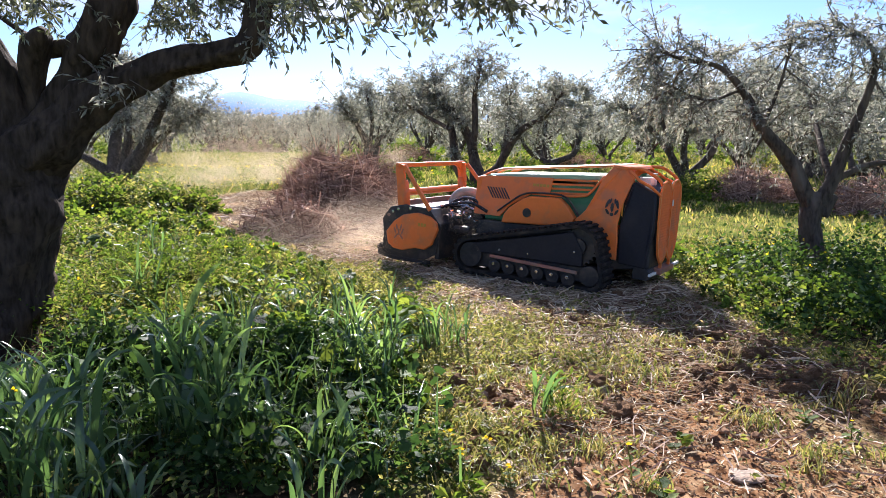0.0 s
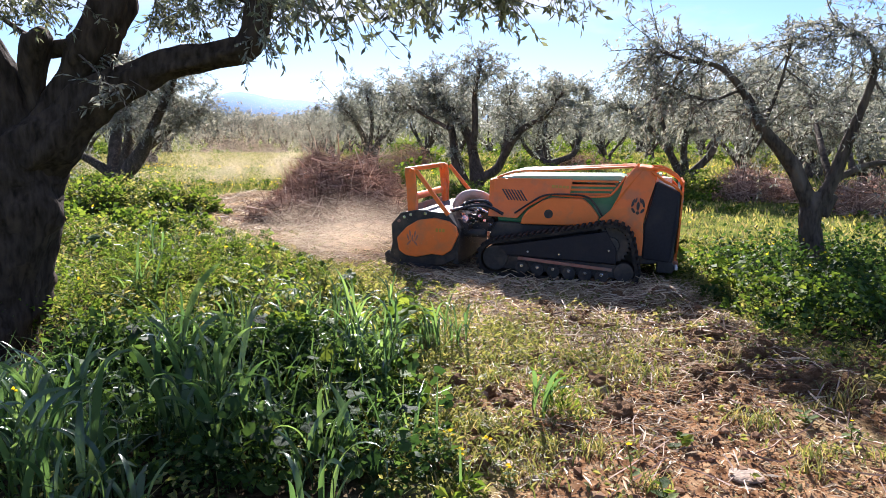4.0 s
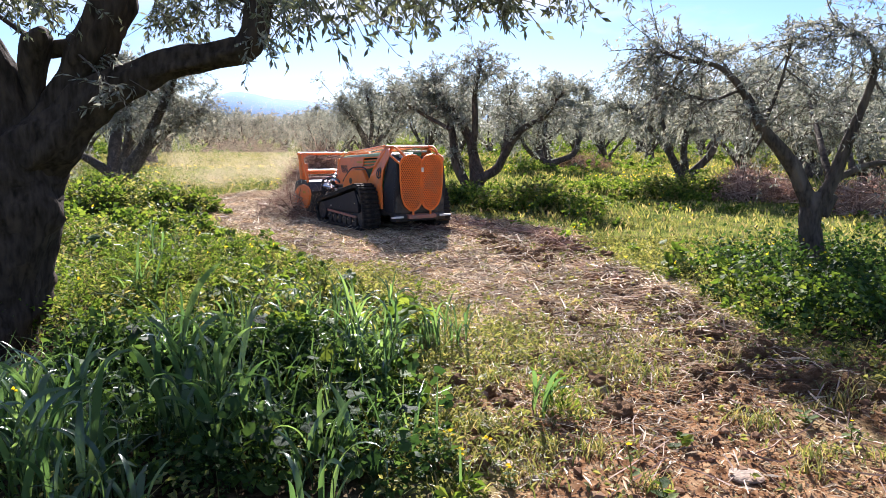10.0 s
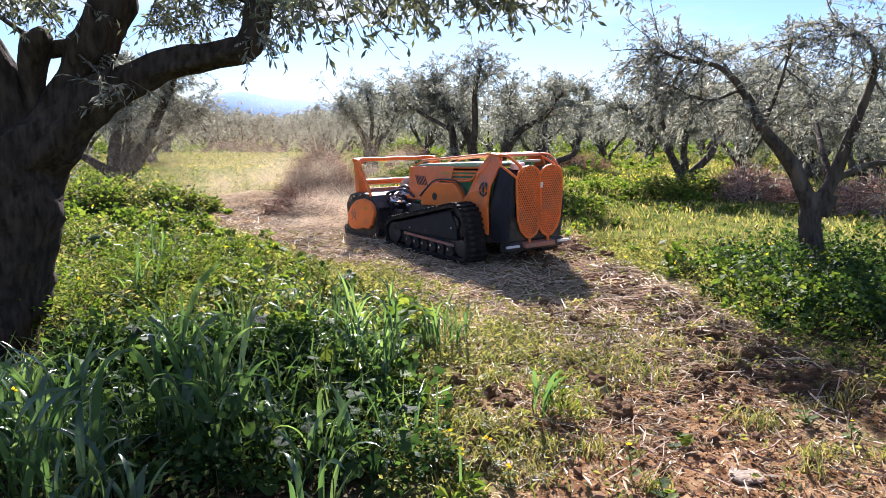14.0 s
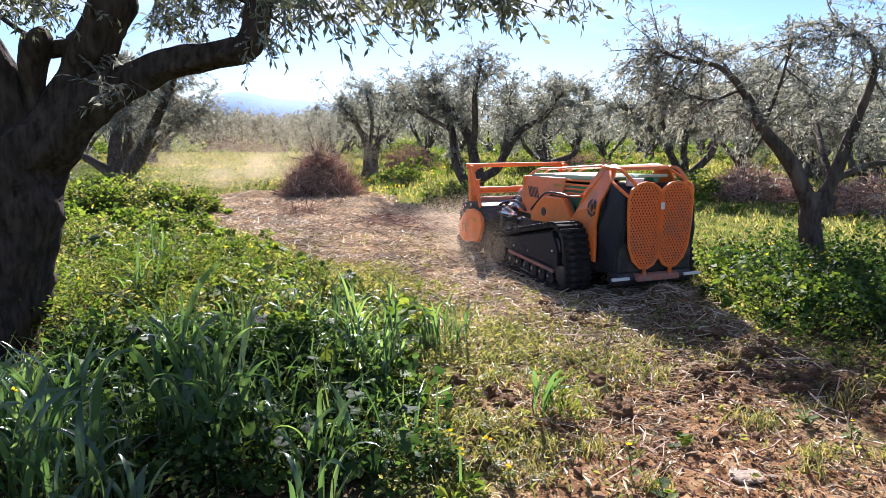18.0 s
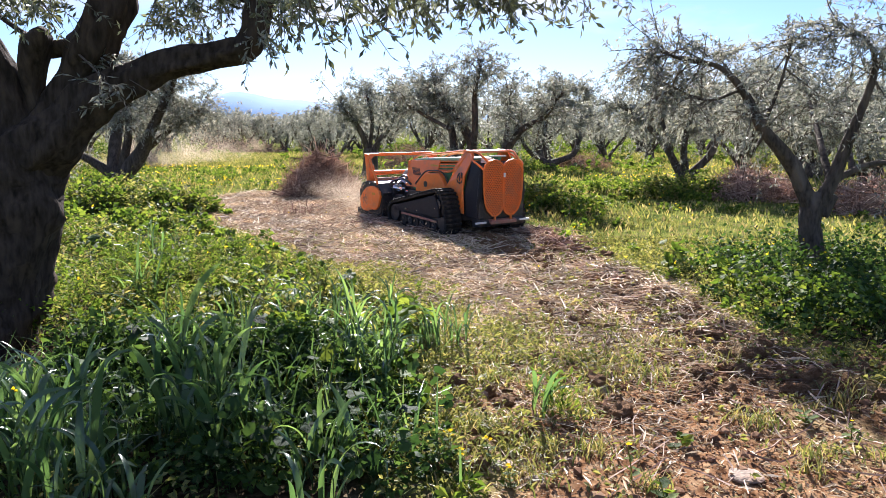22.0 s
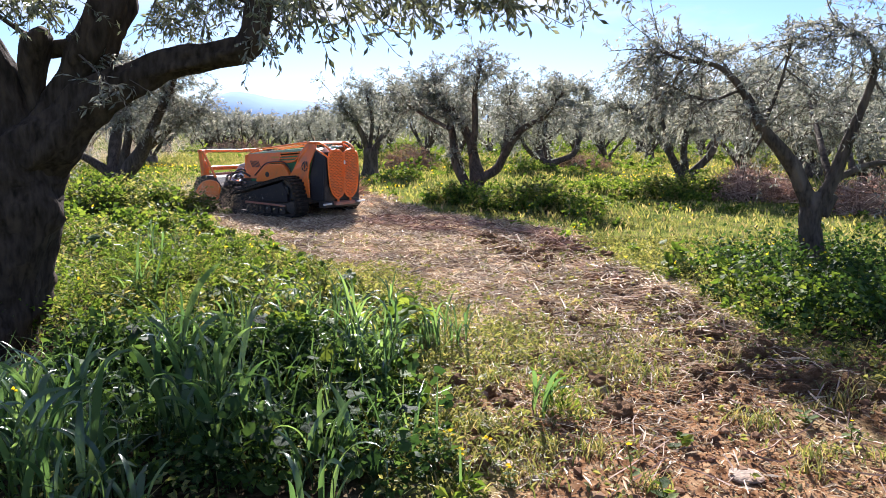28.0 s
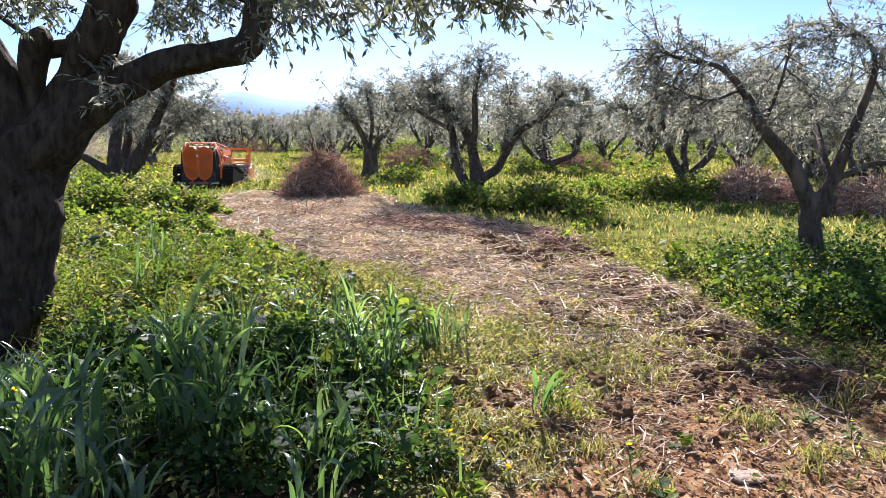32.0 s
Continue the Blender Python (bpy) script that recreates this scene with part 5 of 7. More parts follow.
def build_cereal():
    """Tall bluish clumps of wild cereal in the shade of the old tree."""
    rng = np.random.default_rng(202)
    spots = [(-1.14, 3.25, 0.78, 24), (-1.26, 3.4, 0.76, 20), (-1.02, 3.35, 0.70, 14), (-1.66, 4.3, 0.6, 18), (-1.3, 4.4, 0.6, 18), (-2.16, 3.3, 0.55, 18), (-1.55, 2.95, 0.38, 12), (-1.2, 5.4, 0.5, 16), (-0.95, 4.75, 0.5, 16), (-0.5, 4.15, 0.62, 20), (-0.6, 4.35, 0.60, 18), (-0.38, 4.3, 0.58, 14),
             (-0.75, 5.2, 0.42, 12), (-0.4, 5.4, 0.40, 12), (-2.02, 3.1, 0.5, 22), (-1.62, 2.72, 0.5, 18), (-1.45, 2.68, 0.42, 14), (-1.78, 2.78, 0.5, 16), (-1.3, 2.66, 0.3, 8), (-0.52, 2.66, 0.34, 8), (-1.86, 3.2, 0.56, 24), (-1.7, 3.02, 0.5, 20), (-2.2, 3.5, 0.5, 12), (-0.62, 3.1, 0.30, 10),
             (-0.42, 3.05, 0.28, 9), (0.66, 3.95, 0.2, 5), (-0.95, 3.3, 0.4, 9), (-2.6, 5.9, 0.55, 12), (-2.9, 7.1, 0.6, 10), (-0.1, 4.9, 0.36, 9), (0.12, 5.2, 0.38, 8)]
    kinds = []
    for k in range(22):         # one leaf: rises from the stem, arches over and hangs at its tip
        n = 10
        t = np.linspace(0, 1, n)
        lean = radians(rng.uniform(5, 24)) + radians(rng.uniform(35, 160)) * t ** rng.uniform(1.4, 2.6)
        step = 1.0 / (n - 1)
        x = np.concatenate([[0], np.cumsum(np.sin(lean[:-1]) * step)])
        z = np.concatenate([[0], np.cumsum(np.cos(lean[:-1]) * step)])
        w = (0.042 if k < 14 else 0.022) * rng.uniform(0.75, 1.25) * np.sin(np.pi * (0.16 + 0.84 * t)) ** 0.7 + 0.001
        tw = rng.uniform(-0.9, 0.9) * t
        mid = np.stack([x, t * 0, z], 1)
        side = np.stack([np.sin(tw) * np.cos(lean), np.cos(tw), -np.sin(tw) * np.sin(lean)], 1)
        fold = np.stack([-np.cos(lean), t * 0, np.sin(lean)], 1) * 0.25
        v = np.stack([mid - side * w[:, None] + fold * w[:, None], mid, mid + side * w[:, None] + fold * w[:, None]], 1).reshape(-1, 3)
        i = np.arange(n - 1)[:, None] * 3
        f = np.concatenate([i + np.array([[0, 1, 4, 3]]), i + np.array([[1, 2, 5, 4]])])
        kinds.append(mesh_from("blade", v, f, WHEAT, smooth=True))
    sv, sf = tubes(np.array([[(0, 0, 0), (0.01, 0, 0.5), (0.0, 0.01, 1.0)]]), np.array([[0.004, 0.0035, 0.002]]), 5)
    stem = mesh_from("stem", sv, sf, WHEAT, smooth=True)
    for x, y, h, n in spots:
        clump = tagged(empty("cereal_clump", pose(x, y, float(ground_z(x, y)) - 0.01)), "tall clump of wild cereal with broad drooping blue-green blades", "grass", "cereal clumps")
        for k in range(n // 3 + 2):
            a, r = rng.uniform(0, 360), 0.02 + rng.uniform(0, 0.13)
            px, py, top = r * math.cos(radians(a)), r * math.sin(radians(a)), h * rng.uniform(0.45, 1.0)
            tip = pose(px, py, 0, rng.uniform(-9, 9), rng.uniform(-9, 9), a)
            st = child("stem", stem, clump)
            st.matrix_local = tip
            st.scale = (1, 1, top)
            for j in range(3 if y < 4 else 5):
                ob = child("blade", kinds[rng.integers(14) if y < 4 else 14 + rng.integers(8)], clump)
                ob.matrix_local = tip @ pose(0, 0, top * (0.18 + (0.34 if y < 4 else 0.17) * j), 0, 0, rng.uniform(0, 360))
                q = rng.uniform(0.22, 0.42) * (0.7 + h * 0.6)
                ob.scale = (q, q, q)


# ---------------------------------------------------------------- mulch, earth and stones
def build_litter():
    rng = np.random.default_rng(303)
    x, y = scatter(rng, 225000, -5.5, 3.6, 3.0, 18.5, lambda x, y: cleared(x, y) * np.clip(1.1 - earthy(x, y) * 0.6 - 0.45 * fresh_earth(x, y), 0, 1) * np.clip(0.5 + y / 14, 0, 1))
    n = len(x)
    a = rng.uniform(0, 2 * np.pi, n)
    L = rng.uniform(0.02, 0.07, n) * rng.choice([1, 1, 1.4, 2.2], n) * np.clip(0.7 + y / 22, 0.8, 1.5)
    p = np.stack([x, y, ground_z(x, y) + rng.uniform(0.001, 0.03, n)], 1)
    d = np.stack([np.cos(a), np.sin(a), rng.normal(size=n) * 0.22], 1)
    up = np.stack([rng.normal(size=n) * 0.35, rng.normal(size=n) * 0.35, np.ones(n)], 1)
    stuff("wood_chips", [leaf_quads(p, d, up, L, np.clip(L * rng.uniform(0.1, 0.26, n), 0.003, 0.016))], CHIP, "pale shredded wood chips and straw of pruned branches", "mulch")
    # crumbs of leaf, bark and dry grass on the near earth
    x, y = scatter(rng, 60000, -0.6, 4.0, 2.9, 7.5, lambda x, y: cleared(x, y) * np.clip(0.75 + value_noise(x * 3, y * 3, 66) * 0.5, 0, 1))
    n = len(x)
    a = rng.uniform(0, 2 * np.pi, n)
    L = 0.008 + 0.035 * rng.random(n) ** 2
    p = np.stack([x, y, ground_z(x, y) + rng.uniform(0.001, 0.014, n)], 1)
    d = np.stack([np.cos(a), np.sin(a), rng.normal(size=n) * 0.4], 1)
    up = np.stack([rng.normal(size=n) * 0.6, rng.normal(size=n) * 0.6, np.ones(n)], 1)
    stuff("ground_litter", [leaf_quads(p, d, up, L, L * rng.uniform(0.15, 0.7, n))], LITTER, "brown crumbs of leaf and dry grass on the earth", "litter")
    # longer straws and twigs
    x, y = scatter(rng, 6500, -4.5, 3.2, 3.2, 17.5, lambda x, y: cleared(x, y))
    n = len(x)
    a = rng.uniform(0, 2 * np.pi, n)
    L = rng.uniform(0.08, 0.3, n)
    s = np.linspace(-1, 1, 4)
    bend = rng.normal(size=n) * 0.25
    px = x[:, None] + np.cos(a)[:, None] * L[:, None] * s - np.sin(a)[:, None] * (bend * L)[:, None] * s ** 2
    py = y[:, None] + np.sin(a)[:, None] * L[:, None] * s + np.cos(a)[:, None] * (bend * L)[:, None] * s ** 2
    pz = ground_z(px, py) + 0.012 + rng.uniform(0, 0.03, n)[:, None] * np.abs(s)
    stuff("loose_twigs", [tubes(np.stack([px, py, pz], -1), np.full((n, 4), 0.0036) * rng.uniform(0.5, 1.8, (n, 1)), 3)], BRUSH, "loose long twigs lying on the mulch", "twigs")
    x, y = scatter(rng, 3000, -0.5, 3.2, 3.6, 10, lambda x, y: cleared(x, y) * np.clip(0.4 + 1.5 * value_noise(x * 1.4, y * 1.4, 47), 0, 1))
    n = len(x)
    a = rng.normal(size=n) * 0.7 + rng.choice([0.3, 2.3], n)
    L = rng.uniform(0.05, 0.2, n)
    bend = rng.normal(size=n) * 0.3
    px = x[:, None] + np.cos(a)[:, None] * L[:, None] * s - np.sin(a)[:, None] * (bend * L)[:, None] * s ** 2
    py = y[:, None] + np.sin(a)[:, None] * L[:, None] * s + np.cos(a)[:, None] * (bend * L)[:, None] * s ** 2
    pz = ground_z(px, py) + 0.018 + rng.uniform(0, 0.03, n)[:, None] * np.abs(s)
    stuff("loose_straw", [tubes(np.stack([px, py, pz], -1), np.full((n, 4), 0.0026) * rng.uniform(0.6, 1.6, (n, 1)), 3)], CHIP, "long pale straws strewn over the torn earth", "straw")
    # short curled strips of bark and shredded branch
    x, y = scatter(rng, 20000, -5.0, 3.0, 5.5, 17.5, lambda x, y: cleared(x, y) * (1 - 0.6 * earthy(x, y)) * np.clip((y - 4) / 4, 0.2, 1))
    n = len(x)
    a = rng.uniform(0, 2 * np.pi, n)
    L = rng.uniform(0.05, 0.15, n) * rng.choice([1, 1, 1.6], n)
    bend = rng.normal(size=n) * 0.9
    px = x[:, None] + np.cos(a)[:, None] * L[:, None] * s - np.sin(a)[:, None] * (bend * L)[:, None] * s ** 2
    py = y[:, None] + np.sin(a)[:, None] * L[:, None] * s + np.cos(a)[:, None] * (bend * L)[:, None] * s ** 2
    pz = ground_z(px, py) + 0.02 + rng.uniform(-0.5, 1, n)[:, None] * L[:, None] * 0.5 * s ** 2
    stuff("bark_strips", [tubes(np.stack([px, py, pz], -1), np.array([[0.003, 0.006, 0.006, 0.003]]) * rng.uniform(0.6, 1.6, (n, 1)), 3)], CHIP, "short curled strips of shredded branch on the mulch", "mulch")
    # darker torn bark and twigs in drifts across the far mulch
    drifts = np.array([(-1.1, 12.4, 0.3, 0.18), (-0.45, 12.9, 0.5, 0.15), (0.3, 12.5, 0.4, 0.15), (1.5, 11.7, 0.25, 0.2), (1.85, 10.7, 0.2, 0.35), (-0.2, 11.6, 0.2, 0.12)])
    k = rng.integers(len(drifts), size=650)
    n = len(k)
    x, y = drifts[k, 0] + rng.normal(size=n) * drifts[k, 2], drifts[k, 1] + rng.normal(size=n) * drifts[k, 3]
    a = rng.uniform(0, 2 * np.pi, n)
    L = rng.uniform(0.05, 0.2, n)
    bend = rng.normal(size=n) * 0.6
    px = x[:, None] + np.cos(a)[:, None] * L[:, None] * s - np.sin(a)[:, None] * (bend * L)[:, None] * s ** 2
    py = y[:, None] + np.sin(a)[:, None] * L[:, None] * s + np.cos(a)[:, None] * (bend * L)[:, None] * s ** 2
    pz = ground_z(px, py) + 0.02 + rng.uniform(0, 0.05, n)[:, None] + rng.uniform(-0.5, 1, n)[:, None] * L[:, None] * 0.5 * s ** 2
    stuff("torn_bark", [tubes(np.stack([px, py, pz], -1), np.array([[0.004, 0.008, 0.008, 0.004]]) * rng.uniform(0.6, 1.6, (n, 1)), 4)], BRUSH, "torn brown bark and twigs in drifts on the mulch", "mulch")
    # clods
    chunks = []
    g = (1 + 5 ** 0.5) / 2
    ico = np.array([(-1, g, 0), (1, g, 0), (-1, -g, 0), (1, -g, 0), (0, -1, g), (0, 1, g), (0, -1, -g), (0, 1, -g), (g, 0, -1), (g, 0, 1), (-g, 0, -1), (-g, 0, 1)]) / 1.9
    ico_f = np.array([(0, 11, 5), (0, 5, 1), (0, 1, 7), (0, 7, 10), (0, 10, 11), (1, 5, 9), (5, 11, 4), (11, 10, 2), (10, 7, 6), (7, 1, 8), (3, 9, 4), (3, 4, 2), (3, 2, 6), (3, 6, 8), (3, 8, 9), (4, 9, 5), (2, 4, 11), (6, 2, 10), (8, 6, 7), (9, 8, 1)])
    octa = np.array([(1, 0, 0), (0, 1, 0), (-1, 0, 0), (0, -1, 0), (0, 0, 1), (0, 0, -1)])
    octa_f = np.array([(0, 1, 4), (1, 2, 4), (2, 3, 4), (3, 0, 4), (1, 0, 5), (2, 1, 5), (3, 2, 5), (0, 3, 5)])
    for count, r0, r1, base, fb, reach in ((9500, 0.009, 0.036, ico, ico_f, 13.5), (38000, 0.003, 0.011, octa, octa_f, 8.0)):
        x, y = scatter(rng, count, -1, 4.0, 2.9, reach, lambda x, y: np.clip(earthy(x, y) ** 1.3 + (0.9 * np.exp(-((x - np.interp(y, EDGE_Y, EDGE_RIGHT) + 0.15) / 0.25) ** 2) * np.clip((9 - y) / 3, 0, 1)), 0, 1))
        n, k = len(x), len(base)
        r = r0 + (r1 - r0) * rng.random(n) ** 3
        turn = rng.uniform(0, 2 * np.pi, n)
        c, s = np.cos(turn)[:, None], np.sin(turn)[:, None]
        v = base[None] * r[:, None, None] * rng.uniform(0.65, 1.3, (n, k, 1)) * rng.uniform(0.7, 1.3, (n, 1, 3)) * np.array([1.1, 1.1, 0.75])
        v = np.stack([v[..., 0] * c - v[..., 1] * s + x[:, None], v[..., 0] * s + v[..., 1] * c + y[:, None], v[..., 2] + (ground_z(x, y) + r * 0.3)[:, None]], -1)
        chunks.append((v.reshape(-1, 3), (np.arange(n)[:, None, None] * k + fb[None]).reshape(-1, 3)))
    stuff("earth_clods", chunks, CLOD, "crumbly red-brown clods of torn earth", "soil")
    for x, y, r, sq in [(1.50, 3.27, 0.075, 0.3), (0.24, 4.28, 0.045, 0.9), (0.40, 4.2, 0.035, 0.6), (1.02, 4.42, 0.05, 0.5), (0.3, 3.3, 0.05, 0.55), (0.45, 3.2, 0.04, 0.6), (0.1, 3.9, 0.03, 0.7)]:
        bm = bmesh.new()
        bmesh.ops.create_icosphere(bm, subdivisions=3, radius=r)
        for q in bm.verts:
            k = 1 + 0.22 * noise.noise(q.co * (2.2 / r * 0.5) + Vector((x * 9, y * 7, 0))) + 0.08 * noise.noise(q.co * (6 / r * 0.5))
            q.co = Vector((q.co.x * k * 1.25, q.co.y * k, q.co.z * k * sq))
        me = bpy.data.meshes.new("field_stone")
        bm.to_mesh(me)
        bm.free()
        me.materials.append(STONE)
        ob = new("field_stone", me)
        ob.matrix_world = pose(x, y, float(ground_z(x, y)) + r * sq * 0.2)
        tagged(ob, "rough earthy field stone half sunk in the soil", "stone", "field stones")


def build_clods():
    """Large lumps of earth that the tracks have torn out along the right-hand rut."""
    rng = np.random.default_rng(313)
    kinds = []
    for k in range(7):
        bm = bmesh.new()
        bmesh.ops.create_icosphere(bm, subdivisions=3, radius=1)
        for q in bm.verts:
            g = 1 + 0.5 * noise.noise(q.co * 1.5 + Vector((k * 9, 7, 0))) + 0.28 * noise.noise(q.co * 4.2 + Vector((k, 5, 3))) + 0.12 * noise.noise(q.co * 9 + Vector((k, 2, 8)))
            q.co = Vector((q.co.x * g * 1.2, q.co.y * g, q.co.z * g * 0.75))
        me = bpy.data.meshes.new("earth_lump")
        bm.to_mesh(me)
        bm.free()
        me.materials.append(LUMP)
        kinds.append(me)
    beds = [(2.6, 4.75, 0.4, 0.28, 34), (2.95, 5.3, 0.35, 0.4, 22), (2.25, 5.6, 0.3, 0.45, 20), (1.85, 4.4, 0.25, 0.3, 14), (1.2, 6.4, 0.3, 0.35, 20), (0.62, 10.9, 0.14, 0.2, 16), (0.9, 10.1, 0.14, 0.28, 34), (1.12, 9.4, 0.14, 0.25, 28), (1.75, 10.7, 0.22, 0.4, 16), (1.9, 9.6, 0.35, 0.5, 14), (1.65, 8.0, 0.25, 0.5, 12), (0.25, 4.3, 0.2, 0.25, 20), (0.3, 3.5, 0.2, 0.25, 14), (0.5, 5.2, 0.3, 0.4, 12), (0.9, 4.4, 0.2, 0.2, 12), (3.1, 4.9, 0.25, 0.25, 20), (2.5, 5.2, 0.3, 0.15, 14)]
    for bx, by, sx, sy, n in beds:
        for k in range(n):
            x, y, r = bx + rng.normal() * sx, by + rng.normal() * sy, (0.018 + 0.05 * rng.random() ** 2) * (1.45 if by > 9 else 1.0)
            ob = new("earth_lump", kinds[rng.integers(7)])
            ob.matrix_world = pose(x, y, float(ground_z(x, y)) + r * 0.25, rng.uniform(-20, 20), rng.uniform(-20, 20), rng.uniform(0, 360))
            ob.scale = (r, r, r * rng.uniform(0.8, 1.3))
            tagged(ob, "crumbly lump of dark brown torn earth", "soil", "earth lumps")


def build_herbs():
    """Single small plants on the near earth: a broad-leaved seedling and yellow-flowered herbs."""
    rng = np.random.default_rng(323)
    lv, lf = broad_leaves(np.zeros((1, 3)), np.array([[1.0, 0, 0.25]]), np.array([[0, 0, 1.0]]), np.array([1.0]), np.array([0.62]))
    leaf = mesh_from("leaf", lv, lf, WEED, smooth=True)
    fv, ff = leaf_quads(np.zeros((6, 3)), np.array([(math.cos(k * 1.047), math.sin(k * 1.047), 0.35) for k in range(6)]), np.array([[0, 0, 1.0]] * 6), np.full(6, 0.014), np.full(6, 0.010))
    flower = mesh_from("flower", fv, ff, FLOWER)
    for x, y, h, leaves, blooms in [(1.02, 2.98, 0.16, 8, 0), (0.12, 3.15, 0.15, 9, 4), (0.24, 3.3, 0.13, 8, 3), (0.03, 3.35, 0.16, 9, 4), (0.92, 3.2, 0.2, 7, 2), (0.32, 3.1, 0.11, 7, 3), (1.3, 3.6, 0.08, 6, 0), (2.3, 3.75, 0.12, 9, 1), (2.15, 3.95, 0.1, 7, 0)]:
        herb = tagged(empty("herb", pose(x, y, float(ground_z(x, y)) - 0.005, 0, 0, rng.uniform(0, 360))),
                      "small yellow-flowered herb on bare earth" if blooms else "small broad-leaved green seedling on bare earth", "plant", "herbs on the earth")
        bend = rng.uniform(-0.04, 0.04, 2)
        sv, sf = tubes(np.array([[(0, 0, 0), (bend[0] * 0.4, bend[1] * 0.4, h * 0.5), (bend[0], bend[1], h)]]), np.array([[0.004, 0.003, 0.002]]), 6)
        child("stem", mesh_from("stem", sv, sf, HERB, smooth=True), herb)
        for k in range(leaves):
            ob = child("leaf", leaf, herb)
            u = (k + 0.5) / leaves
            ob.matrix_local = pose(bend[0] * u ** 2, bend[1] * u ** 2, h * u * 0.9, rng.uniform(-20, 20), rng.uniform(-25, 25), k * 137.5)
            q = (0.085 if not blooms else 0.055) * (1.15 - 0.5 * u) * rng.uniform(0.8, 1.2)
            ob.scale = (q, q, q)
        for k in range(blooms):
            ob = child("flower", flower, herb, "small yellow flower")
            a, r = k * 2.4, 0.012 * k
            ob.matrix_local = pose(bend[0] + r * math.cos(a), bend[1] + r * math.sin(a), h + 0.012 - 0.004 * k, rng.uniform(-30, 30), rng.uniform(-30, 30), 0)


PILES = {}


def brush_heap(key, x, y, rx, ry, h, n, label, seed, leafy=0.5, rise=0.5):
    """A heap of cut branches: arched twigs with withered leaves."""
    rng = np.random.default_rng(seed)
    n = int(n * 0.85)
    a = rng.uniform(0, 2 * np.pi, n)
    r = np.sqrt(rng.random(n))
    top = h * (1 - r ** 2.2) + 0.05
    p0 = np.stack([rx * r * np.cos(a), ry * r * np.sin(a), top * rng.uniform(0.0, 1.0, n)], 1)
    d = rng.normal(size=(n, 3)) * np.array([1, 1, 0.35]) + np.stack([np.cos(a) * 0.4, np.sin(a) * 0.4, np.full(n, rise)], 1)
    d /= np.linalg.norm(d, axis=1, keepdims=True)
    L = rng.uniform(0.25, 0.8, n) * min(1, h + 0.25)
    stand = rng.random(n) < 0.10
    d[stand] = np.stack([rng.normal(size=n) * 0.25, rng.normal(size=n) * 0.25, np.ones(n)], 1)[stand]
    L[stand] *= 1.25
    s = np.linspace(-0.5, 0.5, 4)
    curl = rng.normal(size=(n, 3)) * 0.35
    paths = p0[:, None] + d[:, None] * (L[:, None] * s)[..., None] + curl[:, None] * (L[:, None] * (s ** 2))[..., None]
    paths[..., 2] = np.maximum(paths[..., 2], 0.01)
    ob = tagged(empty("brush_heap", pose(x, y, float(ground_z(x, y)))), label, "brush", "heaps of prunings")
    thick = rng.choice([0.6, 0.8, 1.0, 1.5, 2.2], n)[:, None]
    stuff("twig_tangle", [tubes(paths, np.linspace(0.0085, 0.004, 4)[None] * thick, 4)], BRUSH, "tangled reddish-brown cut twigs", "", ob)
    m = int(n * leafy * 6)
    i = rng.integers(n, size=m)
    k = rng.integers(4, size=m)
    ll = rng.uniform(0.04, 0.08, m)
    stuff("dry_foliage", [leaf_quads(paths[i, k], rng.normal(size=(m, 3)), rng.normal(size=(m, 3)), ll, ll * 0.3)], DRYLEAF, "withered reddish leaves", "", ob)
    PILES[key] = (ob, x, y, float(ground_z(x, y)))


def build_heaps():
    brush_heap("left", -2.95, 17.2, 0.9, 0.85, 1.0, 2800, "heap of reddish-brown pruned branches beside the mulch", 401, rise=0.6)
    brush_heap("eaten", -1.75, 16.2, 0.9, 0.8, 1.0, 1500, "brush heap that the mulcher shreds", 402)
    brush_heap("pushed", -1.95, 13.6, 1.2, 0.9, 1.0, 3000, "wide mound of torn branches before the mulcher", 403, 0.25, 0.3)
    brush_heap("first", -2.25, 10.5, 0.85, 0.55, 0.48, 1300, "low pile of dry cut branches before the mulcher", 404, 0.25, 0.2)
    brush_heap("far", -1.4, 29.3, 1.2, 0.9, 1.0, 900, "reddish brush heap between the tree rows", 405)
    brush_heap("far2", 5.6, 28.8, 1.2, 0.8, 0.6, 700, "low reddish brush heap under an olive tree", 406)
    brush_heap("meadow", -13.0, 46.5, 2.8, 1.0, 1.0, 900, "long brown brush heap beyond the open meadow", 410)
    brush_heap("right", 7.6, 17.2, 1.2, 0.9, 0.65, 1500, "long grey-brown heap of prunings on the grass", 407, 0.2)
    brush_heap("right2", 8.9, 14.8, 1.2, 0.8, 0.7, 1300, "grey-brown heap of prunings behind a trunk", 408, 0.2)
    brush_heap("right3", 8.6, 20.0, 1.0, 0.8, 0.7, 700, "small heap of prunings among the trees", 409, 0.2)


DUSTS = []


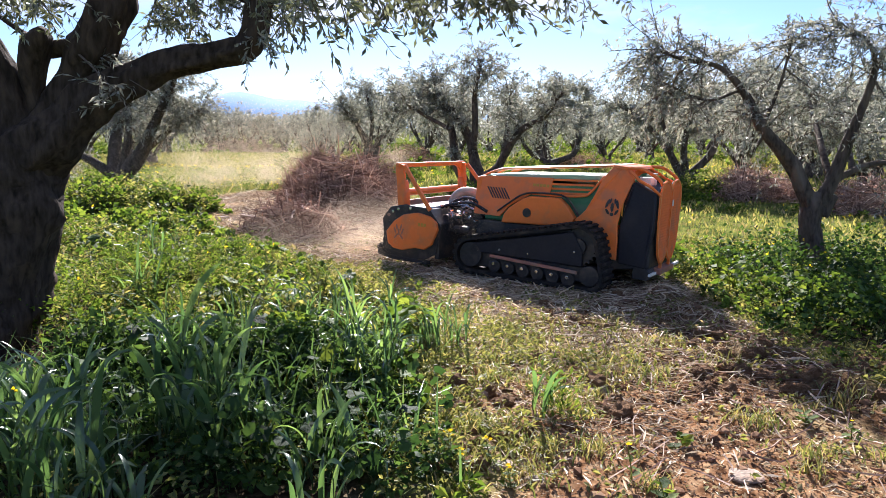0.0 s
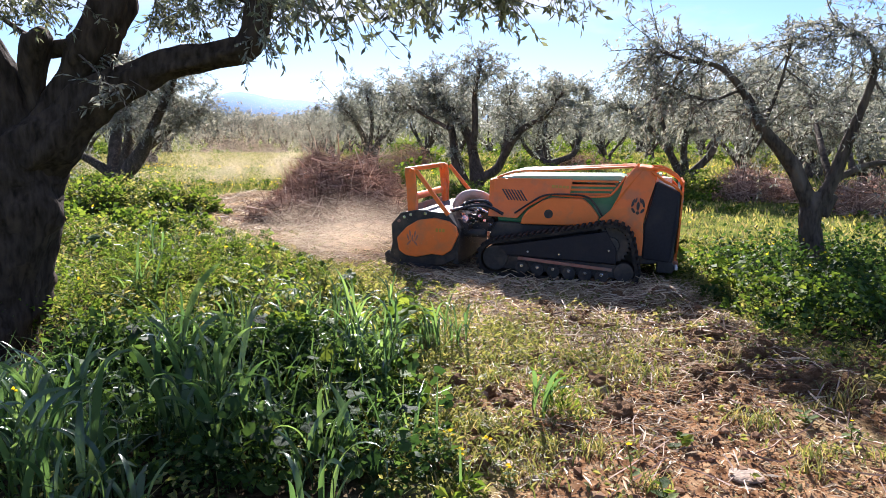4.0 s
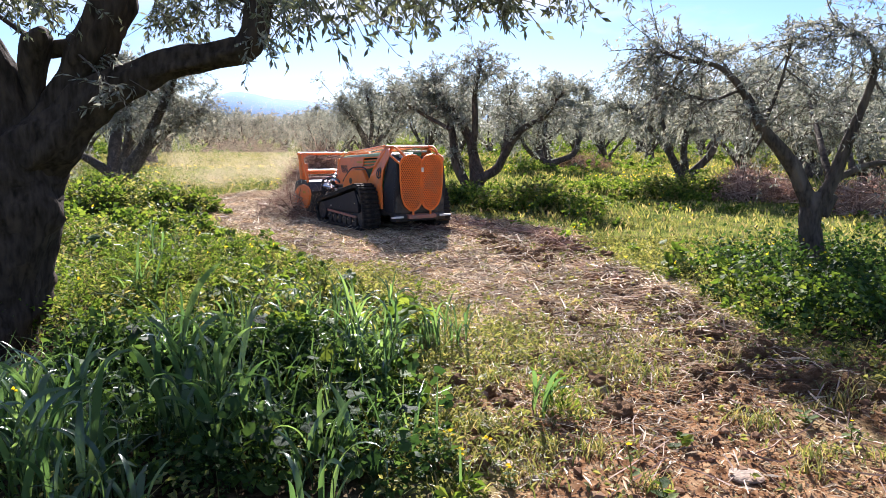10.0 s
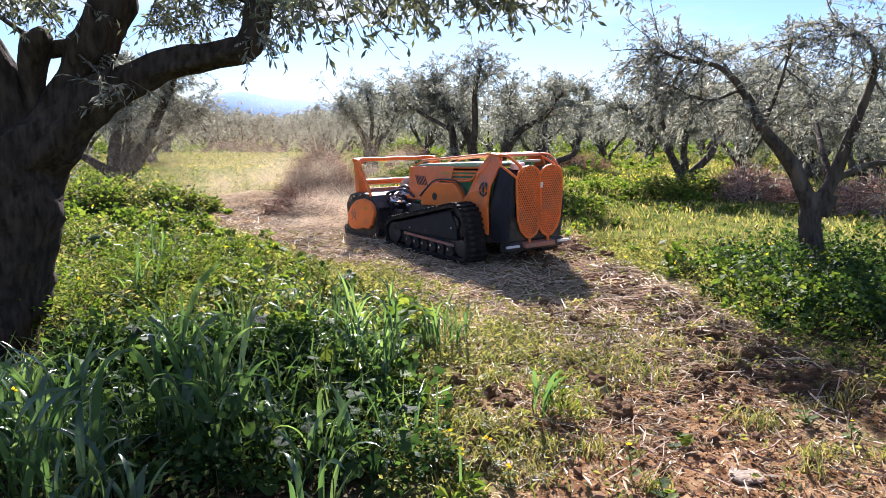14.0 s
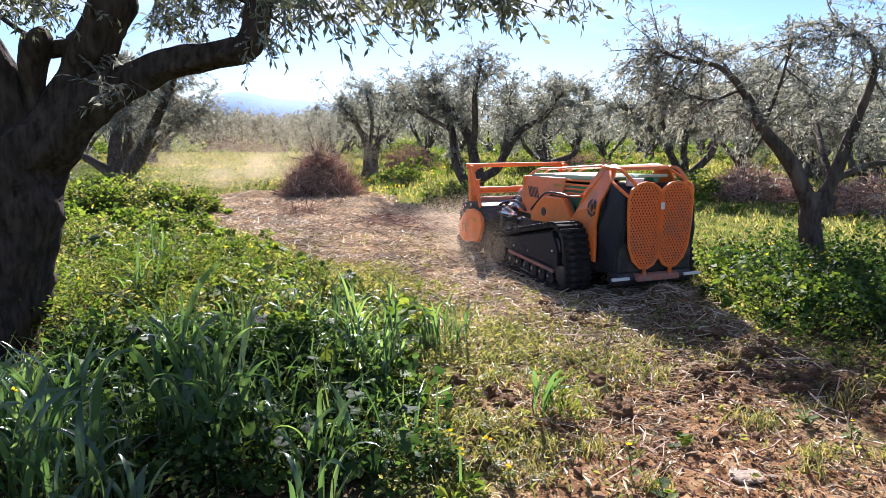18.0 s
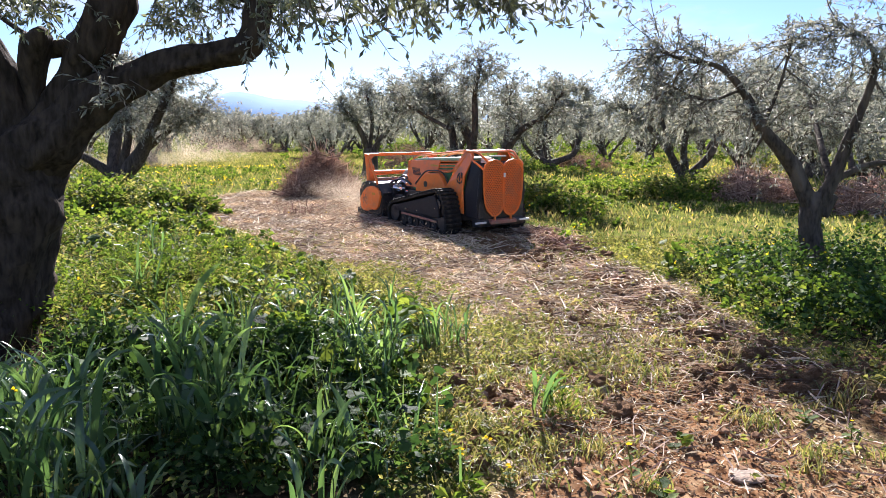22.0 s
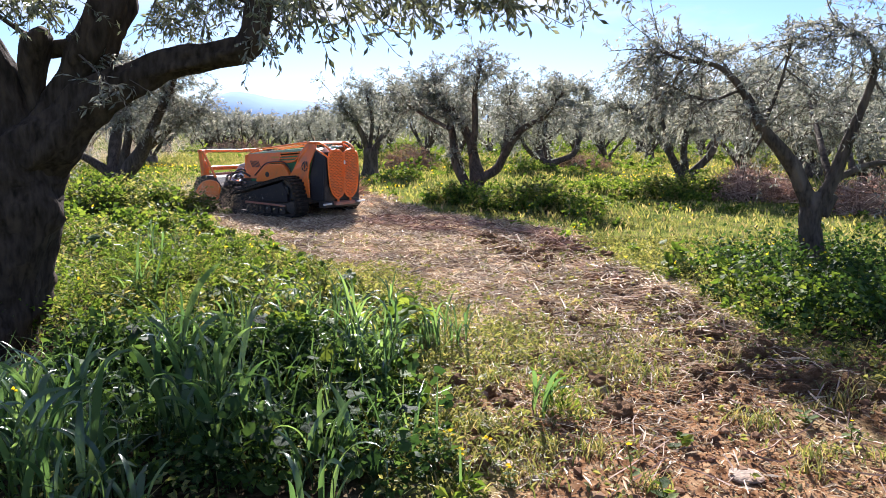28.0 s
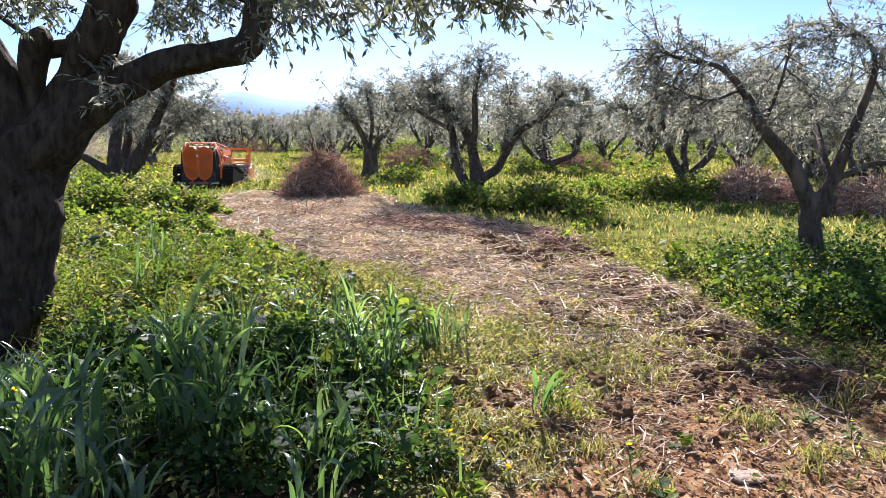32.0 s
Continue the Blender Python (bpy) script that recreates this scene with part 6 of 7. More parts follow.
def build_dust():
    """Dust thrown up by the head: a loose haze of fine motes, thickest in its middle."""
    rng = np.random.default_rng(505)
    for n, count, sx, sz, r, mote in ((4, 90000, 0.5, 0.2, 0.40, 0.0029), (6, 110000, 0.6, 0.5, 0.9, 0.0046)):
        cloud = tagged(empty("dust_cloud"), "thin tan dust cloud raised by the mulcher", "dust", "mulching dust")
        lobes = rng.normal(size=(7, 3)) * np.array([r * 0.9, r * 0.9, r * 0.5])
        k = rng.integers(7, size=count)
        p = lobes[k] + rng.normal(size=(count, 3)) * (np.array([r, r, r * 0.6]) * rng.uniform(0.25, 0.95, 7)[k][:, None])
        p[:, 2] = np.abs(p[:, 2] + sz)
        L = mote * rng.uniform(0.5, 1.4, count)
        v, f = leaf_quads(p, rng.normal(size=(count, 3)), rng.normal(size=(count, 3)), L, L * 0.9)
        me = mesh_from("puff", v, f, DUSTMOTE)
        for k in range(n):
            puff = tagged(child("puff", me, cloud), kind="stuff")
            puff.matrix_local = pose((k - (n - 1) / 2) * sx * 1.3, rng.normal() * sx * 0.4, 0.05 * k, 0, 0, 110 * k)
        DUSTS.append(cloud)


# ---------------------------------------------------------------- the mulching machine (x forward, y to its left, z up)
def prism(profile, y0, y1, bevel=0.008, bend=None):
    """A plate or block: an outline in x and z, from y0 to y1, with rounded edges. bend(x, z): extra offset in y."""
    bm = bmesh.new()
    lo = [bm.verts.new((x, y0, z)) for x, z in profile]
    hi = [bm.verts.new((x, y1, z)) for x, z in profile]
    n = len(profile)
    bm.faces.new(lo)
    bm.faces.new(hi)
    for i in range(n):
        j = (i + 1) % n
        bm.faces.new((lo[i], lo[j], hi[j], hi[i]))
    bmesh.ops.recalc_face_normals(bm, faces=bm.faces)
    if bevel:
        bmesh.ops.bevel(bm, geom=list(bm.edges), offset=bevel, segments=2, profile=0.5, affect="EDGES")
    if bend:
        for v in bm.verts:
            v.co.y += bend(v.co.x, v.co.z)
    return bm


def block(x0, x1, y0, y1, z0, z1, bevel=0.008):
    return prism([(x0, z0), (x1, z0), (x1, z1), (x0, z1)], y0, y1, bevel)


def cylinder(c, axis, r, length, sides=24, bevel=0.006, r2=None):
    bm = bmesh.new()
    bmesh.ops.create_cone(bm, cap_ends=True, segments=sides, radius1=r, radius2=r if r2 is None else r2, depth=length)
    if bevel:
        bmesh.ops.bevel(bm, geom=[e for e in bm.edges if e.calc_face_angle(0) > 1.0], offset=bevel, segments=2, profile=0.5, affect="EDGES")
    q = Vector((0, 0, 1)).rotation_difference(Vector(axis))
    bmesh.ops.transform(bm, matrix=Matrix.Translation(c) @ q.to_matrix().to_4x4(), verts=bm.verts)
    return bm


def pipe(points, r, sides=10, step=0.03):
    """A bent tube with closed ends."""
    p = smooth_path([(*q, r) for q in points], step)
    v, f = tubes(p[None, :, :3], p[None, :, 3], sides)
    bm = bmesh.new()
    vs = [bm.verts.new(c) for c in v]
    for q in f:
        bm.faces.new([vs[i] for i in q])
    bm.faces.new(vs[:sides])
    bm.faces.new(vs[-sides:])
    return bm


def bar(a, b, w, h):
    """A straight square bar from a to b."""
    a, b = Vector(a), Vector(b)
    d = b - a
    bm = bmesh.new()
    bmesh.ops.create_cube(bm, size=1)
    bmesh.ops.scale(bm, vec=(w, h, d.length), verts=bm.verts)
    bmesh.ops.bevel(bm, geom=list(bm.edges), offset=min(w, h) * 0.18, segments=2, profile=0.5, affect="EDGES")
    q = d.to_track_quat("Z", "Y")
    bmesh.ops.transform(bm, matrix=Matrix.Translation((a + b) / 2) @ q.to_matrix().to_4x4(), verts=bm.verts)
    return bm


def hull_of(circles):
    """Outline of a belt run round circles (x, z, r)."""
    pts = sorted({(round(x + r * math.cos(a * math.pi / 24), 4), round(z + r * math.sin(a * math.pi / 24), 4)) for x, z, r in circles for a in range(48)})

    def half(seq):
        h = []
        for p in seq:
            while len(h) > 1 and (h[-1][0] - h[-2][0]) * (p[1] - h[-2][1]) - (h[-1][1] - h[-2][1]) * (p[0] - h[-2][0]) <= 0:
                h.pop()
            h.append(p)
        return h[:-1]
    return half(pts) + half(pts[::-1])


def along(outline, n):
    """n even spots on a closed outline, with the direction there."""
    p = np.array(outline + outline[:1])
    d = np.linalg.norm(np.diff(p, axis=0), axis=1)
    s = np.concatenate([[0], np.cumsum(d)])
    out = []
    for k in range(n):
        t = s[-1] * k / n
        i = min(np.searchsorted(s, t, side="right") - 1, len(d) - 1)
        w = (t - s[i]) / d[i]
        out.append((p[i] * (1 - w) + p[i + 1] * w, (p[i + 1] - p[i]) / d[i]))
    return out


WHEELS = []
MACHINE = []


def build_track(machine, s):
    """One rubber track with its frame; s is 1 on the left side, -1 on the right."""
    circles = [(0.30, 0.225, 0.185), (-1.00, 0.475, 0.225), (-1.16, 0.18, 0.14), (0.12, 0.15, 0.11)]
    inner, outer = hull_of([(x, z, r - 0.02) for x, z, r in circles]), hull_of([(x, z, r + 0.015) for x, z, r in circles])
    y0, y1 = 0.47 * s, 0.77 * s
    track = empty("track", Matrix.Translation((0.06, 0.055 * s, 0)))
    track.parent = machine
    # belt
    n = 96
    a, b = along(outer, n), along(inner, n)
    bm = bmesh.new()
    rings = []
    for (po, _), (pi, _) in zip(a, b):
        rings.append([bm.verts.new((po[0], y0, po[1])), bm.verts.new((po[0], y1, po[1])), bm.verts.new((pi[0], y1, pi[1])), bm.verts.new((pi[0], y0, pi[1]))])
    for k in range(n):
        p, q = rings[k], rings[(k + 1) % n]
        for i in range(4):
            j = (i + 1) % 4
            bm.faces.new((p[i], p[j], q[j], q[i]))
    part("belt", bm, RUBBER, track, "dusty black rubber belt")
    lug = block(-0.02, 0.02, min(y0, y1) - 0.004, max(y0, y1) + 0.004, -0.008, 0.026, 0.006)
    me = bpy.data.meshes.new("lug")
    lug.to_mesh(me)
    lug.free()
    me.materials.append(RUBBER)
    for p, d in along(outer, 60):
        ob = child("lug", me, track)
        # outline runs anticlockwise in x and z: outward is to the right of travel
        up = Vector((d[1], 0, -d[0]))
        ex = Vector((d[0], 0, d[1]))
        ob.matrix_local = Matrix((( ex.x, 0, up.x, p[0]), (0, 1, 0, 0), (ex.z, 0, up.z, p[1]), (0, 0, 0, 1)))
    ys = 0.70 * s
    cover = prism([(0.36, 0.26), (0.26, 0.37), (-0.45, 0.52), (-0.94, 0.63), (-1.06, 0.44), (-1.07, 0.27), (0.02, 0.27)], ys - 0.02, ys + 0.04, 0.012)
    part("side_cover", cover, SLATE, track, "dark slate side cover")
    part("track_frame", prism([(0.22, 0.10), (0.22, 0.26), (-1.08, 0.26), (-1.12, 0.10)], 0.51 * s, 0.70 * s, 0.01), DARK, track)
    part("guard_strip", bar((0.03, 0.755 * s, 0.25), (-1.03, 0.755 * s, 0.205), 0.028, 0.035), DUSTRED, track, "dusty red guard strip")
    for k in range(6):
        x = -0.02 - 0.18 * k
        z = 0.165 - 0.005 * k
        w = part("roller", cylinder((x, 0.66 * s, z - 0.03), (0, 1, 0), 0.075, 0.16, 20), DARK, track)
        part("bolt", cylinder((x, 0.75 * s, z), (0, 1, 0), 0.020, 0.03, 10, 0.003), CHROME, w, "bright hub bolt")
    for x in (-0.08, -0.44, -0.98):
        part("bolt", cylinder((x, 0.745 * s, 0.33 if x > -0.9 else 0.42), (0, 1, 0), 0.012, 0.02, 8, 0.002), CHROME, track)
    part("idler", cylinder((0.30, 0.64 * s, 0.225), (0, 1, 0), 0.145, 0.2, 28), DARK, track)
    part("idler", cylinder((-1.16, 0.64 * s, 0.18), (0, 1, 0), 0.11, 0.2, 28), DARK, track)
    # toothed drive wheel, turns with the way driven
    bm = bmesh.new()
    teeth = 24
    rim = [(0.215 if k % 2 else 0.18) for k in range(teeth * 2)]
    lo = [bm.verts.new((r * math.cos(k * math.pi / teeth), -0.08, r * math.sin(k * math.pi / teeth))) for k, r in enumerate(rim)]
    hi = [bm.verts.new((v.co.x, 0.08, v.co.z)) for v in lo]
    bm.faces.new(lo)
    bm.faces.new(hi)
    for k in range(len(lo)):
        bm.faces.new((lo[k], lo[k - 1], hi[k - 1], hi[k]))
    wheel = part("drive_wheel", bm, DARK, machine, "toothed drive wheel")
    wheel.location = (-0.94, 0.655 * s, 0.475)
    part("hub", cylinder((0, 0.09 * s, 0), (0, 1, 0), 0.09, 0.06, 20), DARK, wheel)
    WHEELS.append((wheel, 0.655 * s))


def flat_patch(c, sizes, y, thick=0.004, bend=None):
    """A thin decal or slot in a side wall: centre (x, z), corners offsets (dx, dz)."""
    return prism([(c[0] + dx, c[1] + dz) for dx, dz in sizes], y, y + thick, 0, bend)


def build_head(machine):
    """The front mulching head with its rotor, side plates and guard rack."""
    head = empty("mulching_head")
    head.parent = machine
    shell = [(1.60, 0.40), (1.63, 0.52), (1.52, 0.66), (1.31, 0.71), (0.97, 0.69), (0.80, 0.52), (0.84, 0.40), (1.0, 0.52), (1.3, 0.58), (1.48, 0.48)]
    part("housing", prism(shell, -0.78, 0.78, 0.01), DARK, head, "dusty black rotor housing")
    part("rear_wall", prism([(0.80, 0.10), (0.86, 0.10), (0.90, 0.56), (0.82, 0.52)], -0.78, 0.78, 0.006), DARK, head)
    part("rotor", cylinder((1.22, 0, 0.30), (0, 1, 0), 0.17, 1.52, 28), DARK, head, "worn dark steel rotor drum")
    for k in range(22):
        a, y = k * 2.4, -0.71 + k * 0.0675
        c = Vector((1.22 + 0.19 * math.cos(a), y, 0.30 + 0.19 * math.sin(a)))
        part("tooth", bar(c - Vector((0.03 * math.cos(a), 0, 0.03 * math.sin(a))), c + Vector((0.025 * math.cos(a), 0, 0.025 * math.sin(a))), 0.04, 0.05), CHROME, head, "bright worn hammer tooth")
    for s in (1, -1):
        black = [(1.63, 0.30), (1.65, 0.52), (1.53, 0.67), (1.31, 0.72), (0.96, 0.70), (0.78, 0.5), (0.84, 0.16), (1.0, 0.07), (1.55, 0.05), (1.66, 0.12)]
        part("end_plate", prism(black, 0.77 * s, 0.795 * s, 0.006), DARK, head, "black end plate")
        plate = [(1.56, 0.37), (1.53, 0.22), (1.44, 0.165), (1.31, 0.155), (1.12, 0.205), (0.98, 0.20), (0.88, 0.27), (0.80, 0.46), (0.83, 0.55), (0.92, 0.61), (1.10, 0.64), (1.30, 0.60), (1.44, 0.51)]
        cover = part("side_cover", prism(plate, 0.795 * s, 0.845 * s, 0.014), ORANGE, head, "orange belt cover")
        for dx, dz, tilt in [(0, 0, 0), (0.055, 0.01, 0.35), (-0.055, 0.01, -0.35), (0.03, 0.055, 0.2), (-0.03, 0.055, -0.2), (0.04, -0.055, -0.7), (-0.04, -0.055, 0.7)]:
            shape = [(0.011 * math.cos(a) * math.cos(tilt) + 0.042 * math.sin(a) * math.sin(tilt), 0.042 * math.sin(a) * math.cos(tilt) - 0.011 * math.cos(a) * math.sin(tilt)) for a in [i * math.pi / 4 for i in range(8)]]
            part("emblem", flat_patch((1.36 + dx, 0.38 + dz), shape, 0.8455 * s, 0.003 * s), DUSTRED, cover, "small plain emblem")
        for k in range(3):
            part("lettering_bar", flat_patch((1.06 - 0.04 * k, 0.50), [(-0.014, -0.02), (0.014, -0.02), (0.014, 0.02), (-0.014, 0.02)], 0.8455 * s, 0.002 * s), YELLOW, cover, "small yellow lettering block")
        part("skid", prism([(1.68, 0.20), (1.72, 0.16), (1.70, 0.06), (1.5, 0.02), (0.95, 0.02), (0.95, 0.06), (1.5, 0.07), (1.63, 0.12)], 0.74 * s, 0.81 * s, 0.006), DARK, head, "skid shoe")
        for x, z in [(1.55, 0.57), (1.40, 0.655), (1.48, 0.62), (1.22, 0.68)]:
            part("bolt", cylinder((x, 0.80 * s, z), (0, 1, 0), 0.02, 0.03, 8, 0.003), DUSTRED if x > 1.5 else CHROME, head)
        # guard rack
        part("guard_post", prism([(1.37, 0.66), (1.46, 0.66), (1.49, 0.95), (1.52, 1.15), (1.52, 1.205), (1.40, 1.19), (1.37, 0.95)], 0.70 * s, 0.74 * s, 0.006), ORANGE, head, "orange guard post")
        part("guard_brace", bar((1.38, 0.735 * s, 1.18), (0.94, 0.80 * s, 0.68), 0.032, 0.05), ORANGE, head, "orange diagonal brace")
        part("gusset", prism([(1.43, 0.62), (1.38, 0.62), (1.38, 0.85), (1.42, 1.0), (1.44, 1.0)], 0.60 * s, 0.70 * s, 0.004), ORANGE, head)
        # corner gusset of the rack, in the cross plane
        bm = bmesh.new()
        shape = [(0.715 * s, 1.17), (0.53 * s, 1.17), (0.61 * s, 1.135), (0.67 * s, 1.08), (0.715 * s, 0.96)]
        lo, hi = [bm.verts.new((1.445, y, z)) for y, z in shape], [bm.verts.new((1.47, y, z)) for y, z in shape]
        bm.faces.new(lo)
        bm.faces.new(hi)
        for i in range(5):
            bm.faces.new((lo[i], lo[i - 1], hi[i - 1], hi[i]))
        part("gusset", bm, ORANGE, head)
    part("guard_bar", bar((1.47, -0.775, 1.185), (1.47, 0.775, 1.185), 0.05, 0.055), ORANGE, head, "orange top bar")
    part("cross_tube", pipe([(1.45, -0.70, 0.845), (1.45, 0, 0.845), (1.45, 0.70, 0.845)], 0.045, 18), ORANGE, head, "orange cross tube")
    part("deflector", prism([(1.41, 0.62), (1.44, 0.62), (1.455, 0.75), (1.425, 0.75)], -0.70, 0.70, 0.004), DUSTRED, head, "dusty red deflector plate")
    return head


def build_grille(machine, s):
    """One lobe of the rear grille: a flat orange frame with a diagonal mesh."""
    lobe = [(0.0, 0.43), (0.05, 0.355), (0.13, 0.315), (0.22, 0.32), (0.32, 0.41), (0.375, 0.55), (0.40, 0.80), (0.405, 1.04), (0.37, 1.14), (0.29, 1.195), (0.2, 1.215), (0.10, 1.20), (0.04, 1.165), (0.0, 1.125)]
    x0 = -1.65
    c = np.mean(lobe, axis=0)
    bm = bmesh.new()
    n = len(lobe)
    rings = []
    for x, k in ((x0, 1.0), (x0 - 0.02, 0.99), (x0 - 0.02, 0.885), (x0, 0.875)):
        rings.append([bm.verts.new((x, s * (c[0] + (y - c[0]) * k), c[1] + (z - c[1]) * (k if k > 0.95 else 1 - (1 - k) * 0.5))) for y, z in lobe])
    for a, b in zip(rings, rings[1:] + rings[:1]):
        for i in range(n):
            bm.faces.new((a[i], a[i - 1], b[i - 1], b[i]))
    grille = part("rear_grille", bm, ORANGE, machine, "orange perforated radiator grille lobe")
    inner = [(c[0] + (y - c[0]) * 0.90, c[1] + (z - c[1]) * 0.95) for y, z in lobe]

    def cut(p, d):
        """Span of the line p + t d inside the lobe."""
        ts = []
        for i in range(n):
            a, b = np.array(inner[i - 1]), np.array(inner[i])
            e = b - a
            den = d[0] * e[1] - d[1] * e[0]
            if abs(den) > 1e-9:
                t = ((a[0] - p[0]) * e[1] - (a[1] - p[1]) * e[0]) / den
                u = ((a[0] - p[0]) * d[1] - (a[1] - p[1]) * d[0]) / den
                if 0 <= u < 1:
                    ts.append(t)
        return (min(ts), max(ts)) if len(ts) > 1 else None
    paths = []
    for ang in (58, 122):
        d = np.array([math.cos(radians(ang)), math.sin(radians(ang))])
        nrm = np.array([-d[1], d[0]])
        for k in range(-26, 27):
            p = c + nrm * k * 0.030
            sp = cut(p, d)
            if sp:
                q0, q1 = p + d * sp[0], p + d * sp[1]
                paths.append([(x0 - 0.008, s * q0[0], q0[1]), (x0 - 0.008, s * q1[0], q1[1])])
    v, f = tubes(np.array(paths), np.full((len(paths), 2), 0.0085), 4)
    tagged(child("mesh", mesh_from("mesh", v, f, ORANGE), grille, "orange diamond mesh"), kind="stuff")
    shade = bmesh.new()
    shade.faces.new([shade.verts.new((x0 + 0.012, s * y, z)) for y, z in inner])
    part("backing", bmesh_thick(shade, 0.01), DARK, grille, "dark radiator behind the mesh")
    part("rib", bar((x0 - 0.022, s * 0.012, 0.46), (x0 - 0.022, s * 0.012, 1.10), 0.018, 0.012), ORANGE, grille)
    return grille


def bmesh_thick(bm, t):
    r = bmesh.ops.extrude_face_region(bm, geom=list(bm.faces))
    for v in [g for g in r["geom"] if isinstance(g, bmesh.types.BMVert)]:
        v.co.x += t
    return bm


def lean_in(x, z):
    """Side panels lean inwards above the waist."""
    return -max(0.0, z - 0.93) * 0.40


def build_machine():
    machine = tagged(empty("mulcher"), "orange tracked remote-controlled forestry mulcher with black rubber tracks", "machine")
    MACHINE.append(machine)
    for s in (1, -1):
        build_track(machine, s)
    part("chassis", prism([(0.45, 0.26), (0.52, 0.42), (0.45, 0.60), (-1.05, 0.62), (-1.62, 0.60), (-1.62, 0.28), (-1.2, 0.22)], -0.45, 0.45, 0.02), DARK, machine, "black steel chassis")
    part("engine", prism([(0.44, 0.60), (0.44, 1.04), (-1.01, 1.12), (-1.01, 0.60)], -0.36, 0.36, 0.02), GREENPAINT, machine, "green engine block behind the louvres")
    # bonnet
    part("bonnet_front", prism([(0.53, 0.66), (0.55, 1.10), (0.49, 1.115), (0.47, 0.66)], -0.40, 0.40, 0.012), ORANGE, machine, "orange bonnet front")
    lid = [(0.53, 1.105), (0.49, 1.13), (0.19, 1.165), (-0.96, 1.225), (-1.03, 1.20), (-1.01, 1.17), (0.45, 1.085)]
    part("bonnet_lid", prism(lid, -0.345, 0.345, 0.012), LIDGREEN, machine, "pale green bonnet lid")
    for s in (1, -1):
        y = 0.42 * s
        t = 0.025 * s

        def taper(x, z, s=s):
            return -s * max(0.0, z - 0.72) * 0.18
        side = [(0.54, 0.66), (0.555, 1.10), (0.49, 1.118), (-0.43, 1.155), (-0.41, 0.97), (-0.21, 0.97), (0.07, 0.80), (0.19, 0.66)]
        panel = part("bonnet_side", prism(side, y, y + t, 0.006, taper), ORANGE, machine, "orange bonnet side panel")
        for k in range(7):
            dx = 0.036 * k
            part("vent_slot", flat_patch((0.34 - dx, 0.935), [(0.042, 0.06), (0.062, 0.06), (-0.028, -0.065), (-0.048, -0.065)], y + t + 0.001 * s, 0.002 * s, taper), DARK, panel, "slanted dark vent slot")
        for k, w in enumerate((0.035, 0.03, 0.03, 0.035, 0.03)):
            part("lettering_bar", flat_patch((-0.21 - 0.042 * k, 1.06), [(-w / 2, -0.015), (w / 2, -0.015), (w / 2, 0.015), (-w / 2, 0.015)], y + t + 0.001 * s, 0.002 * s, taper), YELLOW, panel, "small yellow lettering block")
        for k, z in enumerate((1.145, 1.095, 1.045, 0.995)):
            part("louvre", bar((-0.42, y + t * 0.5 + taper(0, z), z - 0.01), (-0.95 + 0.03 * k, y + t * 0.5 + taper(0, z), z + 0.012), 0.02, 0.024), ORANGE, machine, "orange louvre bar")
        part("frame_tube", pipe([(-0.21, 0.43 * s, 0.965), (-0.46, 0.44 * s, 0.965), (-0.81, 0.44 * s, 0.985), (-0.9, 0.42 * s, 1.03), (-1.03, 0.36 * s, 1.22)], 0.014, 8), ORANGE, machine)
        # bulged engine cover with its black seam
        cover = [(0.11, 0.70), (0.05, 0.78), (-0.11, 0.895), (-0.21, 0.935), (-0.57, 0.945), (-0.67, 0.87), (-0.77, 0.74), (-0.73, 0.64), (0.14, 0.60)]
        cv = part("engine_cover", prism(cover, 0.41 * s, 0.505 * s, 0.016), ORANGE, machine, "bulged orange engine cover")
        part("hole", cylinder((-0.19, 0.505 * s, 0.745), (0, 1, 0), 0.052, 0.012, 20, 0.003), DARK, cv, "round dark opening")
        part("seam", pipe([(0.22, 0.45 * s, 0.72), (0.06, 0.452 * s, 0.84), (-0.09, 0.452 * s, 0.94), (-0.25, 0.452 * s, 0.975), (-0.58, 0.452 * s, 0.975), (-0.7, 0.452 * s, 0.90), (-0.8, 0.452 * s, 0.76)], 0.011, 8), DARK, cv, "black seam")
        # upper rails
        part("rail", pipe([(0.49, 0.34 * s, 1.11), (0.39, 0.34 * s, 1.16), (0.21, 0.34 * s, 1.215), (-0.21, 0.345 * s, 1.25), (-1.11, 0.355 * s, 1.335)], 0.014, 8), ORANGE, machine, "orange protective rail")
        part("rail", pipe([(0.39, 0.17 * s, 1.15), (0.21, 0.17 * s, 1.215), (-0.21, 0.17 * s, 1.25), (-1.13, 0.18 * s, 1.335)], 0.012, 8), ORANGE, machine, "orange protective rail")
        # rear quarter panel
        quarter = [(-1.13, 1.35), (-1.02, 1.19), (-0.97, 1.01), (-0.89, 0.84), (-0.77, 0.72), (-0.91, 0.67), (-1.05, 0.58), (-1.15, 0.46), (-1.22, 0.345), (-1.275, 0.34), (-1.275, 0.55), (-1.26, 0.72), (-1.3, 0.95), (-1.37, 1.22), (-1.35, 1.29), (-1.23, 1.345)]
        q = part("quarter_panel", prism(quarter, 0.48 * s, 0.51 * s, 0.008, lambda x, z, s=s: s * lean_in(x, z)), ORANGE, machine, "orange rear quarter panel with cut-out emblem")
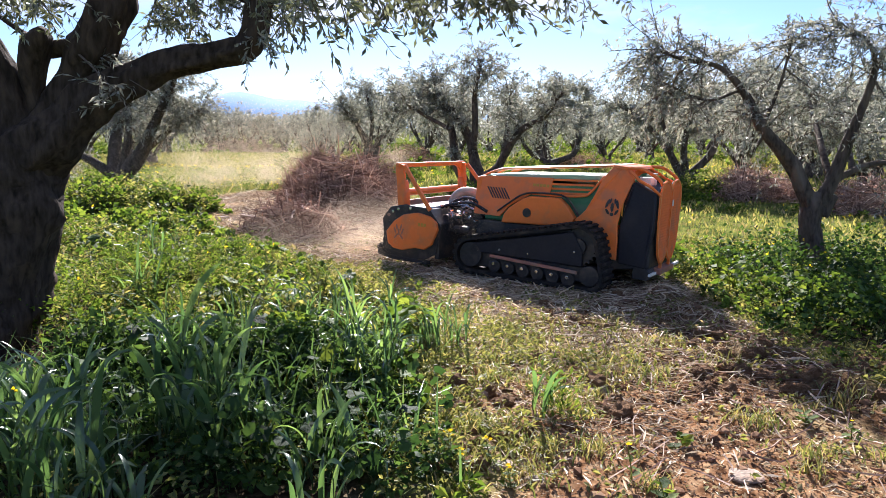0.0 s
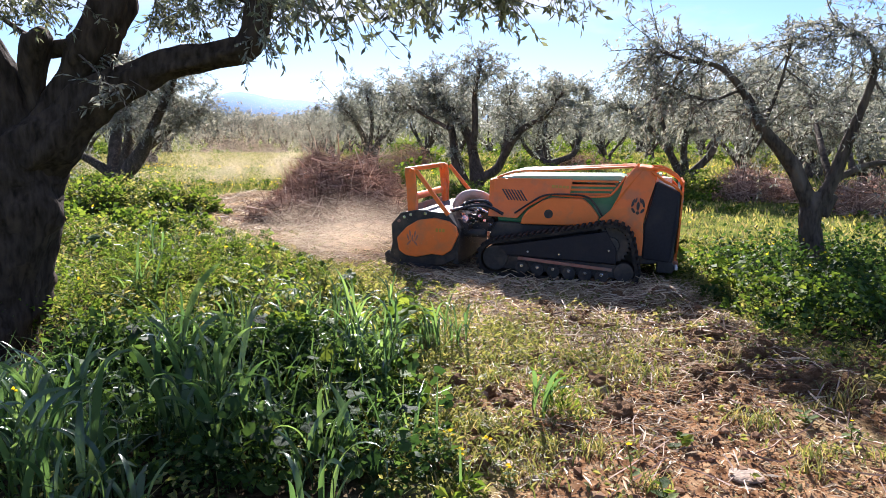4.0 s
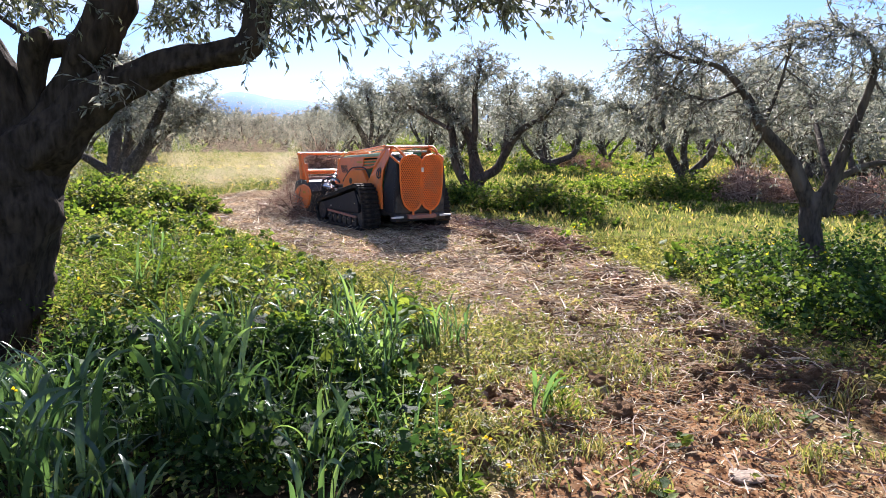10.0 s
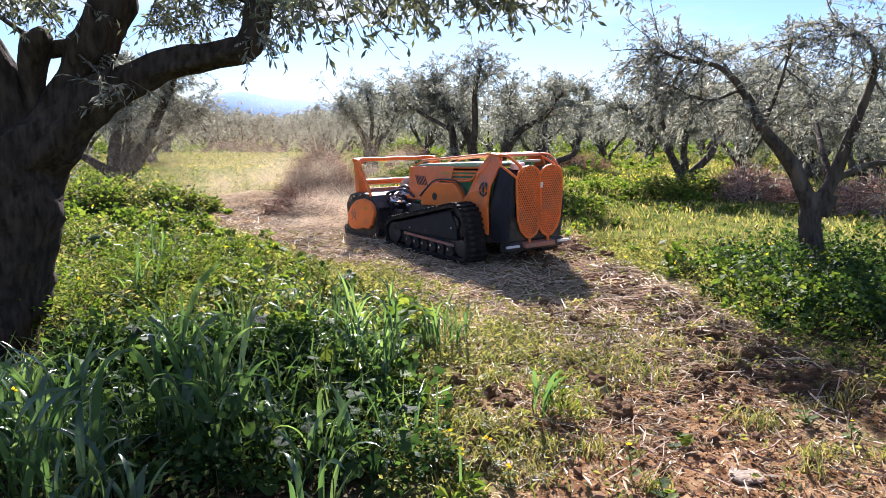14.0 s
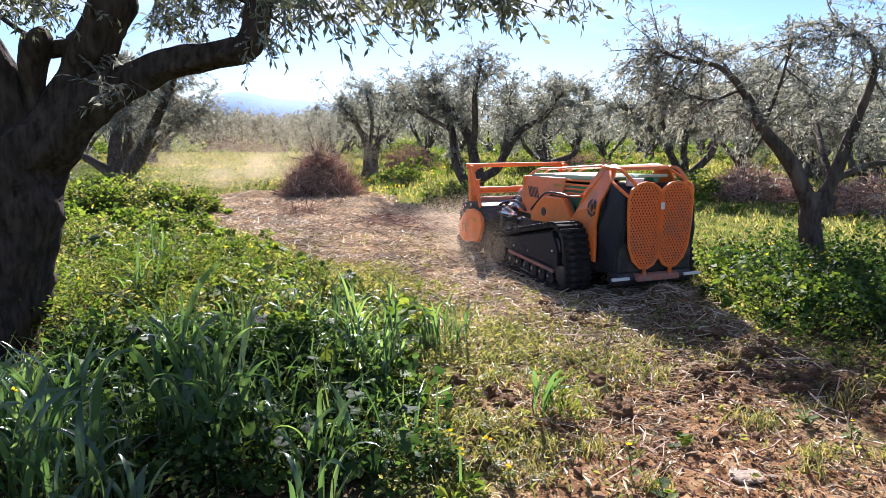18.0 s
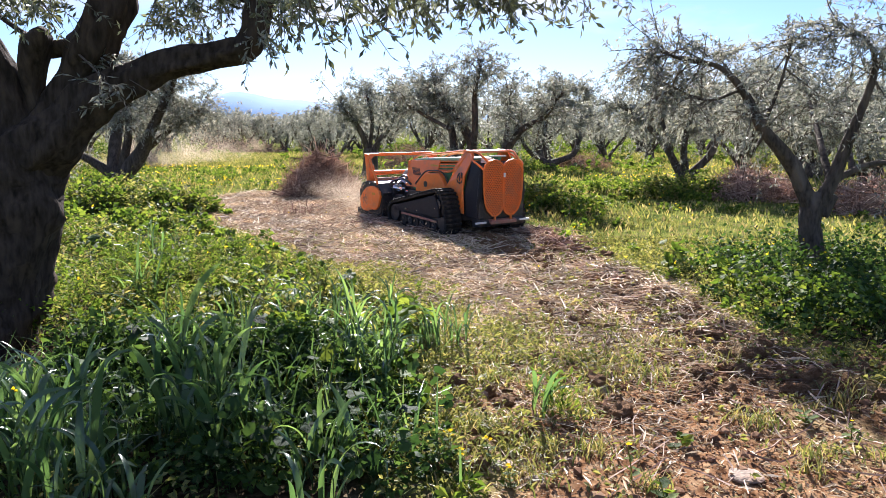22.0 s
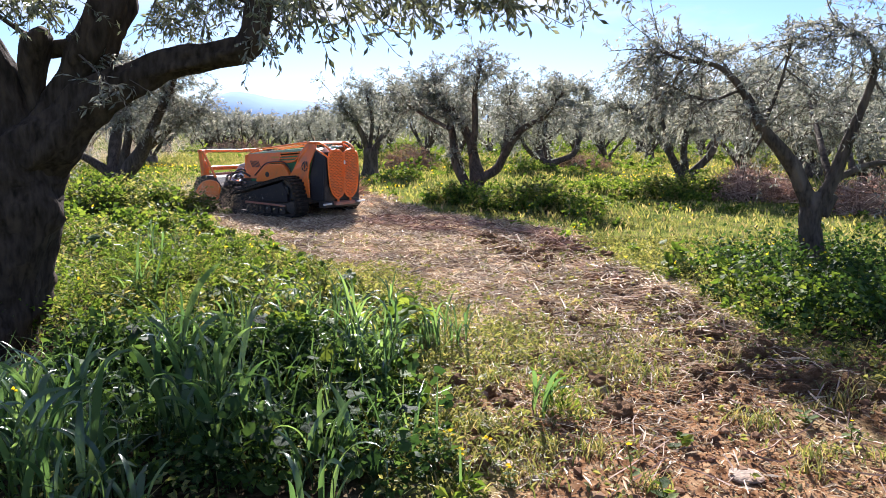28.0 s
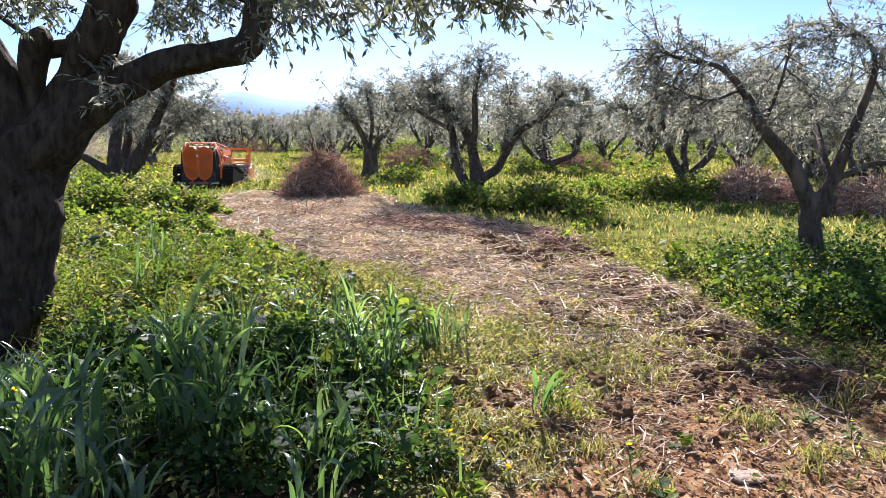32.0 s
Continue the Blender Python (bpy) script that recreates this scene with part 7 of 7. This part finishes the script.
        for k, (dx, dz, w, h, tilt) in enumerate([(0, 0.0, 0.018, 0.05, 0), (0.055, 0.035, 0.014, 0.05, 0.3), (-0.055, 0.035, 0.014, 0.05, -0.3), (0.05, -0.05, 0.014, 0.035, -0.6), (-0.05, -0.05, 0.014, 0.035, 0.6), (0.025, 0.065, 0.010, 0.03, 0.2), (-0.025, 0.065, 0.010, 0.03, -0.2), (0, -0.075, 0.02, 0.02, 0)]):
            sh = [(w * math.cos(a) * math.cos(tilt) - h * math.sin(a) * math.sin(tilt), w * math.cos(a) * math.sin(tilt) + h * math.sin(a) * math.cos(tilt)) for a in [i * math.pi / 5 for i in range(10)]]
            bm = prism([(-1.19 + dx + a, 0.905 + dz + b) for a, b in sh], 0.511 * s, 0.515 * s, 0, lambda x, z, s=s: s * lean_in(x, z))
            part("emblem", bm, DARK, q, "dark emblem cut-out")
        part("fender", prism([(-0.77, 0.70), (-0.91, 0.65), (-1.05, 0.56), (-1.23, 0.33), (-1.23, 0.40), (-1.07, 0.66), (-0.91, 0.74)], 0.38 * s, 0.485 * s, 0.006), DARK, machine)
        # dark side pod
        pod = [(-1.28, 0.30), (-1.27, 0.70), (-1.32, 0.96), (-1.37, 1.19), (-1.42, 1.175), (-1.63, 1.09), (-1.64, 0.70), (-1.58, 0.28)]
        part("side_pod", prism(pod, 0.39 * s, 0.475 * s, 0.02, lambda x, z, s=s: s * (lean_in(x, z) * 0.6)), SLATE, machine, "dark slate side pod")
        # rear handles
        part("handle", pipe([(-1.31, 0.38 * s, 1.29), (-1.38, 0.42 * s, 1.25), (-1.45, 0.45 * s, 1.20), (-1.57, 0.455 * s, 1.145), (-1.655, 0.39 * s, 1.06)], 0.016, 10), ORANGE, machine, "orange tubular handle")
        part("handle", pipe([(-1.31, 0.36 * s, 1.325), (-1.45, 0.36 * s, 1.315), (-1.57, 0.34 * s, 1.25), (-1.63, 0.32 * s, 1.20), (-1.65, 0.28 * s, 1.13)], 0.018, 10), ORANGE, machine, "orange tubular handle")
        build_grille(machine, s)
        part("bracket", block(-1.67, -1.64, 0.16 * s - 0.015, 0.16 * s + 0.015, 0.25, 0.34, 0.003), ORANGE, machine)
        # lift arm and cylinder
        part("lift_arm", prism([(0.40, 0.46), (0.42, 0.58), (0.75, 0.56), (0.90, 0.48), (0.90, 0.34), (0.80, 0.36), (0.6, 0.46)], 0.30 * s, 0.36 * s, 0.008), DARK, machine, "black lift arm")
        part("ram", cylinder((0.67, 0.24 * s, 0.60), (1, 0, 0.1), 0.035, 0.34, 16), DARK, machine, "black hydraulic ram")
        part("ram_rod", cylinder((0.89, 0.24 * s, 0.622), (1, 0, 0.1), 0.018, 0.22, 12), CHROME, machine, "bright ram rod")
        part("wire_guard", cylinder((0.69, 0.50 * s, 0.45), (1, 0, 0), 0.05, 0.3, 16), DARK, machine)
    part("rear_body", prism([(-1.27, 0.30), (-1.27, 1.12), (-1.35, 1.17), (-1.61, 1.08), (-1.62, 0.36), (-1.55, 0.30)], -0.41, 0.41, 0.02), SLATE, machine, "dark rear body")
    part("roof_plate", prism([(-1.14, 1.30), (-1.17, 1.345), (-1.31, 1.335), (-1.35, 1.30)], -0.37, 0.37, 0.01), ORANGE, machine, "orange roof bar")
    part("filter_cap", cylinder((-1.45, 0.18, 1.19), (0, 0, 1), 0.09, 0.08, 20), WHITEBAR, machine, "pale filter cap")
    part("exhaust", pipe([(-1.25, -0.12, 1.15), (-1.31, -0.10, 1.21), (-1.41, -0.12, 1.22)], 0.045, 12), GREENPAINT, machine)
    part("light_bar", bar((-1.41, -0.25, 1.245), (-1.41, 0.1, 1.245), 0.03, 0.03), LIDGREEN, machine)
    part("badge", prism([(-1.69, 0.93), (-1.685, 0.93), (-1.685, 1.0), (-1.69, 1.0)], -0.022, 0.022, 0.002), WHITEBAR, machine, "small pale plain badge")
    part("tow_plate", prism([(-1.63, 0.215), (-1.69, 0.20), (-1.69, 0.255), (-1.61, 0.275)], -0.26, 0.26, 0.006), DUSTRED, machine, "dusty tow plate")
    part("bumper", prism([(-1.45, 0.16), (-1.62, 0.16), (-1.65, 0.22), (-1.61, 0.28), (-1.45, 0.30)], -0.46, 0.46, 0.01), DARK, machine)
    for s in (1, -1):
        part("marker", bar((-1.66, 0.34 * s, 0.235), (-1.66, 0.55 * s, 0.235), 0.03, 0.03), WHITEBAR, machine, "pale marker bar")
    # hydraulics between hull and head
    rng = random.Random(9)
    part("valve_block", block(0.52, 0.68, -0.20, 0.28, 0.60, 0.74, 0.012), DARK, machine, "black valve block")
    part("feed_hose", pipe([(0.51, 0.12, 0.74), (0.63, 0.14, 0.84), (0.77, 0.16, 0.885), (0.91, 0.18, 0.86), (0.99, 0.2, 0.76), (1., 0.2, 0.66)], 0.06, 16), HOSETAN, machine, "thick dusty grey hose")
    part("motor", cylinder((0.85, 0.42, 0.52), (0, 1, 0), 0.10, 0.3, 20), DARK, machine, "black hydraulic motor")
    part("motor_cap", cylinder((0.77, 0.50, 0.60), (0.37, 1, 0.3), 0.05, 0.16, 16), CHROME, machine, "bright metal fitting")
    for k in range(10):
        y = 0.5 - k * 0.085
        z = 0.62 + 0.06 * math.sin(k * 2.1)
        part("hose", pipe([(0.36 + rng.uniform(-.05, .05), y - 0.05, 0.66 + rng.uniform(0, .1)), (0.56, y + rng.uniform(-.04, .04), z + 0.12 + rng.uniform(0, .05)), (0.78, y + rng.uniform(-.05, .05), z + 0.14), (0.96, y + rng.uniform(-.05, .05), 0.70), (1.04, y, 0.64)], 0.019, 10), HOSE, machine, "glossy black hydraulic hose")
    part("steel_pipe", pipe([(0.55, 0.44, 0.70), (0.69, 0.45, 0.76), (0.87, 0.45, 0.74), (1.02, 0.47, 0.70)], 0.015, 8), CHROME, machine, "bright steel pipe")
    part("steel_pipe", pipe([(0.73, 0.12, 0.70), (0.79, 0.10, 0.80), (0.87, 0.04, 0.84), (0.93, 0.0, 0.78)], 0.035, 12), CHROME, machine, "bright bent pipe")
    for k in range(7):
        part("fitting", cylinder((0.50 + 0.06 * k, 0.46 + 0.03 * (k % 3), 0.56 + 0.05 * ((k * 5) % 4)), (0.4, 1, 0.2 * (k % 3)), 0.022, 0.05, 10, 0.004), CHROME, machine, "bright hose fitting")
    build_head(machine)


# ---------------------------------------------------------------- what moves
DRIVE = [  # seconds, x, y, z, heading, nose up, roll
    (0, 1.04, 8.57, -0.03, 147.0, 2.1, 1.3), (0.5, 0.61, 8.81, -0.01, 159.2, 2.1, 1.1), (1, -0.05, 9.06, 0.03, 159.7, 2.3, 1.0), (1.5, -0.73, 9.37, 0.07, 157.8, 1.1, 0.9), (2, -1.22, 9.67, 0.10, 156.4, -0.5, 0.7),
    (2.5, -0.69, 9.38, 0.07, 158.7, 0.3, 0.7), (3, 0.00, 9.09, 0.03, 160.8, 1.4, 0.7), (3.5, 0.69, 8.89, -0.02, 163.1, 2.0, 0.6), (5.5, 1.51, 8.64, -0.09, 164.2, 2.4, 0.2), (6, 1.05, 8.73, -0.05, 153.6, 1.7, 0.7),
    (6.5, 0.65, 8.97, -0.01, 135.8, 1.2, 0.8), (7, 0.28, 9.57, 0.03, 126.3, 0.9, 0.8), (7.5, -0.15, 10.29, 0.04, 123.4, 0.8, 0.7), (8, -0.53, 11.01, 0.06, 123.7, 0.2, 0.5), (8.5, -0.79, 11.49, 0.07, 125.3, -0.8, 0.4),
    (9, -0.80, 11.60, 0.05, 126.0, -0.7, 0.3), (9.5, -0.97, 11.96, 0.04, 124.7, -0.8, 0.5), (10, -1.26, 12.52, 0.03, 123.9, -1.1, 0.7), (10.5, -1.60, 13.21, 0.03, 123.9, -1.3, 0.7), (11, -1.93, 13.77, 0.05, 123.9, -1.4, 0.7),
    (11.5, -2.07, 13.79, 0.06, 125.5, -2.1, 0.4), (12, -1.71, 13.27, 0.06, 129.1, -2.0, 0.1), (12.5, -1.19, 12.41, 0.05, 127.4, -1.4, -0.2), (13, -0.70, 11.54, 0.05, 126.6, -1.0, -0.4), (13.5, -0.24, 10.70, 0.04, 126.5, -0.5, -0.4),
    (14, 0.17, 10.00, 0.02, 128.1, -0.1, -0.2), (14.5, 0.57, 9.36, 0.01, 130.9, 0.5, 0.1), (16.5, 2.25, 7.07, -0.10, 139.4, -0.0, -1.8), (17, 2.11, 7.52, -0.07, 131.1, -0.1, -1.3), (17.5, 1.87, 7.96, -0.06, 115.1, 0.6, -0.5),
    (18, 1.58, 8.67, -0.04, 111.8, 0.8, 0.1), (18.5, 1.32, 9.55, -0.04, 113.7, 0.8, 0.3), (19, 1.05, 10.25, -0.04, 121.4, 0.9, 0.2), (19.5, 0.67, 11.07, -0.03, 120.9, 0.6, 0.2), (20, 0.31, 11.81, -0.03, 123.7, 0.6, 0.1),
    (20.5, -0.07, 12.62, -0.02, 123.5, 0.8, 0.2), (21, -0.44, 13.25, 0.00, 122.7, 0.0, 0.2), (21.5, -0.42, 13.24, 0.01, 123.0, -0.4, 0.0), (22, 0.01, 12.53, -0.01, 124.6, 0.3, -0.3), (22.5, 0.44, 11.70, -0.02, 124.6, 0.2, -0.4),
    (23, 0.85, 10.85, -0.03, 124.9, -0.1, -0.4), (23.5, 1.27, 10.15, -0.04, 125.6, 0.1, -0.4), (24, 1.28, 10.15, -0.06, 125.5, 0.6, -0.3), (24.5, 0.87, 10.74, -0.05, 129.6, 0.7, -0.2), (25, 0.48, 11.24, -0.04, 144.0, 0.8, -0.0),
    (25.5, 0.04, 11.58, -0.04, 155.2, 0.8, 0.4), (27.5, -2.55, 13.15, 0.08, 152.5, -0.0, 0.6), (28, -3.16, 13.84, 0.06, 145.4, -1.2, 0.5), (28.5, -3.79, 14.69, 0.05, 135.3, -1.7, 0.7), (29, -4.38, 15.64, 0.04, 125.2, -1.5, 0.8),
    (29.5, -4.91, 16.56, 0.02, 123.7, -1.4, 0.7), (30, -5.42, 17.39, -0.02, 123.5, -1.3, 0.5), (30.5, -5.86, 18.23, -0.03, 118.8, -1.7, 0.3), (31, -6.23, 19.04, -0.05, 110.6, -2.0, 0.3), (31.5, -6.51, 19.87, -0.08, 101.2, -2.2, 0.2),
    (32, -6.69, 20.80, -0.10, 93.0, -2.3, 0.2)]


def motions():
    machine = MACHINE[0]
    walk(machine, [(t, pose(x, y, z, roll, -nose, head)) for t, x, y, z, head, nose, roll in DRIVE])
    # drive wheels turn by the way that their side has gone
    d = np.array(DRIVE)
    ts = np.arange(0, 32.01, 0.2)
    px, py, ph = (np.interp(ts, d[:, 0], d[:, k]) for k in (1, 2, 4))
    for wheel, off in WHEELS:
        h = np.radians(ph)
        wx, wy = px - np.sin(h) * off, py + np.cos(h) * off
        step = np.diff(wx) * np.cos(h[:-1]) + np.diff(wy) * np.sin(h[:-1])
        turn = np.concatenate([[0], np.cumsum(step)]) / 0.25
        walk(wheel, [(float(t), pose(-0.94, off, 0.475, 0, math.degrees(a), 0)) for t, a in zip(ts, turn)])
    # brush that is pushed along and torn down
    for key, rows in {
        "first": [(0, 0, 0, 0), (0.6, 0, 0, 0), (1.3, -0.25, 0.3, -0.06), (2.0, -0.55, 0.9, -0.1), (3.5, -0.45, 1.8, -0.1), (7.0, -0.45, 2.2, -0.12), (12.0, -0.45, 2.9, -0.12), (14.5, -0.4, 2.9, -0.18), (17.0, -0.4, 2.9, -0.40), (32, -0.4, 2.9, -0.48)],
        "pushed": [(0, 0, 0, 0), (7.2, 0, 0, 0), (8.0, -0.1, 0.15, -0.2), (8.8, -0.2, 0.4, -0.45), (9.6, -0.35, 0.8, -0.75), (10.5, -0.5, 1.3, -1.0), (12.0, -0.5, 1.4, -1.15), (32, -0.5, 1.4, -1.25)],
        "eaten": [(0, 0, 0, 0), (9.6, 0, 0, 0), (10.6, -0.1, 0.1, -0.4), (11.5, -0.2, 0.2, -1.0), (12.5, -0.2, 0.2, -1.1), (32, -0.2, 0.2, -1.1)],
    }.items():
        ob, x, y, z = PILES[key]
        walk(ob, [(t, pose(x + a, y + b, z + c)) for t, a, b, c in rows])
    # one cloud stays before the head, the other drifts off over the meadow
    rows = []
    for t in np.arange(0, 32.01, 0.8):
        u = max(t - 0.4, 0)
        x, y, h = (float(np.interp(u, d[:, 0], d[:, k])) for k in (1, 2, 4))
        rows.append((float(t), pose(x + 2.1 * math.cos(radians(h)), y + 2.1 * math.sin(radians(h)), 0, 0, 0, t * 4)))
    walk(DUSTS[0], rows)
    walk(DUSTS[1], [(t, pose(x, y, 0.05, 0, 0, t * 2)) for t, x, y in
                    [(0, -5.4, 19.0), (3, -6.0, 20.5), (6, -4.6, 21.0), (9, -5.4, 20.0), (12, -5.3, 18.0), (14, -4.4, 16.5), (17, -4.4, 17.0), (19, -7.2, 23.5), (21, -9.6, 28.0), (23, -12.8, 32.0), (28, -15.5, 34.0), (32, -18.0, 37.0)]])
    # sprigs in the wind
    rng = np.random.default_rng(900)
    for sp, x, y, z in SPRIGS:
        rows, ph = [], rng.uniform(0, 6, 3)
        for t in np.arange(0, 32.01, 0.4):
            sway = 5 * math.sin(t * 2.3 + ph[0]) + 4 * math.sin(t * 0.9 + ph[1])
            rows.append((float(t), pose(x, y, z, 4 * math.sin(t * 1.7 + ph[2]), sway, 0)))
        walk(sp, rows)


build_ground()
build_hills()
build_trees()
build_sprigs()
build_plants()
build_mallows()
build_tall_weeds()
build_cereal()
build_litter()
build_clods()
build_herbs()
build_heaps()
build_dust()
build_machine()
motions()
